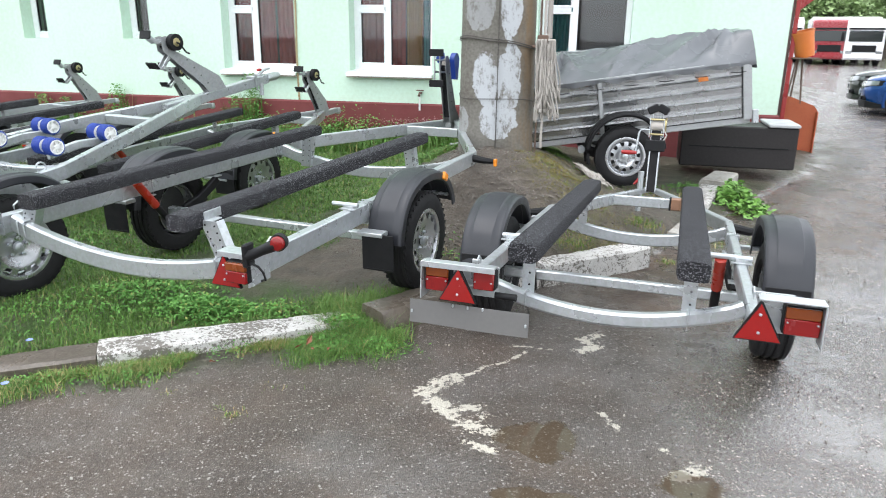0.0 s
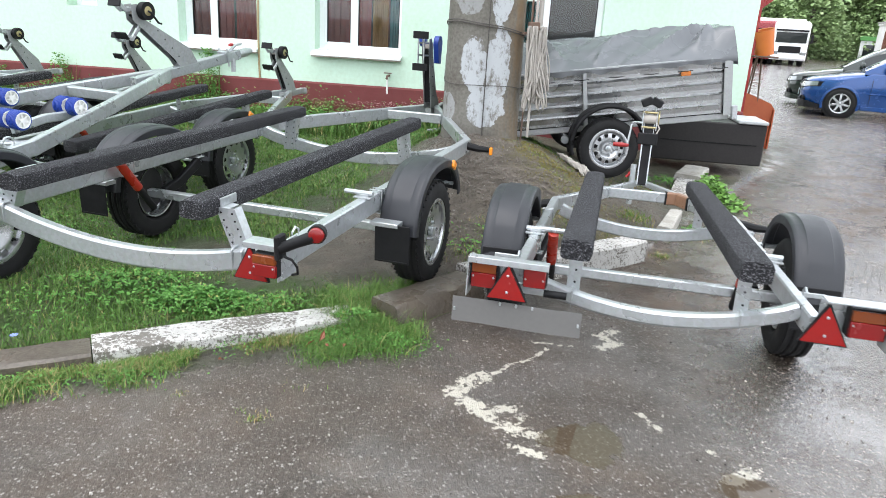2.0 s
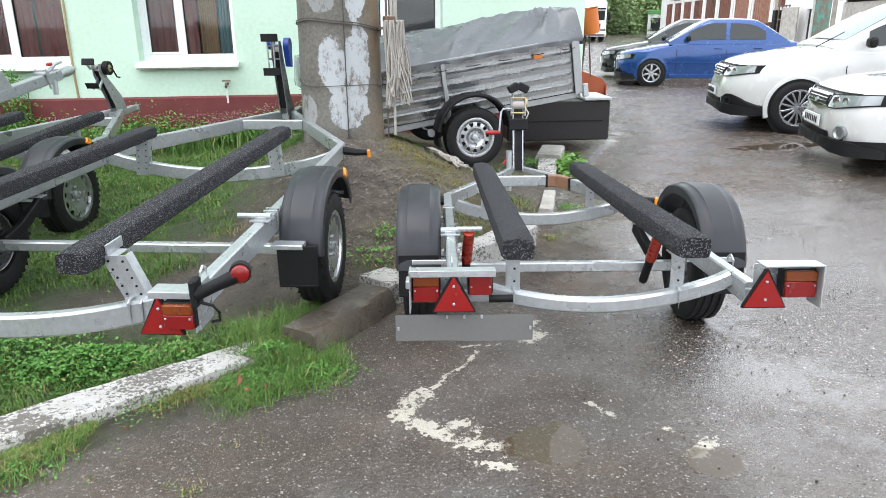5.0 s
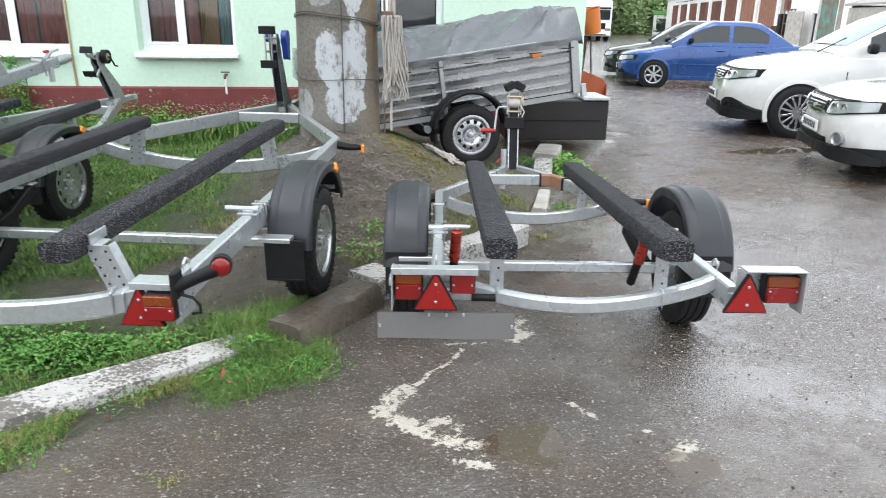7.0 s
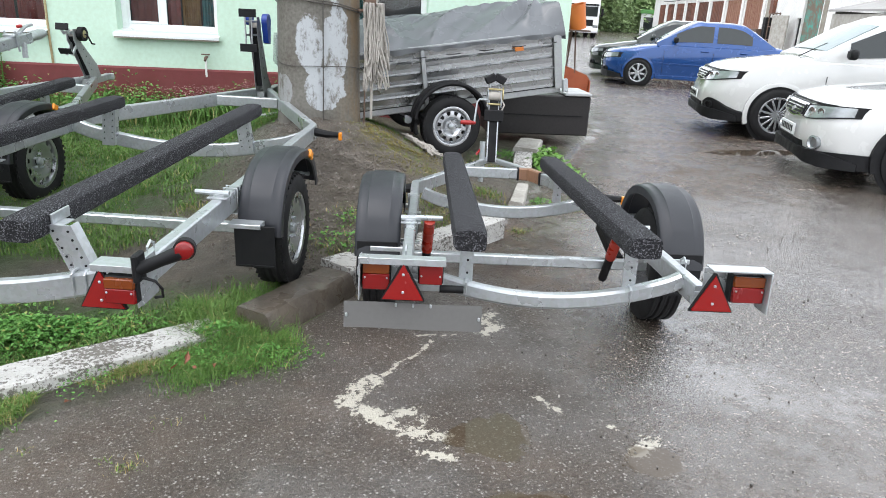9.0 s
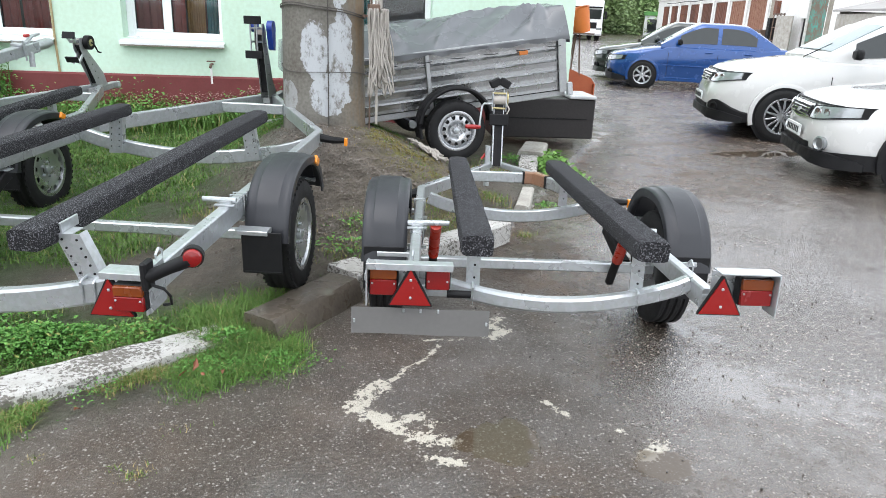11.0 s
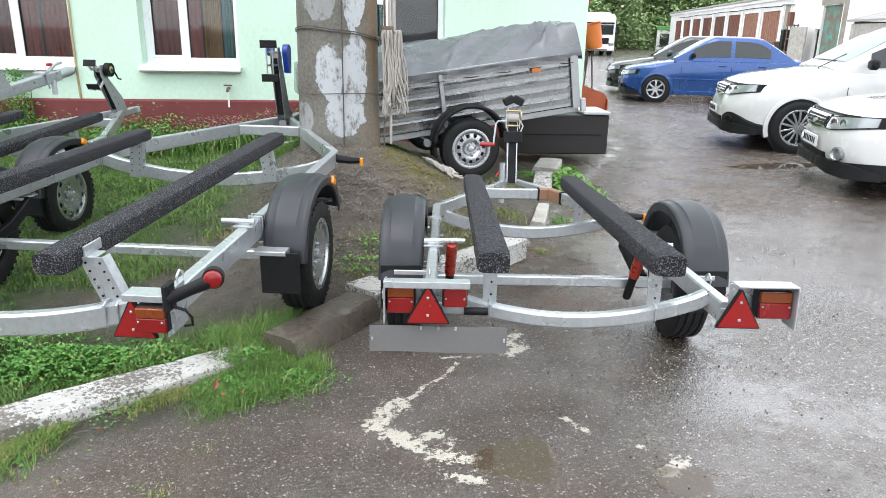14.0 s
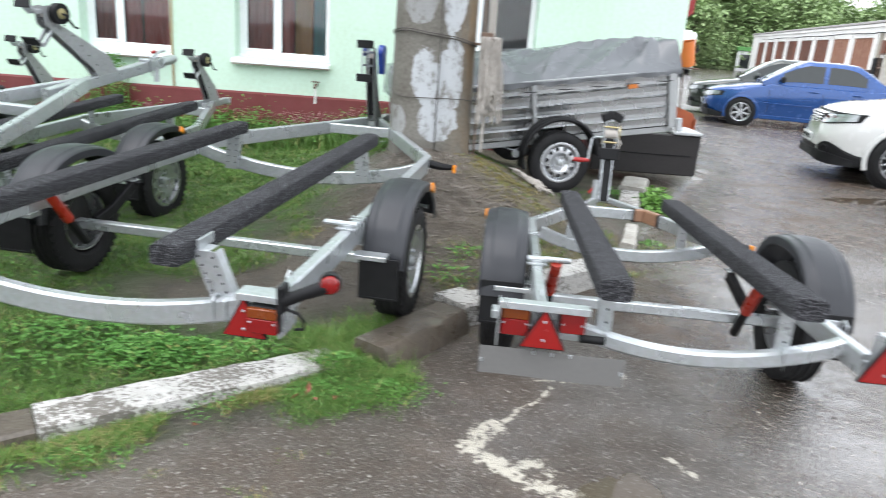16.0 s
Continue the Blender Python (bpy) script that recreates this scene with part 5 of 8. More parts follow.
        if detail:
            bm = bm_new()
            tube(bm, [(s * ws, knee[1] - 0.06, rz + 0.01), (s * (ws + 0.11), knee[1] - 0.06, rz - 0.005), (s * (ws + 0.19), knee[1] - 0.06, rz - 0.005)], [0.03, 0.024, 0.018], 8)
            arm = part("marker_arm", bm, DARK, tr, "black rubber marker arm", smooth=True)
            bm = bm_new()
            box(bm, (s * (ws + 0.20), knee[1] - 0.075, rz - 0.01), (0.022, 0.03, 0.055), 0.005)
            part("marker_lamp", bm, MARKER_ORANGE, arm, "amber marker lamp")
            bm = bm_new()
            tube(bm, [(s * (ws + 0.005), rear + 0.18, rz + rh / 2), (s * (ws + 0.005), rear + 0.18, rz + rh / 2 + 0.03), (s * (ws + 0.005), rear + 0.205, rz + rh / 2 + 0.045), (s * (ws + 0.005), rear + 0.23, rz + rh / 2 + 0.03), (s * (ws + 0.005), rear + 0.23, rz + rh / 2)], 0.005, 6)
            part("lashing_eye", bm, GALV, tr, smooth=True)
    bm = bm_new()
    sweep(bm, sag_beam(-wr + off + rw / 2, wr + off - rw / 2, beam_y, rz + lift, hull, 22), 0.05, beam_h, 0.010)
    part("rear_beam", bm, GALV, tr, "curved rear cross beam")
    bm = bm_new()
    sweep(bm, sag_beam(-wr + rw / 2, wr - rw / 2, front_y + 0.1, rz - 0.01, hull * 0.9), 0.05, rh * 0.85)
    part("front_beam", bm, GALV, tr, "curved front cross beam")
    bm = bm_new()
    sweep(bm, [(-xt + 0.06, -0.06, 0.292), (xt - 0.06, -0.06, 0.292)], 0.05, 0.05)
    part("axle", bm, GALV, tr)
    if front:
        bm = bm_new()
        sweep(bm, [(-front[0] - 0.02, front[1], rz), (front[0] + 0.02, front[1], rz)], rw, rh * 0.9)
        part("nose_beam", bm, GALV, tr)
        for s in (-1, 1):
            bm = bm_new()
            sweep(bm, [(s * front[0] * 0.9, front[1] + 0.02, rz + rh * 0.28), (s * 0.02, apex, rz + rh * 0.28)], 0.04, 0.04)
            part("nose_stay", bm, GALV, tr)
    else:
        bm = bm_new()
        y = knee[1] + (apex - knee[1]) * 0.68
        xw = wr * (1 - 0.68)
        sweep(bm, [(-xw, y, rz), (xw, y, rz)], rw, rh * 0.8)
        part("nose_beam", bm, GALV, tr)
    if tongue:
        bm = bm_new()
        sweep(bm, [(0, apex - 0.12, rz), (0, apex + tongue, rz)], 0.06, 0.06)
        part("tongue", bm, GALV_DULL, tr)
        bm = bm_new()
        lathe(bm, [(-0.03, 0.001), (-0.03, 0.032), (0.02, 0.036), (0.04, 0.02), (0.04, 0.001)], 14)
        part("coupler", bm, GALV, tr, m=Matrix.Translation((0, apex + tongue + 0.05, rz - 0.01)) @ rot("Y", 90), smooth=True)
    if post:
        winch_post(tr, *post)
    if lamps:
        lamps(tr)
    return tr


def lamps_small(tr):
    """Light boards, number plate and cable of the small trailer."""
    lamp_board(tr, (-0.562, -1.125, 0.526), -1, 0.005, [(-0.09, 0.092, True), (0.098, 0.08, False)], 0.296, depth=0.05)
    lamp_board(tr, (0.597, -1.14, 0.536), 1, -0.094, [(0.040, 0.108, True)], 0.205, lip=False)
    for s in (-1, 1):
        bm = bm_new()
        sweep(bm, [(s * 0.48, -1.08, 0.50), (s * 0.66, -1.09, 0.50)], 0.05, 0.012, 0.002)
        part("lamp_carrier", bm, GALV, tr)
        if s < 0:
            bm = bm_new()
            box(bm, (s * 0.63, -0.98, 0.50), (0.20, 0.07, 0.03), 0.003)
            part("top_plate", bm, GALV, tr, "flat zinc plate over the lamps")
    bm = bm_new()
    n = 14
    loops = []
    for i in range(n + 1):
        x = -0.24 + 0.48 * i / n
        y = 0.004 * math.sin(i * 0.5)
        loops.append([Vector((x, y, -0.048)), Vector((x, y, 0.048)), Vector((x, y + 0.0025, 0.048)), Vector((x, y + 0.0025, -0.048))])
    rings(bm, loops)
    pl = part("number_plate", bm, PLATE_GREY, tr, "plain grey plate with bolts", m=Matrix.Translation((-0.52, -1.163, 0.39)))
    for x in (-0.23, -0.06, 0.0, 0.06, 0.23):
        bm = bm_new()
        box(bm, (x, -0.004, 0.0 if abs(x) > 0.1 else 0.042), (0.008, 0.006, 0.014), 0.002)
        part("bolt", bm, GALV, pl)
    bm = bm_new()
    tube(bm, [(-0.43, -1.10, 0.475), (-0.345, -1.10, 0.475)], 0.014, 10)
    part("support_roller", bm, DARK, tr, "small black support roller", smooth=True)
    # taped joint at the front corner
    bm = bm_new()
    sweep(bm, [(0.16, 1.45, 0.487), (0.238, 1.447, 0.487), (0.304, 1.27, 0.487)], 0.052, 0.086, 0.008)
    wrap = part("joint_wrapping", bm, BROWN_TAPE, tr, "brown tape wound round the corner joint")
    for a, c in (((0.150, 1.45, 0.487), (0.163, 1.45, 0.487)), ((0.301, 1.278, 0.487), (0.306, 1.264, 0.487))):
        bm = bm_new()
        sweep(bm, [a, c], 0.055, 0.089, 0.006)
        part("tape_band", bm, DARK, wrap, "black tape band")
    # jockey stand beside the post
    bm = bm_new()
    tube(bm, [(-0.075, 1.80, 0.36), (-0.075, 1.80, 0.66)], 0.022, 10)
    jk = part("jockey_tube", bm, GALV, tr, "zinc jockey wheel tube", smooth=True)
    bm = bm_new()
    tube(bm, [(-0.12, 1.80, 0.56), (-0.09, 1.80, 0.60), (-0.075, 1.80, 0.64)], 0.01, 8)
    part("clamp_lever", bm, RED_PAINT, jk, "red lever", smooth=True)


def lamps_large(tr):
    """Light bracket with a black rubber arm and red end lamp on the larger trailer."""
    for s in (-1, 1):
        bd = lamp_board(tr, (s * 0.775, -1.345, 0.5485), s, -s * 0.045, [(s * 0.022, 0.096, True)], 0.147, 0.135, -0.012, depth=0.075, ahead=0.045, drop=0.012)
        bm = bm_new()
        tube(bm, [(s * 0.875, -1.43, 0.628), (s * 0.94, -1.43, 0.66), (s * 1.015, -1.43, 0.695)], [0.021, 0.020, 0.024], 12)
        arm = part("rubber_arm", bm, DARK, tr, "black rubber lamp arm", smooth=True)
        bm = bm_new()
        lathe(bm, [(-0.035, 0.026), (-0.03, 0.033), (0.0, 0.034), (0.0, 0.001)], 18)
        part("lamp_collar", bm, RUBBER, arm, "grey rubber collar", smooth=True, m=Matrix.Translation((s * 1.02, -1.43, 0.70)) @ rot("Z", -75 if s > 0 else -105))
        bm = bm_new()
        lathe(bm, [(0.0, 0.029), (0.008, 0.029), (0.016, 0.025), (0.020, 0.014), (0.021, 0.001)], 18)
        part("end_lamp", bm, RED_LENS, arm, "round red end lamp", smooth=True, m=Matrix.Translation((s * 1.02, -1.43, 0.70)) @ rot("Z", -75 if s > 0 else -105))
        bm = bm_new()
        box(bm, (s * 0.866, -1.42, 0.63), (0.022, 0.06, 0.095), 0.006)
        part("arm_mount", bm, DARK, arm)
        bm = bm_new()
        tube(bm, [(s * 0.88, -1.43, 0.60), (s * 0.92, -1.43, 0.59), (s * 0.935, -1.42, 0.56), (s * 0.925, -1.40, 0.525), (s * 0.89, -1.38, 0.51)], 0.005, 6)
        part("lamp_cable", bm, DARK, arm, smooth=True)
        bm = bm_new()
        box(bm, (s * 0.848, -1.33, 0.555), (0.006, 0.12, 0.15), 0.001)
        part("lamp_carrier", bm, GALV, tr)


TRAILER_B = Matrix.Translation((0.874, 3.68, 0.0)) @ rot("Z", -16.2) @ rot("X", -3.3)
bunk_trailer(TRAILER_B, "small zinc boat trailer on wet asphalt with black carpeted bunks", "boat trailers", wr=0.527, rear=-1.10, knee=(0.40, 0.75), apex=1.92, rz=0.487, bx=(0.33, 0.284), by0=-1.115, by1=0.97, bz0=0.657, bz1=0.645,
             xt=0.70, post=((0, 1.88, 0.50), (0, 1.98, 1.10), "straight"), lamps=lamps_small, rh=0.08, rw=0.045, hull=0.105, front_y=0.55, tongue=0.0, front=(0.24, 1.45), lift=0.020, off=-0.026, beam_h=0.057, beam_y=-0.97)
TRAILER_A = Matrix.Translation((-1.13, 4.45, 0.08)) @ rot("Z", -20.2) @ rot("X", 1.7)
bunk_trailer(TRAILER_A, "large zinc boat trailer on grass with black carpeted bunks", "boat trailers", wr=0.78, rear=-1.37, knee=(0.60, 1.32), apex=2.82, rz=0.525, bx=(0.52, 0.405), by0=-1.31, by1=1.22, bz0=0.675, bz1=0.665,
             xt=0.92, post=((0, 2.72, 0.56), (0, 2.60, 1.18), "blue"), lamps=lamps_large, hull=0.13, front_y=1.0, tongue=0.4, beam_y=-1.22, lift=0.005, beam_h=0.088, cy=-0.43, dy=-0.48, wide=True)
back = bunk_trailer(Matrix.Translation((-2.52, 6.35, 0.03)) @ rot("Z", -20) @ rot("X", 3.5), "zinc boat trailer with black bunks among weeds", "boat trailers", wr=0.52, rear=-1.3, knee=(0.5, 1.0), apex=2.25, rz=0.45, bx=(0.36, 0.36), by0=-1.2, by1=1.25, bz0=0.60, bz1=0.62,
                    xt=0.74, post=((0, 2.25, 0.48), (0, 2.02, 0.97), "gold"), lamps=None, hull=0.09, front_y=0.8, tongue=0.35, detail=False)
copy_thing(back, Matrix.Translation((-4.22, 6.72, 0.05)) @ rot("Z", -20) @ rot("X", 3.0))
copy_thing(back, Matrix.Translation((-5.82, 7.2, 0.05)) @ rot("Z", -23) @ rot("X", 3.0))


def roller_trailer(m):
    """Raised-nose boat trailer with swinging arms of ribbed blue rollers."""
    tr = root("roller_trailer", m, "zinc boat trailer with ribbed blue rollers, nose raised", "trailer", "boat trailers")
    rz, rh, wr = 0.52, 0.09, 0.64
    for s in (-1, 1):
        bm = bm_new()
        sweep(bm, [(s * wr, -1.5, rz), (s * wr, 0.55, rz), (s * 0.40, 1.32, rz + 0.02), (s * 0.03, 2.22, rz + 0.02)], 0.05, rh)
        part("side_rail", bm, GALV, tr)
        fender(tr, (s * 0.88, 0, 0.29))
        wheel(tr, (s * 0.88, 0, 0.287), out=s)
        bm = bm_new()
        box(bm, (s * 0.88, -0.385, 0.29), (0.185, 0.008, 0.22), 0.003)
        part("mud_flap", bm, DARK, tr, "black rubber mud flap")
        bm = bm_new()
        sweep(bm, [(s * wr, -0.36, rz - 0.06), (s * 0.96, -0.36, rz - 0.06)], 0.07, 0.02, 0.003)
        part("mudguard_bracket", bm, GALV, tr)
        for y in (-0.3, 0.3):
            u_bolt(tr, (s * wr, y, rz), 0.06, rh + 0.004)
        bm = bm_new()
        box(bm, (s * (wr + 0.03), 0.36, rz + 0.0), (0.02, 0.05, 0.03), 0.004)
        part("side_marker", bm, AMBER_LENS, tr, "amber side marker lamp")
        bm = bm_new()
        tube(bm, [(s * wr, 0.42 + 0.03 * math.cos(a), rz + rh / 2 + 0.025 + 0.03 * math.sin(a)) for a in np.linspace(0, 2 * math.pi, 13)], 0.006, 6)
        part("lashing_ring", bm, GALV, tr, smooth=True)
        for y0, y1, up in ((-1.0, -0.35, 0.19), (0.66, 1.10, 0.10)):
            xm = s * 0.33
            ym = (y0 + y1) / 2
            bm = bm_new()
            sweep(bm, [(xm, y0, rz + up - 0.06), (xm, ym, rz + up * 0.5), (xm, y1, rz + 0.02)], 0.035, 0.055)
            arm = part("roller_arm", bm, GALV, tr, "swinging zinc roller arm")
            for y, dz in ((y0 + 0.02, up), (y1 - 0.02, 0.08)):
                for dx in (-0.058, 0.058):
                    bm = bm_new()
                    prof = [(-0.036, 0.046), (-0.036, 0.054)]
                    for q in range(6):
                        x = -0.033 + q * 0.0115
                        prof += [(x, 0.060), (x + 0.005, 0.060), (x + 0.006, 0.056), (x + 0.010, 0.056)]
                    prof += [(0.037, 0.054), (0.037, 0.046)]
                    lathe(bm, prof, 24, (xm + dx, y, rz + dz), closed=True)
                    part("roller", bm, BLUE_PLASTIC, arm, "ribbed blue roller", smooth=True)
                    bm = bm_new()
                    c0 = Vector((xm + dx, y, rz + dz))
                    lathe(bm, [(-0.037, 0.001), (-0.037, 0.014), (-0.02, 0.016), (-0.02, 0.040), (-0.038, 0.042), (-0.038, 0.048), (0.039, 0.048), (0.039, 0.042), (0.02, 0.040), (0.02, 0.016), (0.038, 0.014), (0.038, 0.001)], 20, c0)
                    for k in range(6):
                        sp = Matrix.Translation(c0) @ Matrix.Rotation(k * math.pi / 3, 4, "X")
                        for side_ in (-1, 1):
                            box(bm, (0, 0, 0), (0.014, 0.007, 0.030), 0, sp @ Matrix.Translation((side_ * 0.030, 0, 0.028)))
                    part("roller_core", bm, WHITE_PLASTIC, arm, "white spoked roller core")
    for y in (-1.38, -0.85, 0.55):
        bm = bm_new()
        sweep(bm, sag_beam(-wr + 0.025, wr - 0.025, y, rz, 0.05), 0.05, rh * 0.85)
        part("cross_beam", bm, GALV, tr)
    bm = bm_new()
    sweep(bm, [(-0.26, 1.55, rz + 0.02), (0.26, 1.55, rz + 0.02)], 0.045, 0.07)
    part("nose_beam", bm, GALV, tr)
    bm = bm_new()
    sweep(bm, [(-0.84, -0.06, 0.31), (0.84, -0.06, 0.31)], 0.05, 0.05)
    part("axle", bm, GALV, tr)
    bm = bm_new()
    sweep(bm, [(0, 1.9, rz + 0.02), (0, 3.1, rz + 0.02)], 0.07, 0.08)
    part("tongue", bm, GALV, tr)
    bm = bm_new()
    lathe(bm, [(-0.06, 0.001), (-0.06, 0.035), (0.05, 0.04), (0.11, 0.03), (0.11, 0.001)], 14)
    hitch = part("coupler", bm, GALV, tr, m=Matrix.Translation((0, 3.16, rz + 0.02)) @ rot("Z", 90), smooth=True)
    bm = bm_new()
    sweep(bm, [(0, 3.00, rz + 0.065), (0, 3.08, rz + 0.10), (0, 3.16, rz + 0.105)], 0.03, 0.018, 0.003)
    box(bm, (0, 2.92, rz + 0.07), (0.10, 0.05, 0.02), 0.003)
    for x in (-0.045, 0.045):
        tube(bm, [(x, 2.92, rz - 0.05), (x, 2.92, rz + 0.10)], 0.007, 6)
    hh = part("hitch_handle", bm, GALV, tr, "zinc hitch handle and clamp", smooth=True)
    bm = bm_new()
    box(bm, (0, 3.03, rz + 0.115), (0.032, 0.045, 0.022), 0.006)
    part("hitch_latch", bm, RED_PAINT, hh, "small red latch")
    bm = bm_new()
    tube(bm, [(0.03, 3.0, rz), (0.03, 2.98, rz - 0.11)], 0.02, 8)
    part("jockey_clamp", bm, GALV, tr, smooth=True)
    winch_post(tr, (0, 2.42, rz + 0.04), (0, 2.02, rz + 0.58), "gold")
    for s in (-1, 1):
        bm = bm_new()
        box(bm, (s * 0.60, -1.58, rz - 0.02), (0.14, 0.04, 0.09), 0.006)
        part("rear_lamp", bm, RED_LENS, tr, "red rear lamp")
    return tr


roller_trailer(Matrix.Translation((-3.29, 4.32, 0.06)) @ rot("Z", -27) @ rot("X", 9.5))
# ---- covered box trailer ----
# creases of the cover: from (along, across) to (along, across), height, width
FOLDS = [(0.97, 0.30, 0.62, 0.03, 0.030, 0.030), (0.97, 0.30, 0.74, 0.02, -0.022, 0.03), (0.97, 0.28, 0.84, 0.02, 0.026, 0.024), (0.97, 0.25, 0.92, 0.02, -0.02, 0.02), (0.36, 0.30, 0.27, 0.03, 0.024, 0.028), (0.36, 0.30, 0.42, 0.03, 0.020, 0.026),
         (0.36, 0.28, 0.33, 0.03, -0.018, 0.02), (0.70, 0.35, 0.45, 0.08, 0.020, 0.04), (0.60, 0.45, 0.40, 0.20, -0.02, 0.04), (0.20, 0.25, 0.10, 0.04, 0.02, 0.03), (0.55, 0.15, 0.50, 0.02, 0.016, 0.02), (0.97, 0.4, 0.5, 0.32, 0.018, 0.03)]


def cargo_trailer():
    z0 = 0.235
    tr = root("cargo_trailer", Matrix.Translation((1.38, 6.60, z0)) @ rot("Z", -1.0), "zinc cargo trailer under a grey tarpaulin, tail raised", "trailer")
    tilt = Matrix.Translation((0, 0, 0.29)) @ rot("Y", -8.0)
    x0, x1, zb, zt, wy = -1.28, 1.17, 0.17, 0.645, 1.25
    # corrugated sides
    for side, y in (("near", 0.10), ("far", 0.10 + wy)):
        bm = bm_new()
        prof = []
        n = 5
        hgt = (zt - zb) / n
        for k in range(n):
            z = zb + k * hgt
            prof += [(0.0, z), (0.001, z + hgt * 0.30), (0.010, z + hgt * 0.74), (0.018, z + hgt * 0.79), (0.019, z + hgt * 0.81), (0.008, z + hgt * 0.91), (0.0, z + hgt * 0.96)]
        prof.append((0.0, zt))
        s = -1 if side == "near" else 1
        loops = [[tilt @ Vector((x, y + s * d, z)) for d, z in prof] + [tilt @ Vector((x, y + s * d - s * 0.004, z)) for d, z in reversed(prof)] for x in (x0, x1)]
        rings(bm, loops)
        part("side_wall", bm, SHEET, tr, "corrugated zinc side wall")
        for x in (x0 + 0.02, -0.14, x1 - 0.03):
            bm = bm_new()
            wd = 0.036 if x == -0.14 else 0.075
            sweep(bm, [tilt @ Vector((x, y + s * 0.024, zb - 0.02)), tilt @ Vector((x, y + s * 0.024, zt + 0.01))], wd, 0.014, 0.003, up=(0, 1, 0))
            part("post", bm, GALV_DULL, tr)
        bm = bm_new()
        sweep(bm, [tilt @ Vector((x0, y + s * 0.012, zt + 0.008)), tilt @ Vector((x1, y + s * 0.012, zt + 0.008))], 0.04, 0.022, 0.004)
        part("top_rail", bm, GALV_DULL, tr)
        bm = bm_new()
        sweep(bm, [tilt @ Vector((x0, y - s * 0.04, zb - 0.035)), tilt @ Vector((x1, y - s * 0.04, zb - 0.035))], 0.05, 0.06)
        part("chassis_rail", bm, GALV_DULL, tr)
        bm = bm_new()
        box(bm, tilt @ Vector((0.76, y + s * 0.03, zb + 0.375)), (0.085, 0.014, 0.036), 0.004, rot("Y", -8))
        part("side_reflector", bm, material("orange_reflector", (0.55, 0.16, 0.02), 0.3), tr, "orange side reflector")
    bm = bm_new()
    for x, t in ((x0, 0.02), (x1, 0.03)):
        box(bm, tilt @ Vector((x, 0.10 + wy / 2, (zb + zt) / 2)), (t, wy, zt - zb), 0.004, rot("Y", -8))
    part("end_wall", bm, SHEET, tr, "zinc tailboard")
    bm = bm_new()
    box(bm, tilt @ Vector(((x0 + x1) / 2, 0.10 + wy / 2, zb)), (x1 - x0, wy - 0.02, 0.02), 0.002, rot("Y", -8))
    part("floor_panel", bm, DARK, tr)
    # tail fitting
    bm = bm_new()
    box(bm, tilt @ Vector((x1 + 0.03, 0.07, zb + 0.0)), (0.05, 0.04, 0.12), 0.004, rot("Y", -8))
    part("tail_bracket", bm, GALV, tr)
    # tarpaulin
    bm = bm_new()
    nx, ny = 130, 54
    grid = []
    for i in range(nx + 1):
        u = i / nx
        x = x0 - 0.05 + (x1 - x0 + 0.09) * u
        row = []
        tail = max(0.0, (u - 0.72) / 0.28)
        ridge = 0.255 + 0.015 * tail + 0.02 * math.exp(-((u - 0.36) / 0.04) ** 2) - 0.05 * math.exp(-((u - 0.02) / 0.12) ** 2)
        for j in range(ny + 1):
            v = j / ny
            v = 0.5 * (2 * v) ** 1.5 if v < 0.5 else v
            y = 0.055 + (wy + 0.09) * v
            hump = min(1.0, min(v, 1 - v) / (0.36 - 0.27 * tail ** 1.5))
            hump = 0.65 * hump ** 0.9 + 0.35 * math.sin(hump * math.pi / 2)
            fold = 0.016 * math.sin(18 * u + 14 * v) * (1 - hump) + 0.03 * noise.noise((u * 7 + v * 5, v * 3 - u * 2, 1)) + 0.014 * abs(noise.noise((u * 16 - v * 9, v * 4, 4)))
            crease = -0.03 * math.exp(-((u * 2.36 - v * 1.4 - 1.35) / 0.035) ** 2) * (1 - abs(2 * v - 0.5)) if v < 0.5 else 0
            pull = 0.0
            for ua, va, ub, vb, amp, wd in FOLDS:
                du, dv = (ub - ua) * 2.4, vb - va
                t = max(0.0, min(1.0, ((u - ua) * 2.4 * du + (v - va) * dv) / (du * du + dv * dv)))
                dist = math.hypot((u - ua) * 2.4 - t * du, v - va - t * dv)
                pull += amp * math.exp(-abs(dist / (0.8 * wd)) ** 1.3) * math.sin(math.pi * min(1.0, 0.15 + t))
            z = zt + ridge * hump + fold * 0.7 * (0.35 + hump) + crease * 0.6 + 2.6 * pull * min(1.0, max(0.0, (0.985 - u) / 0.10))
            yy = y
            if j == 0:
                z = zt - 0.035 + 0.010 * math.cos(u * 44) ** 2 + 0.03 * noise.noise((u * 20, 0, 7))
                yy = 0.064 + 0.012 * math.sin(u * 60)
            if j == 1:
                yy, z = 0.058 + 0.006 * math.sin(u * 60), zt + 0.004 + 0.3 * fold
            if j in (ny - 1, ny) and j == ny:
                z = zt - 0.06
            row.append(bm.verts.new(tilt @ Vector((x, yy, z))))
        grid.append(row)
    for i in range(nx):
        for j in range(ny):
            bm.faces.new((grid[i][j], grid[i + 1][j], grid[i + 1][j + 1], grid[i][j + 1]))
    for row, o in ((grid[0], -0.008), (grid[-1], 0.012)):
        low = [bm.verts.new(v.co + Vector((o, 0, -0.05 - max(0, v.co.z - (tilt @ Vector((x0 if o < 0 else x1, 0, zt))).z)))) for v in row]
        for j in range(ny):
            bm.faces.new((row[j], row[j + 1], low[j + 1], low[j]))
    part("tarpaulin", bm, TARP, tr, "grey wrinkled tarpaulin cover", smooth=True)
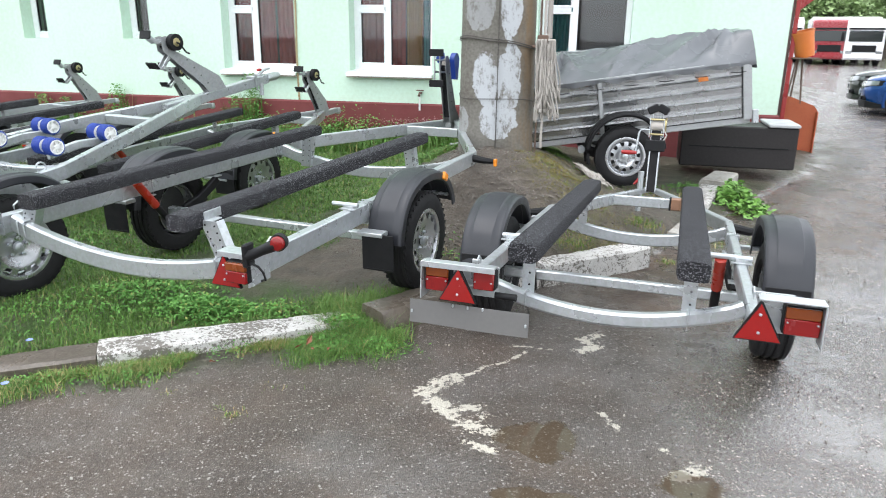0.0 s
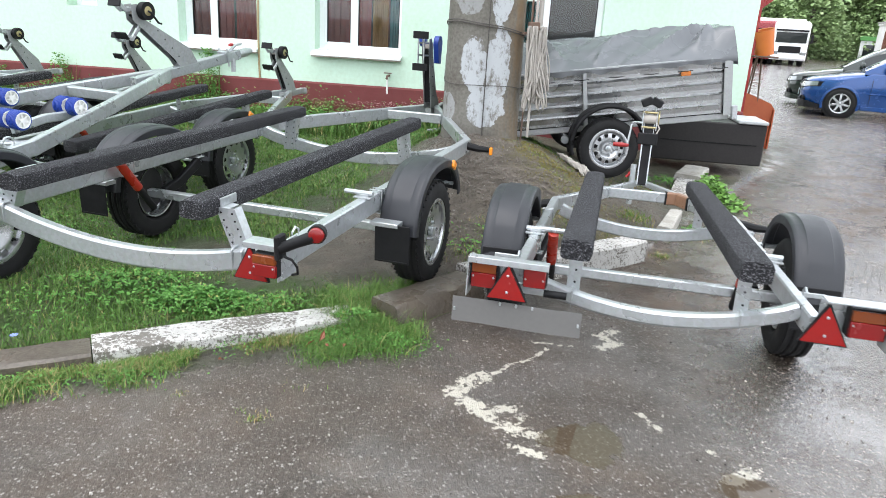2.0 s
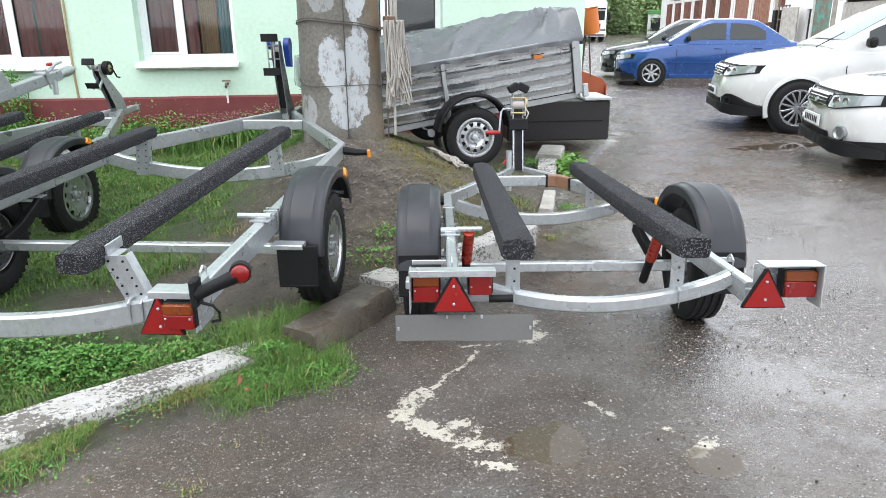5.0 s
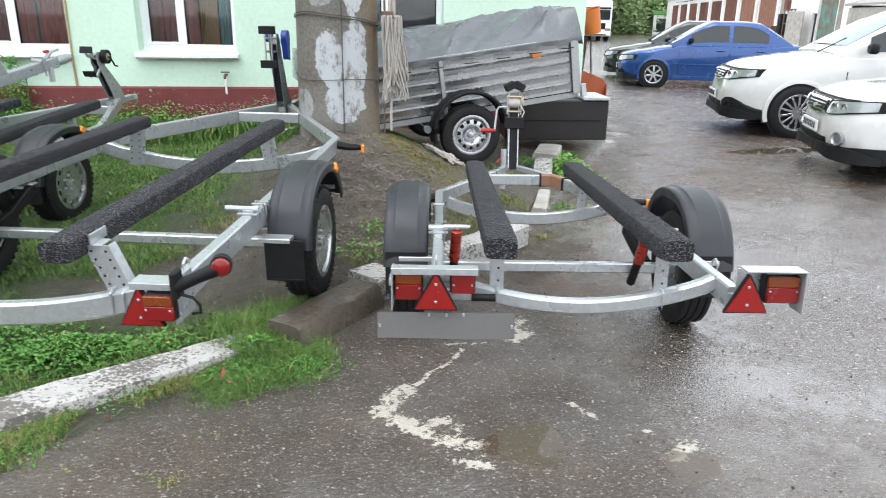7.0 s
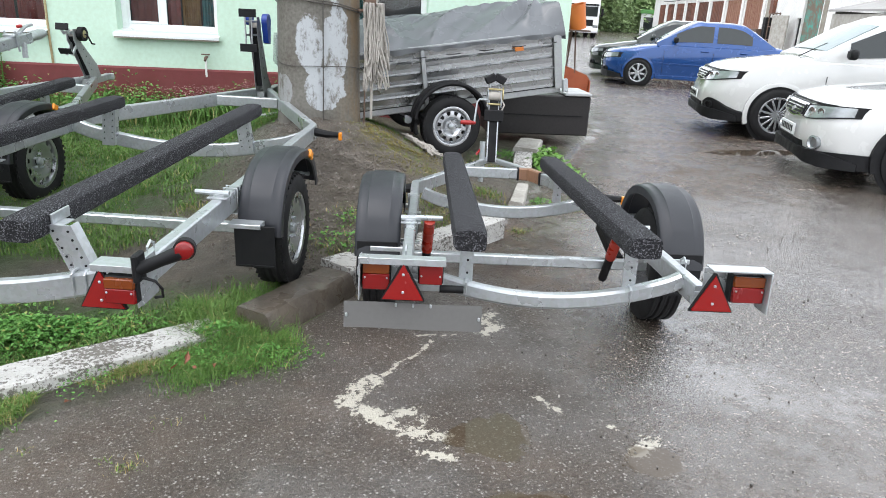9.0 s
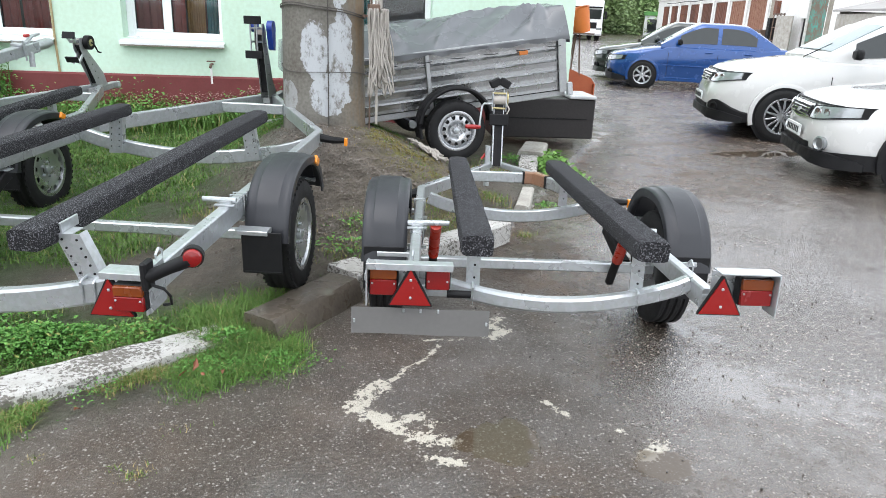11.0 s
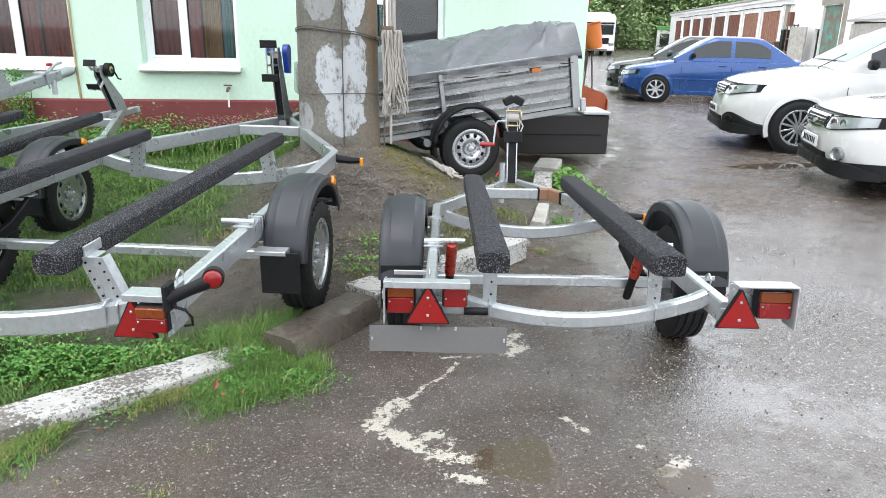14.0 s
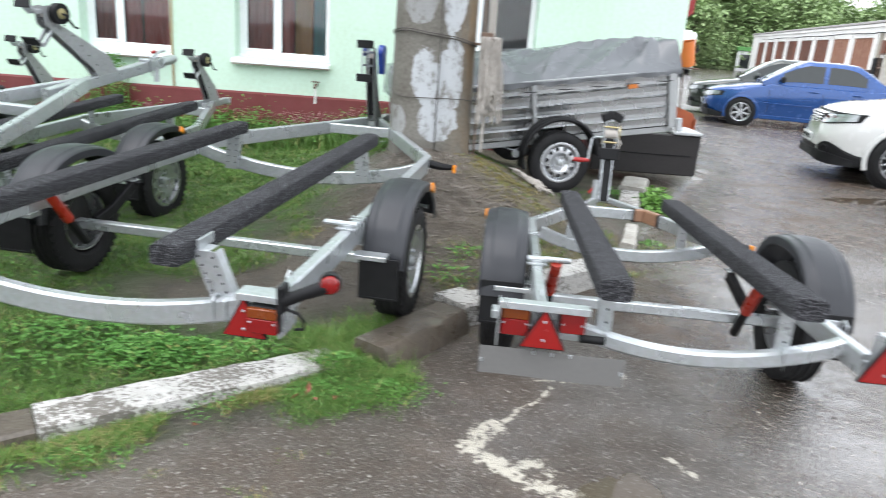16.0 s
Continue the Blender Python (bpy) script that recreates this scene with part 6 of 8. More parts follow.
    for k in range(6):
        bm = bm_new()
        u = 0.30 + 0.125 * k
        a = tilt @ Vector((x0 + (x1 - x0) * u, 0.045, zt - 0.07))
        tube(bm, [a, a + Vector((0.07, -0.012, 0.004)), a + Vector((0.13, 0.0, 0.014))], 0.004, 5)
        part("tie_cord", bm, DARK, tr, smooth=True)
    # running gear
    for y, o in ((-0.06, -1), (0.10 + wy + 0.16, 1)):
        wh = new("wheel_station")
        wh.parent = tr
        wh.matrix_basis = Matrix.Translation((0.02, y, 0)) @ rot("Z", 90)
        wheel(wh, (0, 0, 0.264), r=0.264, w=0.155, rim_r=0.168, out=-1 if o < 0 else 1, slots=11)
    bm = bm_new()
    for y in (-0.13, 0.01):
        tube(bm, [(0.02 - p[1], y, p[2]) for p in arc_pts(-18, 172, 0.335, 26, (0, 0, 0.30))], 0.018, 8)
    loops = []
    for p in arc_pts(-18, 172, 0.335, 26, (0, 0, 0.30)):
        loops.append([Vector((0.02 - p[1], yy, p[2] + dz)) for yy, dz in ((-0.14, 0.0), (0.02, 0.0), (0.02, -0.008), (-0.14, -0.008))])
    rings(bm, loops)
    part("mudguard", bm, DARK, tr, "black arched mudguard", smooth=True)
    bm = bm_new()
    sweep(bm, [(0.0, -0.05, 0.287), (0.0, wy + 0.25, 0.287)], 0.06, 0.06)
    part("axle", bm, RUST, tr)
    bm = bm_new()
    sweep(bm, [tilt @ Vector((x0 + 0.1, 0.10 + wy / 2, zb - 0.05)), tilt @ Vector((x0 - 0.30, 0.10 + wy / 2, zb - 0.05))], 0.08, 0.08)
    part("drawbar", bm, GALV_DULL, tr)
    bm = bm_new()
    lathe(bm, [(-0.02, 0.001), (-0.02, 0.034), (0.02, 0.034), (0.02, 0.001)], 14)
    part("side_lamp", bm, LAMP_CLEAR, tr, m=Matrix.Translation((-0.36, -0.03, 0.31)) @ rot("Z", 90), smooth=True)
    return tr


cargo_trailer()

# ---- black bin, orange sheet and bucket at the building's corner ----
bin_ = root("metal_bin", Matrix.Translation((2.92, 8.1, 0.19)) @ rot("Z", -12), "low black sheet-metal bin with a grey lid", "bin")
bm = bm_new()
box(bm, (0, 0, 0.22), (1.16, 0.55, 0.44), 0.012)
part("body", bm, BLACK_BOX, bin_)
bm = bm_new()
box(bm, (0.43, 0, 0.46), (0.31, 0.60, 0.035), 0.008)
part("lid", bm, BOX_TOP, bin_, "dented pale grey lid")
bm = bm_new()
box(bm, (0.0, -0.281, 0.22), (1.0, 0.008, 0.012), 0.002)
part("seam_rib", bm, DARK, bin_)

sheet = root("steel_sheet", Matrix.Translation((4.42, 10.1, 0.04)) @ rot("Z", -14), "bent orange-red steel sheet leaning behind the bin", "metal sheet")
bm = bm_new()
prism(bm, [(-0.36, 0), (0.24, 0), (0.26, 0.55), (0.20, 0.63), (-0.1, 0.74), (-0.36, 0.80)], 0.02, Matrix.Identity(4))
box(bm, (0.245, -0.03, 0.28), (0.02, 0.07, 0.55), 0.004)
part("plate", bm, ORANGE, sheet)

bucket = root("orange_bucket", Matrix.Translation((4.36, 9.98, 1.31)) @ rot("Y", -16), "faded orange bucket hung on an iron stand", "bucket")
bm = bm_new()
n = 24
rings(bm, [[Vector((r * math.cos(a), r * math.sin(a), z)) for a in (2 * math.pi * k / n for k in range(n))] for r, z in ((0.115, 0), (0.148, 0.32), (0.155, 0.325), (0.155, 0.335), (0.14, 0.33), (0.11, 0.012))])
part("shell", bm, material("bright_orange", (0.62, 0.17, 0.03), 0.45, tint=(0.5, 0.12, 0.03)), bucket, smooth=True)
bm = bm_new()
tube(bm, [(0.15 * math.cos(a), 0, 0.31 - 0.06 * math.sin(a)) for a in np.linspace(0, math.pi, 14)], 0.005, 6)
part("bail", bm, RUST, bucket, smooth=True)
stand = root("iron_stand", Matrix.Translation((4.33, 10.05, 0.0)), "thin rusty iron stand beside the corner", "stand")
for dx, dy in ((-0.12, 0.0), (0.12, 0.05), (0, 0.14)):
    bm = bm_new()
    tube(bm, [(dx * 1.6, dy * 1.6, 0.02), (dx * 0.3, dy * 0.3, 1.3)], 0.012, 8)
    part("leg", bm, RUST, stand, smooth=True)
bm = bm_new()
box(bm, (0.0, -0.04, 1.29), (0.34, 0.3, 0.02), 0.004)
part("shelf", bm, RUST, stand)
flag = root("red_sign", Matrix.Translation((4.29, 10.17, 2.32)) @ rot("Z", -10), "small red and white metal sign on the corner", "sign")
bm = bm_new()
prism(bm, [(0, -0.42), (0.14, -0.3), (0.16, 0.4), (0, 0.45)], 0.015, Matrix.Identity(4))
part("plate", bm, RED_PAINT, flag)
bm = bm_new()
box(bm, (0.07, -0.012, 0.05), (0.05, 0.006, 0.3), 0.002)
part("stripe", bm, PVC, flag)


# ---- parked cars ----
def car(m, paint, label, name="car", length=4.25, front=0.82, wb=2.63, width=1.72, height_=1.5, r=0.30, spokes=0, hood=0.86, belt=0.93, dark_low=False, wagon=False, clear=0.18, glass=None, grille="slats", w2=False):
    """A parked car. x forward from the front axle, y to its left, origin on the ground."""
    c = root(name, m, label, "car", "parked cars")
    rear = -(length - front)
    hw = width / 2
    cow = -0.42            # windscreen base
    # stations: x, half width, hood or boot top height, lower edge
    st = [(front, 0.30, hood - 0.20, 0.34), (front - 0.02, 0.48, hood - 0.15, clear + 0.10), (front - 0.07, 0.62, hood - 0.11, clear + 0.03), (front - 0.15, 0.72, hood - 0.085, clear), (front - 0.27, hw - 0.09, hood - 0.06, clear), (front - 0.42, hw - 0.04, hood - 0.035, clear), (front - 0.65, hw - 0.01, hood - 0.01, clear), (0.0, hw, hood + 0.03, clear), (cow + 0.02, hw, hood + 0.085, clear)]
    top = belt + 0.06
    st += [(x, hw, top, clear) for x in np.linspace(cow - 0.1, rear + 0.75, 9)]
    st += [(rear + 0.55, hw - 0.005, top + (0.03 if not wagon else 0.0), clear), (rear + 0.25, hw - 0.03, top + 0.02, clear), (rear + 0.07, hw - 0.10, top - 0.02, clear + 0.04), (rear, hw - 0.22, top - 0.12, clear + 0.12)]
    bm = bm_new()
    loops = []
    for x, w, zt, zb in st:
        hgt = zt - zb
        half = [(0.0, zb), (w * 0.86, zb), (w * 0.965, zb + 0.05), (w * 0.99, zb + hgt * 0.35), (w, zb + hgt * 0.55), (w * 0.985, zb + hgt * 0.78), (w * 0.955, zt - 0.05), (w * 0.90, zt - 0.012), (w * 0.6, zt + 0.012), (0.0, zt + 0.022)]
        nose, tail = max(0.0, 1 - (front - x) / 0.55), max(0.0, 1 - (x - rear) / 0.5)

        def slope(z):
            q = ((z - 0.5) / 0.45) ** 2 if z > 0.5 else 0.5 * ((z - 0.5) / 0.35) ** 2
            return x - 0.20 * q * nose + 0.14 * q * tail
        loops.append([Vector((slope(z), y, z)) for y, z in half] + [Vector((slope(z), -y, z)) for y, z in reversed(half[1:-1])])
    rings(bm, loops)
    part("body", bm, paint, c, "", smooth=True)
    # greenhouse
    zr = height_
    if wagon:
        gh = [(cow + 0.06, 0.93, 0.02), (cow - 0.82, 0.80, zr - top - 0.05), (cow - 1.2, 0.78, zr - top), (rear + 1.0, 0.77, zr - top - 0.02), (rear + 0.38, 0.75, zr - top - 0.10), (rear + 0.08, 0.86, 0.02)]
    else:
        gh = [(cow + 0.06, 0.93, 0.02), (cow - 0.72, 0.79, zr - top - 0.04), (cow - 1.05, 0.77, zr - top), (cow - 1.75, 0.76, zr - top - 0.015), (rear + 0.98, 0.79, zr - top - 0.12), (rear + 0.46, 0.90, 0.03)]
    raw = [gh[0]] + gh + [gh[-1]]
    fine_gh = []
    for i in range(1, len(raw) - 2):
        for q in range(5):
            t = q / 5
            fine_gh.append(tuple(0.5 * (2 * b1 + (c1 - a1) * t + (2 * a1 - 5 * b1 + 4 * c1 - d1) * t * t + (3 * b1 - a1 - 3 * c1 + d1) * t ** 3) for a1, b1, c1, d1 in zip(raw[i - 1], raw[i], raw[i + 1], raw[i + 2])))
    fine_gh.append(gh[-1])
    screens = (gh[0], gh[1], gh[-1], gh[-2])
    gh = fine_gh
    bm = bm_new()
    loops = []
    for x, k, dz in gh:
        w = hw * k
        half = [(0.0, top - 0.06), (hw * 0.93, top - 0.06), (hw * 0.93 + (w - hw * 0.93) * 0.15, top + dz * 0.12), (w, top + dz * 0.88), (w - 0.05, top + dz * 0.97), (w * 0.55, top + dz + 0.012), (0.0, top + dz + 0.02)]
        loops.append([Vector((x, y, z)) for y, z in half] + [Vector((x, -y, z)) for y, z in reversed(half[1:-1])])
    rings(bm, loops)
    part("roof", bm, paint, c, "", smooth=True)

    def gh_at(x):
        for a, b in zip(gh, gh[1:]):
            if b[0] <= x <= a[0]:
                t = (a[0] - x) / (a[0] - b[0])
                return a[1] + (b[1] - a[1]) * t, a[2] + (b[2] - a[2]) * t
        return gh[-1][1:]

    def side_y(x, z, s):
        k, dz = gh_at(x)
        w = hw * k
        t = max(0.0, min(1.0, (z - top - dz * 0.12) / max(0.05, dz * 0.76)))
        a = hw * 0.93 + (w - hw * 0.93) * 0.15
        return s * (a + (w - a) * t)

    panes = [(cow - 0.36, cow - 1.18), (cow - 1.27, cow - 2.04)] if not wagon else [(cow - 0.36, cow - 1.24), (cow - 1.33, cow - 2.14), (cow - 2.24, rear + 0.42)]
    for s in (-1, 1):
        for xa, xb in panes:
            bm = bm_new()
            n = 8
            lo, hi = [], []
            for i in range(n + 1):
                x = xa + (xb - xa) * i / n
                k, dz = gh_at(x)
                z1 = top + dz * (0.82 - (0.22 * (i / n) ** 3 if xb == panes[-1][1] and not wagon else 0.0))
                z0 = max(top + 0.03, top + dz * 0.13)
                if z1 < z0 + 0.01:
                    z1 = z0 + 0.01
                lo.append(Vector((x, side_y(x, z0, s) + s * 0.010, z0)))
                hi.append(Vector((x, side_y(x, z1, s) + s * 0.010, z1)))
            rings(bm, [lo + [p - Vector((0, s * 0.02, 0)) for p in reversed(lo)], hi + [p - Vector((0, s * 0.02, 0)) for p in reversed(hi)]])
            part("side_window", bm, CAR_GLASS, c, "dark side window")
        # door handle, seams, mirror
        for x in ((cow - 1.02, cow - 1.88) if not wagon else (cow - 1.1, cow - 2.0)):
            bm = bm_new()
            box(bm, (x, s * (hw + 0.006), top - 0.13), (0.17, 0.03, 0.028), 0.008)
            part("door_handle", bm, paint, c)
        for x in (cow - 0.12, cow - 1.22, cow - 2.12):
            bm = bm_new()
            box(bm, (x, s * (hw * 0.992), clear + 0.40), (0.007, 0.02, 0.50), 0)
            part("door_gap", bm, DARK, c, "dark door gap")
        bm = bm_new()
        box(bm, (cow - 0.34, s * (hw + 0.09), top + 0.09), (0.10, 0.19, 0.13), 0.03)
        part("mirror", bm, DARK if paint is not GREEN_PAINT else paint, c, "black door mirror", smooth=True)
        bm = bm_new()
        box(bm, (-wb / 2, s * (hw * 0.97), clear + 0.05), (wb - 2 * r - 0.2, 0.04, 0.09), 0.01)
        part("sill", bm, DARK if dark_low else paint, c)
        if not dark_low:
            bm = bm_new()
            box(bm, ((cow - 0.9), s * (hw * 1.0 + 0.003), clear + 0.36), (1.75, 0.016, 0.03), 0.004)
            part("rub_strip", bm, paint, c)
        for xw in (0.0, -wb):
            bm = bm_new()
            rings(bm, [[Vector((xw + rr * math.cos(a), s * yy, r + rr * math.sin(a))) for a in np.linspace(-0.35, math.pi + 0.35, 22)] + [Vector((xw + (rr - 0.04) * math.cos(a), s * yy, r + (rr - 0.04) * math.sin(a))) for a in np.linspace(math.pi + 0.35, -0.35, 22)] for rr, yy in ((r + 0.09, hw - 0.05), (r + 0.09, hw + 0.014), (r + 0.075, hw + 0.018))])
            part("arch_lip", bm, DARK if dark_low and w2 else paint, c, smooth=True)
            # flat black disc on the flank paints the shade inside the wheel arch
            bm = bm_new()
            lathe(bm, [(-0.012, 0.001), (-0.012, r + 0.055), (0.012, r + 0.055), (0.012, 0.001)], 28)
            part("wheel_well_shade", bm, DARK, c, "black disc painted as the shade in the wheel well", m=Matrix.Translation((xw, s * (hw + 0.002), r)) @ rot("Z", 90))
            wc = new("wheel_station")
            wc.parent = c
            wc.matrix_basis = Matrix.Translation((xw, s * (hw - 0.035), 0)) @ rot("Z", 90)
            wheel(wc, (0, 0, r), r=r, w=0.20, rim_r=r * 0.68, out=s, spokes=spokes or 7, tread=False)
    # windscreen and rear screen
    for a, b, name_ in ((screens[0], screens[1], "windscreen"), (screens[2], screens[3], "rear_screen")):
        bm = bm_new()
        n = 10
        o = 0.012 if name_ == "windscreen" else -0.012
        loops = []
        for fx, fk, fd in (gh[0:6] if name_ == "windscreen" else gh[:-7:-1])[1:5]:
            x, z, w = fx, top + fd, hw * fk * 0.90
            loops.append([Vector((x + o - 0.03 * (abs(y) / w) ** 2 * (1 if o > 0 else -1), y, z + 0.032 - 0.018 * (abs(y) / w) ** 2)) for y in np.linspace(-w, w, n)])
        loops = [lp + [p - Vector((0.01 * (1 if o > 0 else -1), 0, 0.008)) for p in reversed(lp)] for lp in loops]
        rings(bm, loops)
        part(name_, bm, glass or SCREEN_GLASS, c, "car screen with a pale reflection put into its colour", smooth=True)
    bm = bm_new()
    tube(bm, [(cow + 0.12, 0.30, top + 0.015), (cow - 0.14, 0.34, top + 0.17), (cow - 0.2, 0.36, top + 0.21)], 0.008, 6)
    part("wiper", bm, DARK, c)
    # front
    xg = front

    def nose_x(y, z):
        x = xg - float(np.interp(abs(y), (0.3, 0.48, 0.62, 0.72, hw - 0.09, hw - 0.04, hw), (0, 0.02, 0.07, 0.15, 0.27, 0.42, 0.6)))
        q = ((z - 0.5) / 0.45) ** 2 if z > 0.5 else 0.5 * ((z - 0.5) / 0.35) ** 2
        return x - 0.20 * q * max(0.0, 1 - (xg - x) / 0.55)

    def panel(name_, y0, y1, low_, high_, mat, proud, parent, label_="", n=8):
        """A curved piece that lies on the nose between two heights, each a function of 0 to 1 along it."""
        q = bm_new()
        strips = []
        for t in np.linspace(0, 1, n):
            y = y0 + (y1 - y0) * t
            lo_, hi_ = low_(t), high_(t)
            face = [Vector((nose_x(y, lo_ + (hi_ - lo_) * k / 4) + proud, y + (0.5 * proud if y > 0 else -0.5 * proud) * min(1.0, abs(y)), lo_ + (hi_ - lo_) * k / 4)) for k in range(5)]
            strips.append(face + [Vector((face[-1].x - 0.10, y, hi_)), Vector((face[0].x - 0.10, y, lo_))])
        rings(q, strips)
        return part(name_, q, mat, parent, label_, smooth=True)

    gz = hood - 0.235
    surround = panel("grille_surround", -0.33, 0.33, lambda t: gz - 0.085 + 0.03 * abs(2 * t - 1), lambda t: gz + 0.078, CHROME if grille == "slats" and dark_low else DARK, 0.022, c, "bright grille surround")
    gr = panel("grille", -0.305, 0.305, lambda t: gz - 0.068 + 0.03 * abs(2 * t - 1), lambda t: gz + 0.060, DARK, 0.030, c, "dark radiator grille")
    for k in range(4 if dark_low else 2):
        z = gz - 0.042 + 0.032 * k
        panel("grille_bar", -0.29, 0.29, lambda t: z, lambda t: z + 0.011, CHROME if dark_low else DARK, 0.036, gr, "bright grille bar")
    panel("badge", -0.055, 0.055, lambda t: gz - 0.012 - 0.022 * math.sin(math.pi * t), lambda t: gz - 0.008 + 0.022 * math.sin(math.pi * t), GALV_DULL, 0.043, gr, "small oval badge")
    panel("air_intake", -0.42, 0.42, lambda t: clear + 0.10, lambda t: clear + 0.185, DARK, 0.012, c, "dark lower air intake")
    panel("bonnet_gap", -hw + 0.20, hw - 0.20, lambda t: gz + 0.098, lambda t: gz + 0.104, DARK, 0.012, c, "dark bonnet gap", n=14)
    for s in (-1, 1):
        y0, y1 = s * 0.355, s * (hw - 0.075)

        def lamp_low(t):
            return gz - 0.062 + 0.075 * t ** 1.6 + 0.012 * (1 - t) ** 4

        def lamp_high(t):
            return gz + 0.058 + 0.040 * t ** 0.8

        panel("headlamp_housing", y0 - s * 0.012, y1 + s * 0.012, lambda t: lamp_low(t) - 0.010, lambda t: lamp_high(t) + 0.010, DARK, 0.010, c, "dark headlamp edge", n=10)
        hl = panel("headlamp", y0, y1, lamp_low, lamp_high, LAMP_CLEAR, 0.016, c, "clear headlamp", n=10)
        for ty, rr in ((0.28, 0.044), (0.56, 0.036)):
            yy = y0 + (y1 - y0) * ty
            zz = (lamp_low(ty) + lamp_high(ty)) / 2
            bm = bm_new()
            lathe(bm, [(0.0, 0.001), (0.0, rr), (0.012, rr), (0.012, rr - 0.006), (0.004, rr * 0.5), (0.003, 0.001)], 18)
            part("lamp_reflector", bm, CHROME, hl, "bright round reflector", smooth=True, m=Matrix.Translation((nose_x(yy, zz) + 0.010, yy, zz)) @ rot("Z", s * (18 + 20 * ty)))
        if dark_low:
            panel("bumper_corner", s * 0.50, s * (hw - 0.03), lambda t: clear - 0.01, lambda t: clear + (0.20 + 0.07 * math.sin(math.pi * min(1.0, t * 1.1)) - 0.10 * t ** 3 if not w2 else 0.11 + 0.03 * t), DARK, 0.012, c, "black bumper corner", n=10)
        bm = bm_new()
        lathe(bm, [(-0.03, 0.001), (-0.03, 0.068), (0.02, 0.072), (0.026, 0.058), (0.005, 0.045), (0.0, 0.001)], 18)
        yf, zf = s * (hw - 0.25), clear + (0.155 if not w2 else 0.20)
        part("fog_lamp", bm, DARK if not w2 else LAMP_CLEAR, c, "round fog lamp", smooth=True, m=Matrix.Translation((nose_x(yf, zf) + 0.012, yf, zf)) @ rot("Z", s * 28))
        bm = bm_new()
        box(bm, (rear + 0.06, s * (hw - 0.16), top - 0.14), (0.12, 0.2, 0.2), 0.02)
        part("tail_lamp", bm, RED_LENS, c, "red tail lamp")
    bm = bm_new()
    low = [(front + 0.012, 0.36, clear + 0.03, clear + 0.13), (front - 0.02, 0.60, clear, clear + 0.13), (front - 0.13, 0.76, clear - 0.02, clear + 0.12), (front - 0.36, hw - 0.03, clear - 0.02, clear + 0.07), (front - 0.44, hw - 0.02, clear - 0.02, clear + 0.05)]
    loops = [[Vector((x + 0.01, w, a)), Vector((x + 0.01, w, b)), Vector((x - 0.03, w - 0.05, b)), Vector((x - 0.03, w - 0.05, a))] for x, w, a, b in low]
    loops = [[Vector((p.x, -p.y, p.z)) for p in lp] for lp in reversed(loops)] + loops
    rings(bm, loops)
    part("lower_bumper", bm, DARK if (dark_low or paint is BLUE_PAINT) else paint, c, "black lower bumper", smooth=True)
    bm = bm_new()
    box(bm, (front + 0.028, 0, clear + 0.27), (0.015, 0.53, 0.115), 0.004)
    npl = part("number_plate", bm, PVC, c, "white plate with dark bars")
    for k in range(7):
        bm = bm_new()
        box(bm, (front + 0.0375, -0.21 + 0.066 * k, clear + 0.27), (0.004, 0.036, 0.062), 0.001)
        part("plate_bar", bm, DARK, npl)
    return c


def car_pose(x, y, deg):
    return Matrix.Translation((x, y, 0.0)) @ rot("Z", deg)


car(car_pose(9.37, 16.3, 151), BLUE_PAINT, "blue saloon car parked on the wet yard", length=4.25)
car(car_pose(10.2, 18.5, 151), GREEN_PAINT, "dark green saloon car parked beside the blue one", length=4.2)
car(car_pose(7.06, 9.2, 153), WHITE_PAINT, "white sport utility car with black lower bumper", length=4.56, front=0.93, wb=2.62, width=1.79, height_=1.68, r=0.345, hood=1.02, belt=1.04, dark_low=True, wagon=True, clear=0.24, spokes=14)
car(car_pose(6.15, 6.25, 151), WHITE_PAINT, "white estate car with black lower trim and clear fog lamps", length=4.73, front=0.95, wb=2.67, width=1.77, height_=1.55, r=0.33, hood=0.92, belt=0.96, dark_low=True, wagon=True, clear=0.21, spokes=10, w2=True)


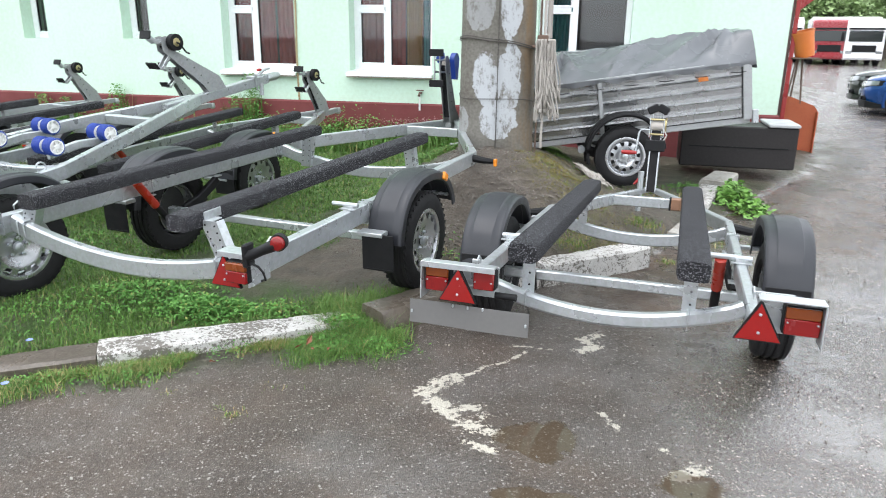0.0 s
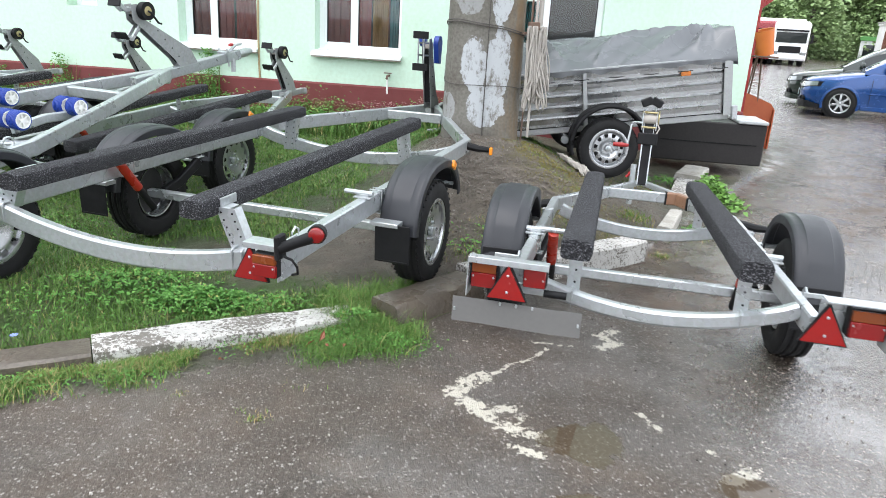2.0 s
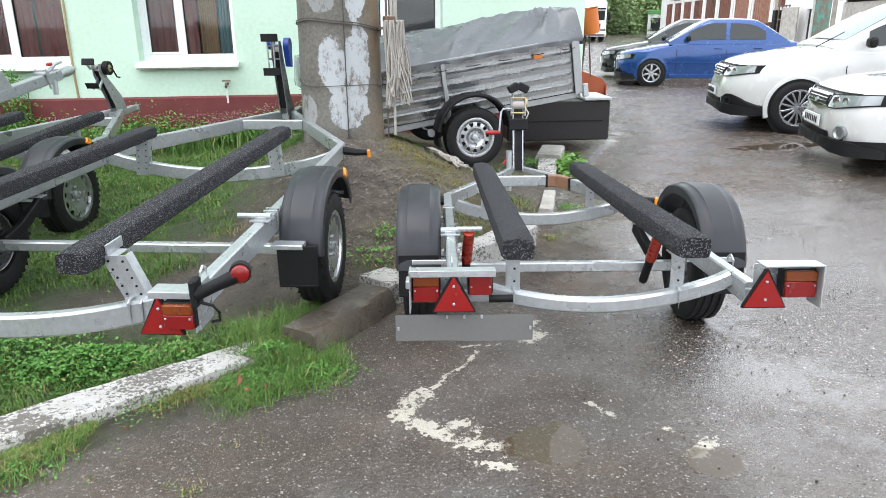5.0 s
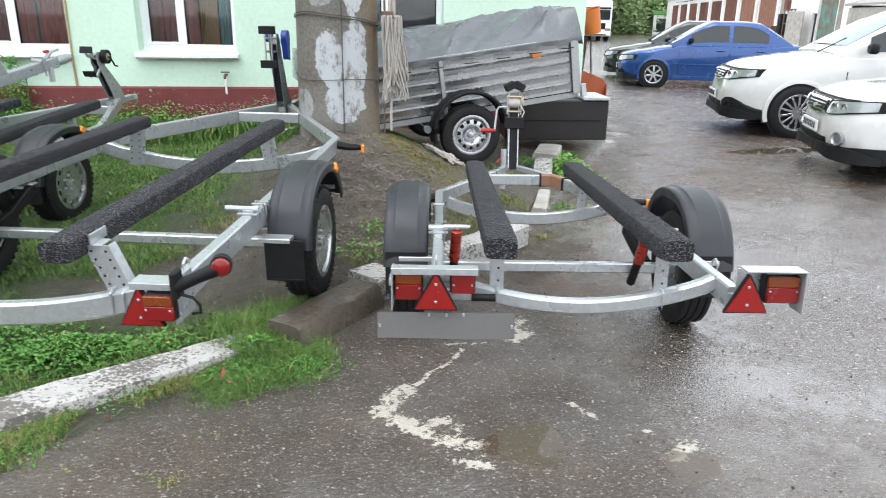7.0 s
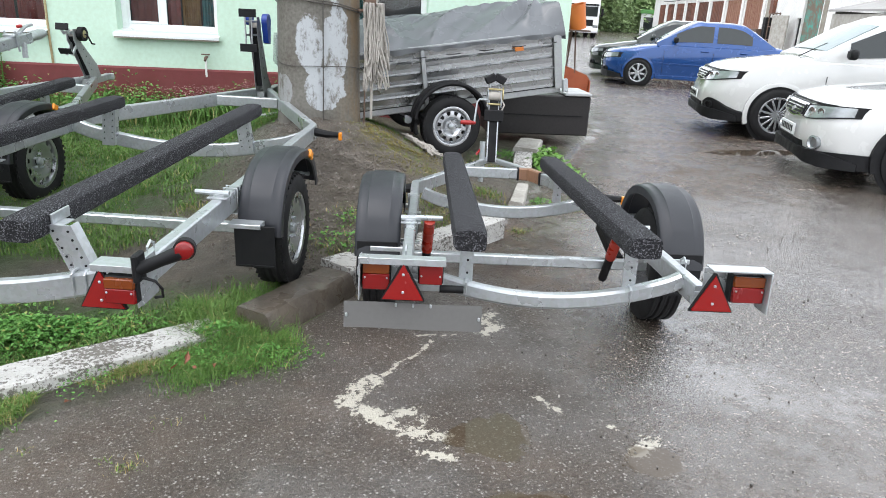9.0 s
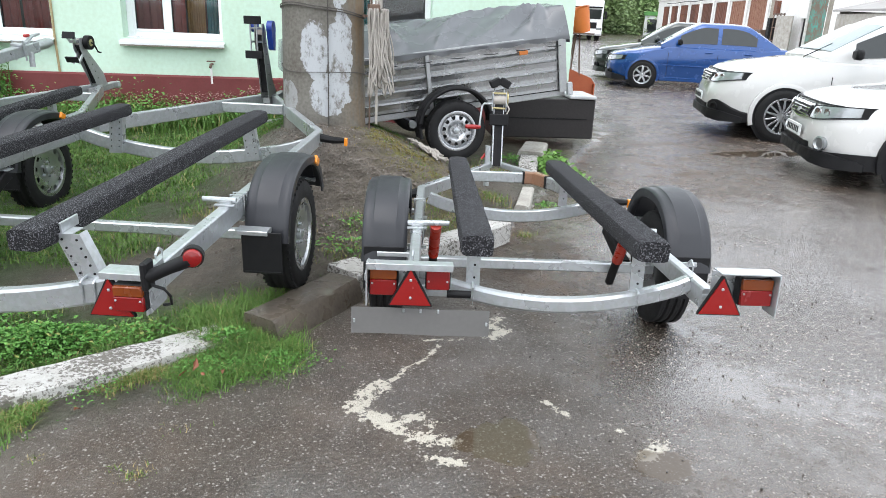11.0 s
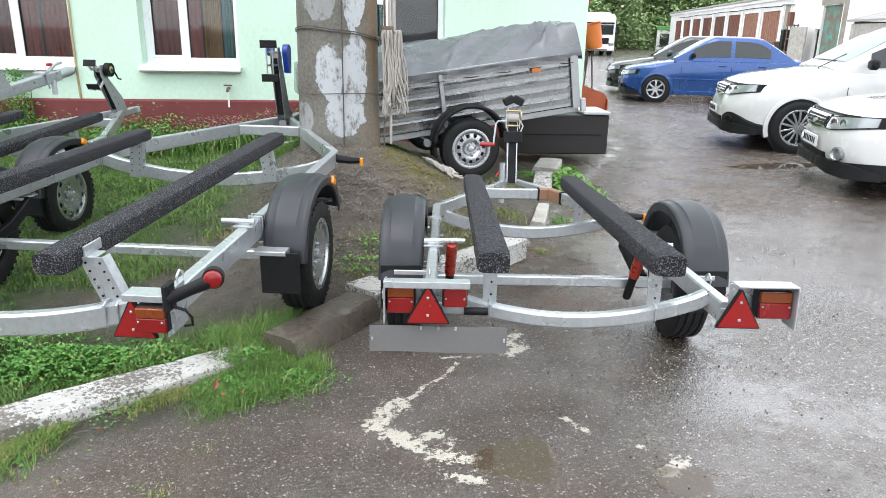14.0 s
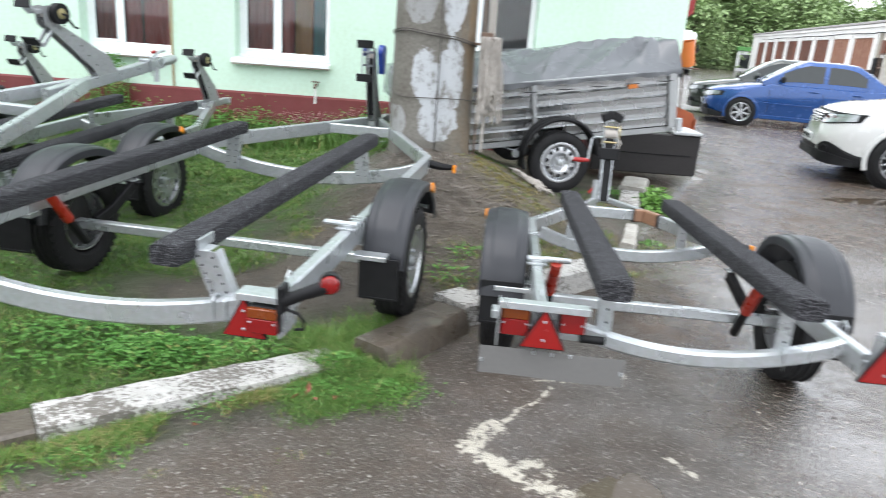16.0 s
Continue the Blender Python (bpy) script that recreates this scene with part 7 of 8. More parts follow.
# ---- lorries ----
def lorry(m, paint, label):
    t = root("lorry", m, label, "lorry", "parked lorries")
    bm = bm_new()
    loops = []
    for y, w, z0, z1 in ((0.0, 1.14, 0.55, 3.45), (0.06, 1.22, 0.45, 3.62), (0.5, 1.25, 0.45, 3.75), (1.9, 1.25, 0.6, 3.8)):
        loops.append([Vector((-w, y, z0)), Vector((w, y, z0)), Vector((w, y, z1 - 0.15)), Vector((w - 0.15, y, z1)), Vector((-w + 0.15, y, z1)), Vector((-w, y, z1 - 0.15))])
    rings(bm, loops)
    part("cab", bm, paint, t)
    for c_, s_, mat, nm in (((0, -0.02, 2.35), (2.1, 0.06, 0.85), CAR_GLASS, "windscreen"), ((0, -0.03, 1.35), (1.5, 0.06, 0.55), DARK, "grille"), ((0, -0.06, 0.75), (2.35, 0.12, 0.35), PVC if paint is not TRUCK_RED else TRUCK_RED, "bumper"), ((0, -0.05, 2.95), (2.2, 0.14, 0.14), DARK, "sun_visor")):
        bm = bm_new()
        box(bm, c_, s_, 0.02)
        part(nm, bm, mat, t)
    for s in (-1, 1):
        bm = bm_new()
        box(bm, (s * 0.95, -0.05, 1.05), (0.4, 0.1, 0.24), 0.03)
        part("headlamp", bm, LAMP_CLEAR, t)
        bm = bm_new()
        box(bm, (s * 1.42, 0.05, 2.3), (0.16, 0.14, 0.7), 0.03)
        part("mirror", bm, DARK, t)
        for y in (1.0, 4.2, 9.0, 10.3):
            bm = bm_new()
            lathe(bm, [(-0.15, 0.001), (-0.15, 0.45), (-0.12, 0.5), (0.12, 0.5), (0.15, 0.45), (0.15, 0.001)], 24)
            part("wheel", bm, RUBBER, t, m=Matrix.Translation((s * 1.05, y, 0.5)), smooth=True)
    bm = bm_new()
    box(bm, (0, 7.0, 2.6), (2.5, 9.4, 2.75), 0.04)
    part("cargo_body", bm, PVC, t, "white cargo body")
    bm = bm_new()
    box(bm, (0, 6.5, 0.95), (1.0, 10.6, 0.3), 0.02)
    part("chassis", bm, DARK, t)
    return t


LOW = Matrix.Diagonal((0.96, 1.0, 0.81, 1.0))
lorry(Matrix.Translation((26.1, 50.9, 0)) @ rot("Z", -18) @ LOW, PVC, "white articulated lorry parked near the trees")
lorry(Matrix.Translation((24.2, 51.8, 0)) @ rot("Z", -22) @ LOW, TRUCK_RED, "red lorry parked near the trees")
lorry(Matrix.Translation((22.0, 54.0, 0)) @ rot("Z", -21) @ LOW, PVC, "white lorry parked beyond the red one")
kiosk = root("kiosk", Matrix.Translation((49.5, 78.0, 0)) @ rot("Z", -32) @ Matrix.Diagonal((0.62, 1.0, 0.9, 1.0)), "small green and white hut before the trees", "hut")
bm = bm_new()
box(bm, (0, 0, 1.3), (4.0, 2.5, 2.6), 0.03)
part("walls", bm, PVC, kiosk)
bm = bm_new()
box(bm, (0, 0, 2.75), (4.4, 2.9, 0.5), 0.05)
part("roof", bm, KIOSK_GREEN, kiosk)
bm = bm_new()
box(bm, (-0.4, -1.28, 1.2), (2.0, 0.06, 1.7), 0.01)
part("window", bm, CAR_GLASS, kiosk)


# ---- row of garages ----
def garages():
    a, b = Vector((25.6, 26.0, 0)), Vector((45.2, 71.0, 0))
    d = (b - a).normalized()
    deg = math.degrees(math.atan2(d.y, d.x))
    m = Matrix.Translation(a) @ rot("Z", deg)
    length = (b - a).length
    g = root("garage_row", m, "long whitewashed garage row with rusty doors", "garages")
    H = 3.85
    # local x along the row, outside is +y; doors cut the front wall
    doors = [(2.9, 5.3, 3.1, "green"), (5.35, 5.95, 2.0, "open")]
    for k in range(8):
        doors.append((11.8 + 4.35 * k, 15.35 + 4.35 * k, 3.1, "rust" if k > 1 else "orange"))
    bm = bm_new()
    x = -12.0
    for x0, x1, h, kind in doors:
        box(bm, ((x + x0) / 2, -0.15, H / 2), (x0 - x, 0.3, H), 0)
        box(bm, ((x0 + x1) / 2, -0.15, (h + H) / 2), (x1 - x0, 0.3, H - h), 0)
        x = x1
    box(bm, ((x + length) / 2, -0.15, H / 2), (length - x, 0.3, H), 0)
    box(bm, (length - 0.15, -4.0, H / 2), (0.3, 7.4, H), 0)
    box(bm, (length / 2 - 6, -7.5, H / 2), (length + 12, 0.3, H), 0)
    part("wall", bm, LIMEWASH, g)
    bm = bm_new()
    box(bm, (length / 2 - 6, -3.78, H + 0.07), (length + 12.4, 7.9, 0.14), 0.02)
    part("roof", bm, ROOFING, g)
    bm = bm_new()
    box(bm, (-5.2, -3.72, H + 0.75), (15.6, 7.5, 1.2), 0.02)
    part("parapet", bm, LIMEWASH, g, "taller whitewashed end section")
    bm = bm_new()
    box(bm, (length / 2 + 3.2, 0.05, H - 0.10), (length - 6.2, 0.10, 0.2), 0.02)
    part("cornice", bm, LIMEWASH, g)
    for x0, x1, h, kind in doors:
        mat = {"rust": RUST_DOOR, "orange": RUST_BRIGHT, "green": GREEN_DOOR, "open": DARK}[kind]
        if kind in ("rust", "orange"):
            dr = None
            for k in range(2):
                bm = bm_new()
                wd = (x1 - x0) / 2 - 0.03
                xc = x0 + (x1 - x0) * (0.25 + 0.5 * k)
                box(bm, (xc, -0.06, h / 2), (wd, 0.06, h - 0.04), 0.01)
                for q in range(4):
                    box(bm, (xc - wd / 2 + wd * (q + 0.5) / 4, -0.025, h / 2), (0.04, 0.03, h - 0.1), 0.005)
                part("door_leaf", bm, mat, g, "rusty sheet garage door leaf")
            bm = bm_new()
            box(bm, (x0 - 0.32, 0.05, h / 2 + 0.1), (0.42, 0.10, h + 0.2), 0.03)
            part("pilaster", bm, LIMEWASH, g)
        else:
            # the open doorway is a black panel; its shade is put into the colour
            bm = bm_new()
            box(bm, ((x0 + x1) / 2, -0.14, h / 2), (x1 - x0 - 0.04, 0.06, h - 0.02), 0.01)
            part("door_leaf", bm, mat, g, "flaking green door" if kind == "green" else "black panel painted as the dark inside of a doorway")
    bm = bm_new()
    box(bm, (4.15, 0.012, 3.5), (2.9, 0.03, 0.75), 0.01)
    part("lintel", bm, CONCRETE, g, "bare concrete panel above the green door")
    for x, w in ((10.7, 0.75), (2.5, 0.5)):
        bm = bm_new()
        box(bm, (x, 0.012, 1.7), (w, 0.03, 3.3), 0.01)
        part("bare_patch", bm, CONCRETE, g, "strip of wall with fallen plaster")
    bm = bm_new()
    box(bm, (6.75, 0.55, 1.25), (1.7, 0.08, 1.7), 0.02, rot("Z", 8))
    part("leaning_door", bm, PALE_STONE, g, "loose dirty white door standing by the wall")
    bm = bm_new()
    for k in range(4):
        box(bm, (7.7 + 0.55 * k, 0.3, 1.5), (0.06, 0.05, 1.5), 0)
    for z in (0.8, 1.5, 2.2):
        box(bm, (8.5, 0.3, z), (1.75, 0.05, 0.06), 0)
    part("iron_grate", bm, RUST, g, "rusty iron grate on the wall")
    bm = bm_new()
    box(bm, (9.7, 0.10, 2.55), (0.55, 0.2, 0.75), 0.02)
    part("fuse_box", bm, RUST_DOOR, g, "small red-brown fuse box")
    bm = bm_new()
    box(bm, (9.9, 0.20, 1.05), (0.5, 0.35, 1.9), 0.02)
    part("dark_locker", bm, DARK, g, "dark narrow locker by the wall")
    bm = bm_new()
    box(bm, (11.2, 0.35, 0.7), (1.5, 0.6, 1.3), 0.02, rot("Z", 5))
    part("crate", bm, RUST, g, "old rusty box before the wall")
    bm = bm_new()
    pts = [(9.4, 0.08, 3.3), (11.4, 0.08, 3.38), (11.5, 0.10, 3.3)] + [(13.0 + 4.35 * k, 0.11, 3.32 + 0.06 * (k % 2)) for k in range(8)]
    tube(bm, pts, 0.03, 6)
    part("wall_cable", bm, DARK, g, "dark cable along the wall", smooth=True)
    bm = bm_new()
    rings(bm, [[Vector((x, 0.0, 2.75)), Vector((x, 2.0, 2.25)), Vector((x, 2.0, 2.17)), Vector((x, 0.0, 2.67))] for x in (-15.0, -3.0)])
    part("lean_to_roof", bm, ROOFING, g, "sloping lean-to roof")
    bm = bm_new()
    box(bm, (-9.1, 1.85, 1.05), (11.8, 0.1, 2.1), 0.02)
    box(bm, (-3.2, 0.9, 1.1), (0.1, 1.8, 2.2), 0.02)
    part("lean_to_wall", bm, PALE_STONE, g)


garages()
# ---- plants ----
def blades(name, spots, mat, label, seed, hmin, hmax, width, lean=0.5, seg=3, cat="grass"):
    """Many grass blades in one mesh. spots: x, y, z, size."""
    rnd = np.random.RandomState(seed)
    verts, faces = [], []
    for x, y, z, s in spots:
        a = rnd.uniform(0, 2 * math.pi)
        h = rnd.uniform(hmin, hmax) * s
        ln = rnd.uniform(0.15, lean) * h
        w = width * rnd.uniform(0.6, 1.3) * max(1.0, 0.28 * y)
        cx, cy, sx, sy = math.cos(a), math.sin(a), -math.sin(a), math.cos(a)
        b = len(verts)
        for k in range(seg + 1):
            t = k / seg
            ox, oy = cx * ln * t * t, cy * ln * t * t
            zz = z + h * (t - 0.25 * t * t * (ln / h))
            ww = w * (1 - t) ** 0.7
            if k < seg:
                verts.append((x + ox - sx * ww, y + oy - sy * ww, zz))
                verts.append((x + ox + sx * ww, y + oy + sy * ww, zz))
            else:
                verts.append((x + ox, y + oy, zz))
        for k in range(seg - 1):
            faces.append((b + 2 * k, b + 2 * k + 1, b + 2 * k + 3, b + 2 * k + 2))
        faces.append((b + 2 * seg - 2, b + 2 * seg - 1, b + 2 * seg))
    me = bpy.data.meshes.new(name)
    me.from_pydata(verts, [], faces)
    me.materials.append(mat)
    return tagged(new(name, me), label, cat, kind="stuff")


def leaf_cloud(name, spots, mat, label, seed, size, cat="weeds", parent=None, tilt=0.9, broad=1.0):
    """Small folded leaves. spots: x, y, z, size factor."""
    rnd = np.random.RandomState(seed)
    verts, faces = [], []
    for x, y, z, s in spots:
        q = Euler((rnd.uniform(-tilt, tilt), rnd.uniform(-tilt, tilt), rnd.uniform(0, 6.28))).to_matrix()
        L, W = size * s * rnd.uniform(0.7, 1.3), size * s * broad * rnd.uniform(0.22, 0.40)
        b = len(verts)
        for p in ((0, 0, 0), (W, L * 0.45, 0.12 * L), (0, L, -0.1 * L), (-W, L * 0.45, 0.12 * L), (0, L * 0.45, 0)):
            v = q @ Vector(p)
            verts.append((x + v.x, y + v.y, z + v.z))
        faces += [(b, b + 1, b + 4), (b + 1, b + 2, b + 4), (b + 2, b + 3, b + 4), (b + 3, b, b + 4)]
    me = bpy.data.meshes.new(name)
    me.from_pydata(verts, [], faces)
    me.materials.append(mat)
    ob = new(name, me)
    if parent:
        ob.parent = parent
        return ob
    return tagged(ob, label, cat, kind="stuff")


def wall_y(x):
    return 9.635 - math.tan(radians(9.8)) * (x + 1.08)


rnd = np.random.RandomState(3)
turf_spots, edge_spots, edge_late, lush_spots, tall_spots, weed_spots, stem_spots = [], [], [], [], [], [], []


while len(turf_spots) < 150000:
    y = 2.2 + 7.4 * rnd.rand() ** 1.35
    x = rnd.uniform(-1.6 - 0.62 * (y - 1.0), 1.0)
    d = behind(x, y)
    if d < 0.19 or y > wall_y(x) - 0.03:
        continue
    patch = 0.58 + 0.5 * math.exp(-((d - 0.22) / 0.12) ** 2) + 0.9 * noise.noise((x * 1.3, y * 1.3, 2)) + 0.55 * noise.noise((x * 4.5, y * 4.5, 6))
    if patch - 1.6 * bare_soil(x, y) < rnd.uniform(-0.1, 0.5):
        continue
    turf_spots.append((x, y, height(x, y) - 0.004, 0.6 + 0.55 * max(0, patch)))
blades("grass", turf_spots, LEAF, "uneven green grass between the trailers", 5, 0.016, 0.060, 0.0021, lean=1.5, seg=2)
while len(edge_spots) < 9000:
    x = rnd.uniform(-3.4, -0.35)
    y0 = 3.14 + (x + 1.54) * 0.475
    y = y0 - abs(rnd.normal(0, 0.075)) - 0.01
    k = 0.35 + 0.9 * noise.noise((x * 3, 1, 8)) + 0.5 * noise.noise((x * 9, y * 9, 4)) - (y0 - y) * 3.2
    if k < rnd.uniform(0.0, 0.8):
        continue
    edge_spots.append((x, y, height(x, y) - 0.004, 0.7 + 0.4 * k))
for cx, cy, r, n in ((-0.90, 2.72, 0.026, 80), (-0.97, 2.75, 0.02, 20), (-1.23, 2.88, 0.022, 26), (-1.42, 2.96, 0.045, 110), (-0.78, 2.97, 0.05, 20), (0.2, 3.95, 0.05, 60), (0.75, 5.0, 0.12, 360), (1.35, 5.35, 0.09, 420), (0.72, 4.72, 0.08, 260), (1.45, 4.95, 0.04, 90), (1.9, 5.5, 0.14, 200), (1.1, 6.1, 0.12, 180), (1.75, 6.6, 0.25, 420), (0.85, 4.75, 0.1, 160), (0.25, 4.75, 0.13, 200), (0.08, 4.4, 0.1, 150), (-0.75, 5.25, 0.06, 130), (0.02, 4.45, 0.12, 120), (0.70, 6.05, 0.10, 500), (0.85, 5.75, 0.09, 420), (0.95, 5.45, 0.08, 300), (0.58, 6.35, 0.09, 300)):
    for _ in range(n):
        x, y = rnd.normal(cx, r), rnd.normal(cy, r * 0.7)
        edge_spots.append((x, y, height(x, y) - 0.004, (0.4 if y > 5.4 and x < 1.2 else 0.95) if y > 3.2 else 0.5))
blades("verge_grass", edge_spots, LEAF_POOR, "thin yellowing grass tufts along the kerb edges", 6, 0.014, 0.060, 0.0021, lean=1.5, seg=2)
for _ in range(13000):
    t = rnd.rand()
    x, y = -0.80 + 0.46 * t + rnd.normal(0, 0.05), 3.36 + 0.14 * t + rnd.normal(0, 0.085)
    if 0.55 + 0.8 * noise.noise((x * 6, y * 6, 3)) > rnd.uniform(0, 0.9):
        lush_spots.append((x, y, height(x, y) - 0.004, 0.55 + 0.45 * t))
for _ in range(9000):
    x = rnd.uniform(-1.9, -0.30) if rnd.rand() < 0.45 else rnd.uniform(-0.80, -0.30)
    y = 3.35 + (x + 1.54) * 0.475 + abs(rnd.normal(0, 0.12)) - (0.20 * min(1.0, (x + 0.80) / 0.25) if x > -0.80 else 0.0) * rnd.rand()
    if 0.5 + noise.noise((x * 5, y * 5, 9)) < rnd.uniform(0, 0.8):
        continue
    lush_spots.append((x, y, height(x, y) - 0.004, 0.45 + 0.4 * rnd.rand() + (0.45 if x > -0.75 else 0)))
for _ in range(9000):
    x = rnd.uniform(-2.5, -1.28)
    y0 = 3.14 + (x + 1.54) * 0.475
    d = abs(rnd.normal(0.02, 0.13))
    if d > 0.27 or 0.62 + 0.9 * noise.noise((x * 7, (y0 - d) * 7, 2)) - 1.6 * d < rnd.uniform(0, 0.7):
        continue
    y = y0 - 0.01 - d
    (lush_spots if rnd.rand() < 0.6 else edge_late).append((x, y, height(x, y) - 0.004, 0.55 + 0.45 * rnd.rand()))
blades("verge_grass", edge_late, LEAF_POOR, "yellowing grass before the bare kerb", 26, 0.03, 0.085, 0.0021, lean=1.6, seg=2)
for _ in range(3200):
    x, y = rnd.normal(-0.54, 0.09), rnd.normal(3.60, 0.085)
    lush_spots.append((x, y, height(x, y), rnd.uniform(0.8, 1.7)))
blades("lush_grass", lush_spots, LEAF, "lush grass growing over the end of the white kerb", 16, 0.030, 0.085, 0.0021, lean=1.8)
for _ in range(30000):
    x = rnd.uniform(-6.2, 0.4)
    y = wall_y(x) - abs(rnd.normal(0.10, 0.30)) - 0.06
    if 0.5 + noise.noise((x * 1.1, 4, 4)) < rnd.uniform(0.0, 0.8):
        continue
    tall_spots.append((x, y, height(x, y), rnd.uniform(0.6, 1.4)))
blades("tall_grass", tall_spots, LEAF, "tall grass along the plinth", 7, 0.08, 0.25, 0.004, lean=0.9)
for _ in range(26000):
    x = rnd.uniform(-6.4, 0.5)
    y = wall_y(x) - abs(rnd.normal(0.12, 0.22)) - 0.05
    k = 0.55 + 0.8 * noise.noise((x * 0.9, 2, 9))
    if k < rnd.uniform(0, 0.7):
        continue
    weed_spots.append((x, y, height(x, y) + abs(rnd.normal(0, 0.08 + 0.10 * max(0, k))), 1.0))
for cx, h, n in ((-5.05, 0.7, 420), (-3.0, 0.9, 800), (-3.25, 0.6, 300), (-5.9, 0.5, 300), (-6.3, 0.55, 300)):
    for _ in range(n):
        z = rnd.uniform(0.05, h)
        x = cx + rnd.normal(0, 0.16 * (1.15 - z / h))
        y = wall_y(cx) - 0.16 + rnd.normal(0, 0.07)
        weed_spots.append((x, y, height(cx, y) + z, 1.0))
    for _ in range(26):
        x, y = cx + rnd.normal(0, 0.10), wall_y(cx) - 0.16 + rnd.normal(0, 0.05)
        stem_spots.append((x, y, height(cx, y), 4.0 * h))
blades("weed_stems", stem_spots, LEAF, "tall weed stems against the plinth", 17, 0.16, 0.26, 0.004, lean=0.4, cat="weeds")
leaf_cloud("weeds", weed_spots, LEAF_DARK, "leafy green weeds against the plinth", 8, 0.036)
plant = []
for cx, cy, r, n, h in ((-1.40, 3.68, 0.13, 800, 0.13), (-1.22, 3.72, 0.07, 200, 0.10), (-1.75, 3.85, 0.2, 420, 0.10), (-2.05, 3.5, 0.25, 260, 0.08), (-0.60, 3.42, 0.13, 420, 0.06), (-1.0, 3.74, 0.12, 120, 0.06), (-0.42, 3.40, 0.09, 300, 0.07), (-0.58, 3.60, 0.09, 260, 0.10), (-1.85, 2.93, 0.12, 160, 0.05), (-1.5, 3.0, 0.10, 90, 0.04), (0.22, 4.72, 0.12, 60, 0.04), (2.12, 6.95, 0.13, 160, 0.12), (1.95, 5.7, 0.06, 50, 0.05), (-2.7, 4.6, 0.4, 240, 0.1), (-0.4, 6.9, 0.3, 160, 0.12), (0.05, 4.5, 0.1, 60, 0.05)):
    for _ in range(n):
        x, y = rnd.normal(cx, r), rnd.normal(cy, r * 0.55)
        k = max(0.15, 1 - math.hypot((x - cx) / r, (y - cy) / (0.55 * r)) * 0.4)
        z = h * k * math.sqrt(rnd.uniform(0.05, 1.0))
        for q in range(3):
            plant.append((x, y, height(x, y) + z, 1.0 if y > 3.55 else 0.62))
for _ in range(9000):
    x, y = rnd.uniform(-5.0, 0.3), rnd.uniform(2.5, 7.5)
    k = 0.30 + noise.noise((x * 1.9, y * 1.9, 12))
    if behind(x, y) > 0.2 and k - bare_soil(x, y) > rnd.uniform(0.0, 0.6):
        plant.append((x, y, height(x, y) + rnd.uniform(0.008, 0.040), 0.6))
for _ in range(900):
    x = rnd.uniform(-1.2, -0.3)
    y = 3.14 + (x + 1.54) * 0.475 - abs(rnd.normal(0.02, 0.07))
    if 0.3 + noise.noise((x * 4, 3, 5)) + (0.4 if x > -0.8 else 0) > rnd.uniform(0, 0.9):
        plant.append((x, y, height(x, y) + rnd.uniform(0.005, 0.05), 0.6))
leaf_cloud("broadleaf_weeds", plant, LEAF_DARK, "low broad-leaved weeds in the grass", 9, 0.022, tilt=0.7, broad=0.9)
big = []
for _ in range(700):
    x, y = rnd.normal(2.50, 0.10), rnd.normal(6.66, 0.17)
    big.append((x, y, max(0.0, height(x, y)) + 0.03 + 0.20 * rnd.rand() * math.exp(-((x - 2.50) / 0.17) ** 2 - ((y - 6.66) / 0.24) ** 2), 1.0))
leaf_cloud("burdock", big, BURDOCK, "large green weed leaves beside the kerb block", 10, 0.055, tilt=0.7, broad=1.4)
stalks = []
for _ in range(1900):
    x = rnd.choice([rnd.uniform(-3.0, 0.1), rnd.uniform(-1.2, -0.1)])
    y = wall_y(x) - abs(rnd.normal(0.1, 0.12)) - 0.05
    if 0.55 + noise.noise((x * 2, 7, 4)) < rnd.uniform(0, 0.9):
        continue
    stalks.append((x, y, height(x, y) + rnd.uniform(0.10, 0.38), 1.0))
leaf_cloud("dry_blossom", stalks, PINK, "faded pink seed heads along the plinth", 11, 0.02)
leaves = []
for x, y, s in ((-0.76, 3.36, 1.7), (-0.74, 3.34, 1.3), (-1.15, 3.13, 1.2), (-0.62, 3.33, 0.8), (-0.69, 3.30, 0.7)):
    leaves.append((x, y, height(x, y) + 0.035, s))
leaf_cloud("fallen_leaves", leaves, material("fallen_leaf", (0.24, 0.085, 0.045), 0.7, tint=(0.16, 0.06, 0.035)), "few fallen orange-brown leaves by the kerb", 12, 0.042, "leaves")
for fx, fy, fz in ((-2.0, 3.135, 0.15), (-1.89, 2.78, 0.12)):
    fl = root("flower", Matrix.Translation((fx, fy, height(fx, fy))), "small pale blue wild flower in the grass", "flower", "wild flowers")
    bm = bm_new()
    tube(bm, [(0, 0, 0), (0.006, 0.004, fz * 0.5), (0, 0, fz - 0.05)], 0.002, 5)
    part("stem", bm, LEAF, fl)
    for k in range(9):
        bm = bm_new()
        q = Matrix.Translation((0, 0, fz - 0.05)) @ rot("Z", 40 * k) @ rot("X", 24)
        rings(bm, [[q @ Vector((sx * w, y, z)) for sx, z in ((-1, 0.0), (1, 0.0), (1, 0.001), (-1, 0.001))] for y, w in ((0.002, 0.0015), (0.012, 0.004), (0.018, 0.003))])
        part("petal", bm, FLOWER_BLUE, fl)
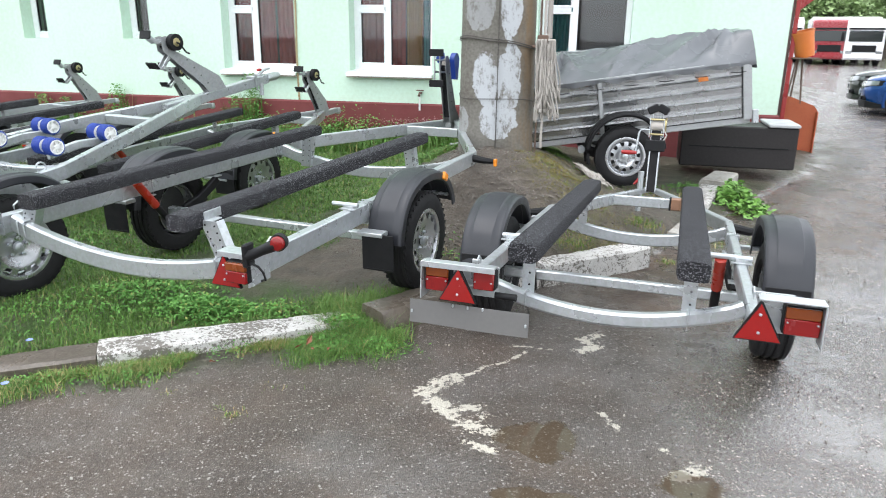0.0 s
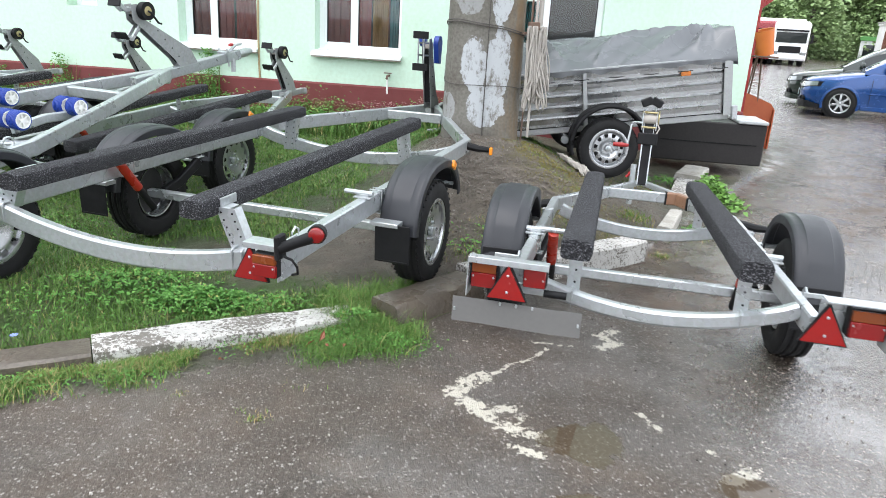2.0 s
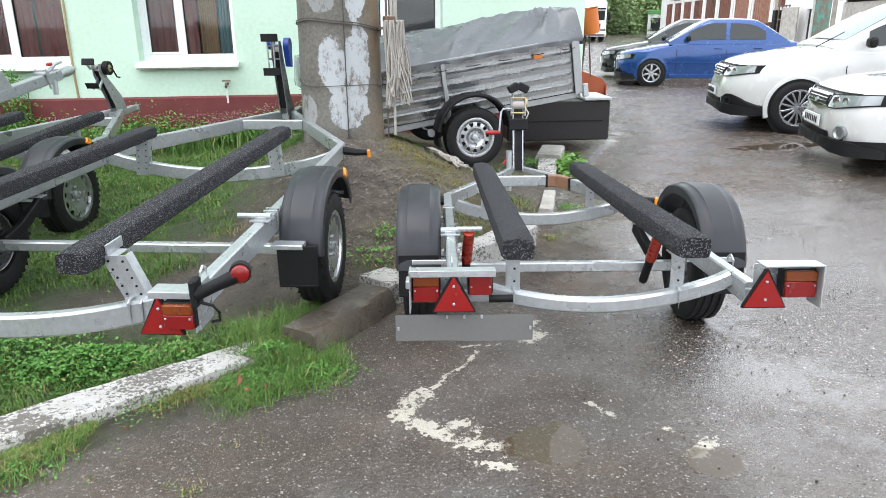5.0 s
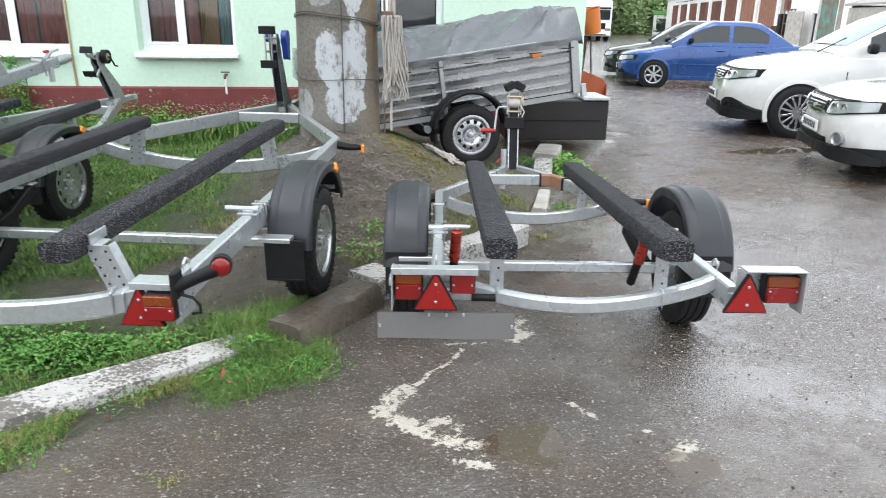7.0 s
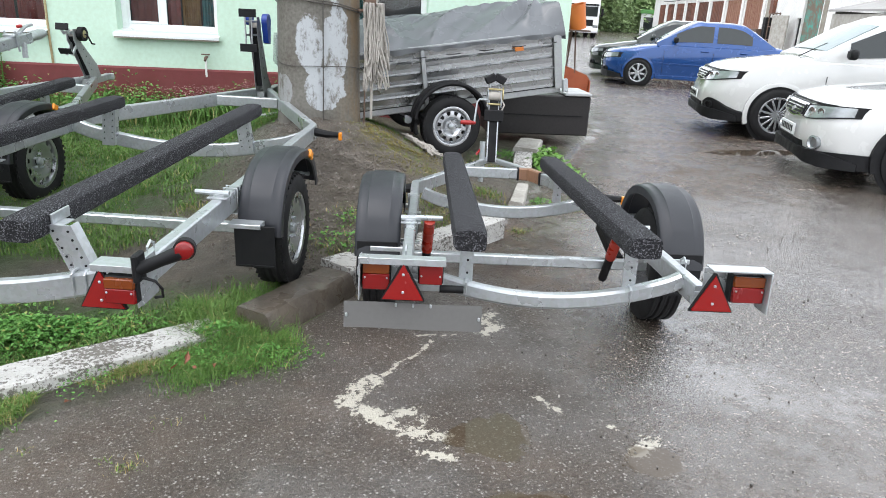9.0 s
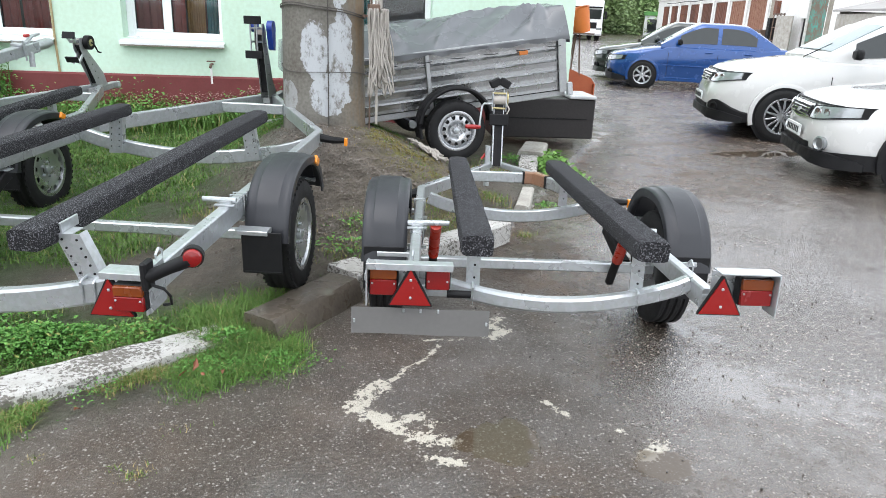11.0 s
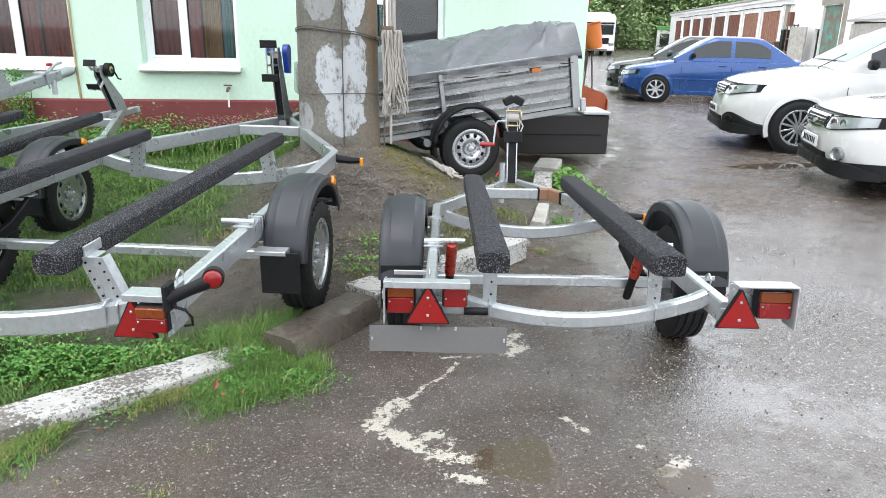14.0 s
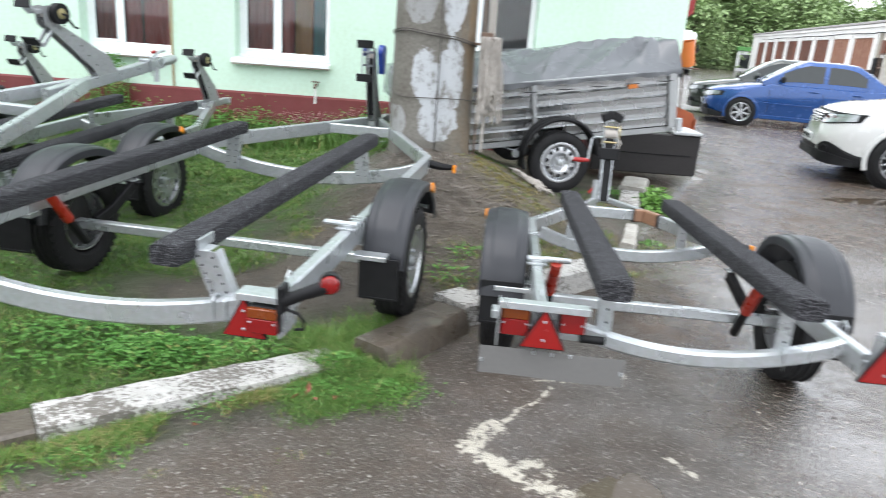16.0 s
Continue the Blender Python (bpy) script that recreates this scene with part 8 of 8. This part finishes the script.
# moss and straw on the mound
straw = []
for _ in range(6500):
    y = rnd.normal(5.95, 0.38)
    x = 0.72 - 0.25 * (y - 6.0) + rnd.normal(0, 0.17)
    if noise.noise((x * 5, y * 5, 3)) < -0.05:
        continue
    if behind(x, y) > 0.2:
        straw.append((x, y, height(x, y) - 0.003, 1.0))
blades("dry_moss", straw, material("dry_moss", (0.17, 0.14, 0.03), 0.9, tint=(0.2, 0.17, 0.09)), "yellowish moss and straw on the mound", 13, 0.006, 0.022, 0.003, lean=1.2)
pebbles_bm = bm_new()
prnd = random.Random(5)
for _ in range(900):
    x, y = prnd.uniform(-1.6, 3.4), prnd.uniform(1.9, 6.3)
    if prnd.random() < 0.5:
        x, y = prnd.uniform(-0.4, 0.9), prnd.uniform(4.2, 6.2)
    s = prnd.uniform(0.003, 0.009)
    q = Euler((prnd.random() * 6, prnd.random() * 6, prnd.random() * 6)).to_matrix()
    o = Vector((x, y, height(x, y) + s * 0.3))
    vs = [pebbles_bm.verts.new(o + q @ Vector(p) * s) for p in ((1, 0, 0), (-1, 0.1, 0), (0, 0.8, 0), (0, -0.9, 0.1), (0, 0, 0.7), (0.1, 0, -0.7))]
    for a, b, c in ((0, 2, 4), (2, 1, 4), (1, 3, 4), (3, 0, 4), (2, 0, 5), (1, 2, 5), (3, 1, 5), (0, 3, 5)):
        pebbles_bm.faces.new((vs[a], vs[b], vs[c]))
grit_v, grit_f = [], []
for _ in range(420):
    x, y = prnd.uniform(0.6, 3.6), prnd.uniform(2.0, 6.0)
    if behind(x, y) > -0.1:
        continue
    s = prnd.uniform(0.003, 0.008)
    q = Euler((prnd.random() * 6, prnd.random() * 6, prnd.random() * 6)).to_matrix()
    o = Vector((x, y, height(x, y) + s * 0.35))
    b = len(grit_v)
    grit_v += [tuple(o + q @ Vector(p) * s * prnd.uniform(0.7, 1.3)) for p in ((1, 0, 0), (-1, 0.1, 0), (0, 0.8, 0), (0, -0.9, 0.1), (0, 0, 0.7), (0.1, 0, -0.7))]
    grit_f += [(b + i, b + j, b + k) for i, j, k in ((0, 2, 4), (2, 1, 4), (1, 3, 4), (3, 0, 4), (2, 0, 5), (1, 2, 5), (3, 1, 5), (0, 3, 5))]
grit = bpy.data.meshes.new("dark_grit")
grit.from_pydata(grit_v, [], grit_f)
grit.materials.append(material("dark_stone", (0.04, 0.034, 0.029), 0.7))
tagged(new("dark_grit", grit), "small dark stones scattered on the wet asphalt", "gravel", kind="stuff")
clod_v, clod_f = [], []
for _ in range(19000):
    x, y = prnd.gauss(0.3, 0.5), prnd.gauss(5.35, 0.6)
    if behind(x, y) < 0.15:
        continue
    s = prnd.uniform(0.003, 0.008) if prnd.random() < 0.91 else prnd.uniform(0.008, 0.017)
    q = Euler((prnd.random() * 6, prnd.random() * 6, prnd.random() * 6)).to_matrix()
    o = Vector((x, y, height(x, y) + s * 0.25))
    b = len(clod_v)
    clod_v += [tuple(o + q @ Vector(p) * s * prnd.uniform(0.7, 1.2)) for p in ((1, 0, 0), (-1, 0.1, 0), (0, 0.8, 0), (0, -0.9, 0.1), (0, 0, 0.7), (0.1, 0, -0.7))]
    clod_f += [(b + i, b + j, b + k) for i, j, k in ((0, 2, 4), (2, 1, 4), (1, 3, 4), (3, 0, 4), (2, 0, 5), (1, 2, 5), (3, 1, 5), (0, 3, 5))]
clods = bpy.data.meshes.new("soil_clods")
clods.from_pydata(clod_v, [], clod_f)
clods.materials.append(EARTH)
tagged(new("soil_clods", clods), "loose grey rubble crumbs on the soil mound", "rubble", kind="stuff")
tagged(link("pebbles", pebbles_bm, material("pebble", (0.36, 0.34, 0.3), 0.7, tint=(0.12, 0.11, 0.1), scale=30, amount=0.9)), "small pebbles and grit on the yard", "gravel", kind="stuff")


# ---- trees ----
def tree(x, y, h, r, seed, n=5200):
    t = root("tree", Matrix.Translation((x, y, 0)), "tall green leafy tree behind the yard", "tree", "tree belt")
    rr = random.Random(seed)
    bm = bm_new()
    tube(bm, [(0, 0, -0.2), (0.1, 0.05, h * 0.3), (-0.05, 0.1, h * 0.6), (0.05, 0, h * 0.9)], [0.28, 0.22, 0.14, 0.03], 9)
    tips = []
    for k in range(11):
        a = rr.uniform(0, 6.28)
        z0 = h * rr.uniform(0.22, 0.75)
        ln = r * rr.uniform(0.5, 0.95)
        tip = Vector((math.cos(a) * ln, math.sin(a) * ln, z0 + h * rr.uniform(0.08, 0.22)))
        tube(bm, [(0, 0, z0), tuple(tip * 0.5 + Vector((0, 0, z0 * 0.5))), tuple(tip)], [0.09, 0.06, 0.02], 6)
        tips.append(tip)
    part("trunk", bm, BARK, t, smooth=True)
    tips.append(Vector((0, 0, h * 0.92)))
    spots = []
    for k in range(n):
        c = rr.choice(tips)
        v = Vector((rr.gauss(0, 1), rr.gauss(0, 1), rr.gauss(0, 0.8)))
        p = c + v * r * 0.26
        spots.append((p.x, p.y, max(0.4, p.z), rr.uniform(0.7, 1.4)))
    leaf_cloud("crown", spots, TREE_LEAF, "", seed, 0.40, parent=t, broad=1.4)


trnd = random.Random(12)
for k in range(26):
    u = k / 25
    x = 12 + 66 * u + trnd.uniform(-1.5, 1.5)
    y = 96 - 16 * u + trnd.uniform(-5, 5)
    tree(x, y, trnd.uniform(8, 12.5), trnd.uniform(3.0, 4.4), 100 + k)
for x, y, h in ((36, 78, 6.5), (41, 76, 7), (33, 79, 5.5), (38, 82, 8)):
    tree(x, y, h, 2.6, int(x * 7 + y))
scrub = []
srnd = np.random.RandomState(2)
for _ in range(22000):
    u = srnd.rand()
    scrub.append((5 + 75 * u + srnd.normal(0, 1), 90 - 15 * u + srnd.normal(0, 2.5), abs(srnd.normal(0, 2.3)), 1.0))
leaf_cloud("undergrowth", scrub, TREE_LEAF, "dense green undergrowth below the trees", 3, 0.42, broad=1.4)
# wooded rise closing the view behind the tree belt
bm = bm_new()
loops = []
for i in range(111):
    u = i / 110
    x, y = -20 + 150 * u, 122 - 22 * u
    top = 9.5 + 2.2 * noise.noise((u * 9, 1, 0)) + 1.6 * noise.noise((u * 31, 2, 0)) + 0.8 * noise.noise((u * 90, 3, 0))
    row = []
    for j in range(13):
        v = j / 12
        q = 1.3 * noise.noise((u * 60, v * 6, 5)) + 0.7 * noise.noise((u * 170, v * 14, 8))
        row.append(Vector((x + 0.3 * q, y - 4 + 6 * v * v + q, -0.3 + (top + 0.3) * v)))
    loops.append(row + [Vector((x, y + 9, -0.3))])
rings(bm, loops)
tagged(link("backdrop", bm, material("far_wood", (0.11, 0.18, 0.075), 0.9, tint=(0.03, 0.055, 0.022), scale=0.5, fine=2.5, bump=0.8, amount=0.9, bump_dist=0.5), smooth=True), "dull green wooded rise behind the trees", "woods", kind="structure")
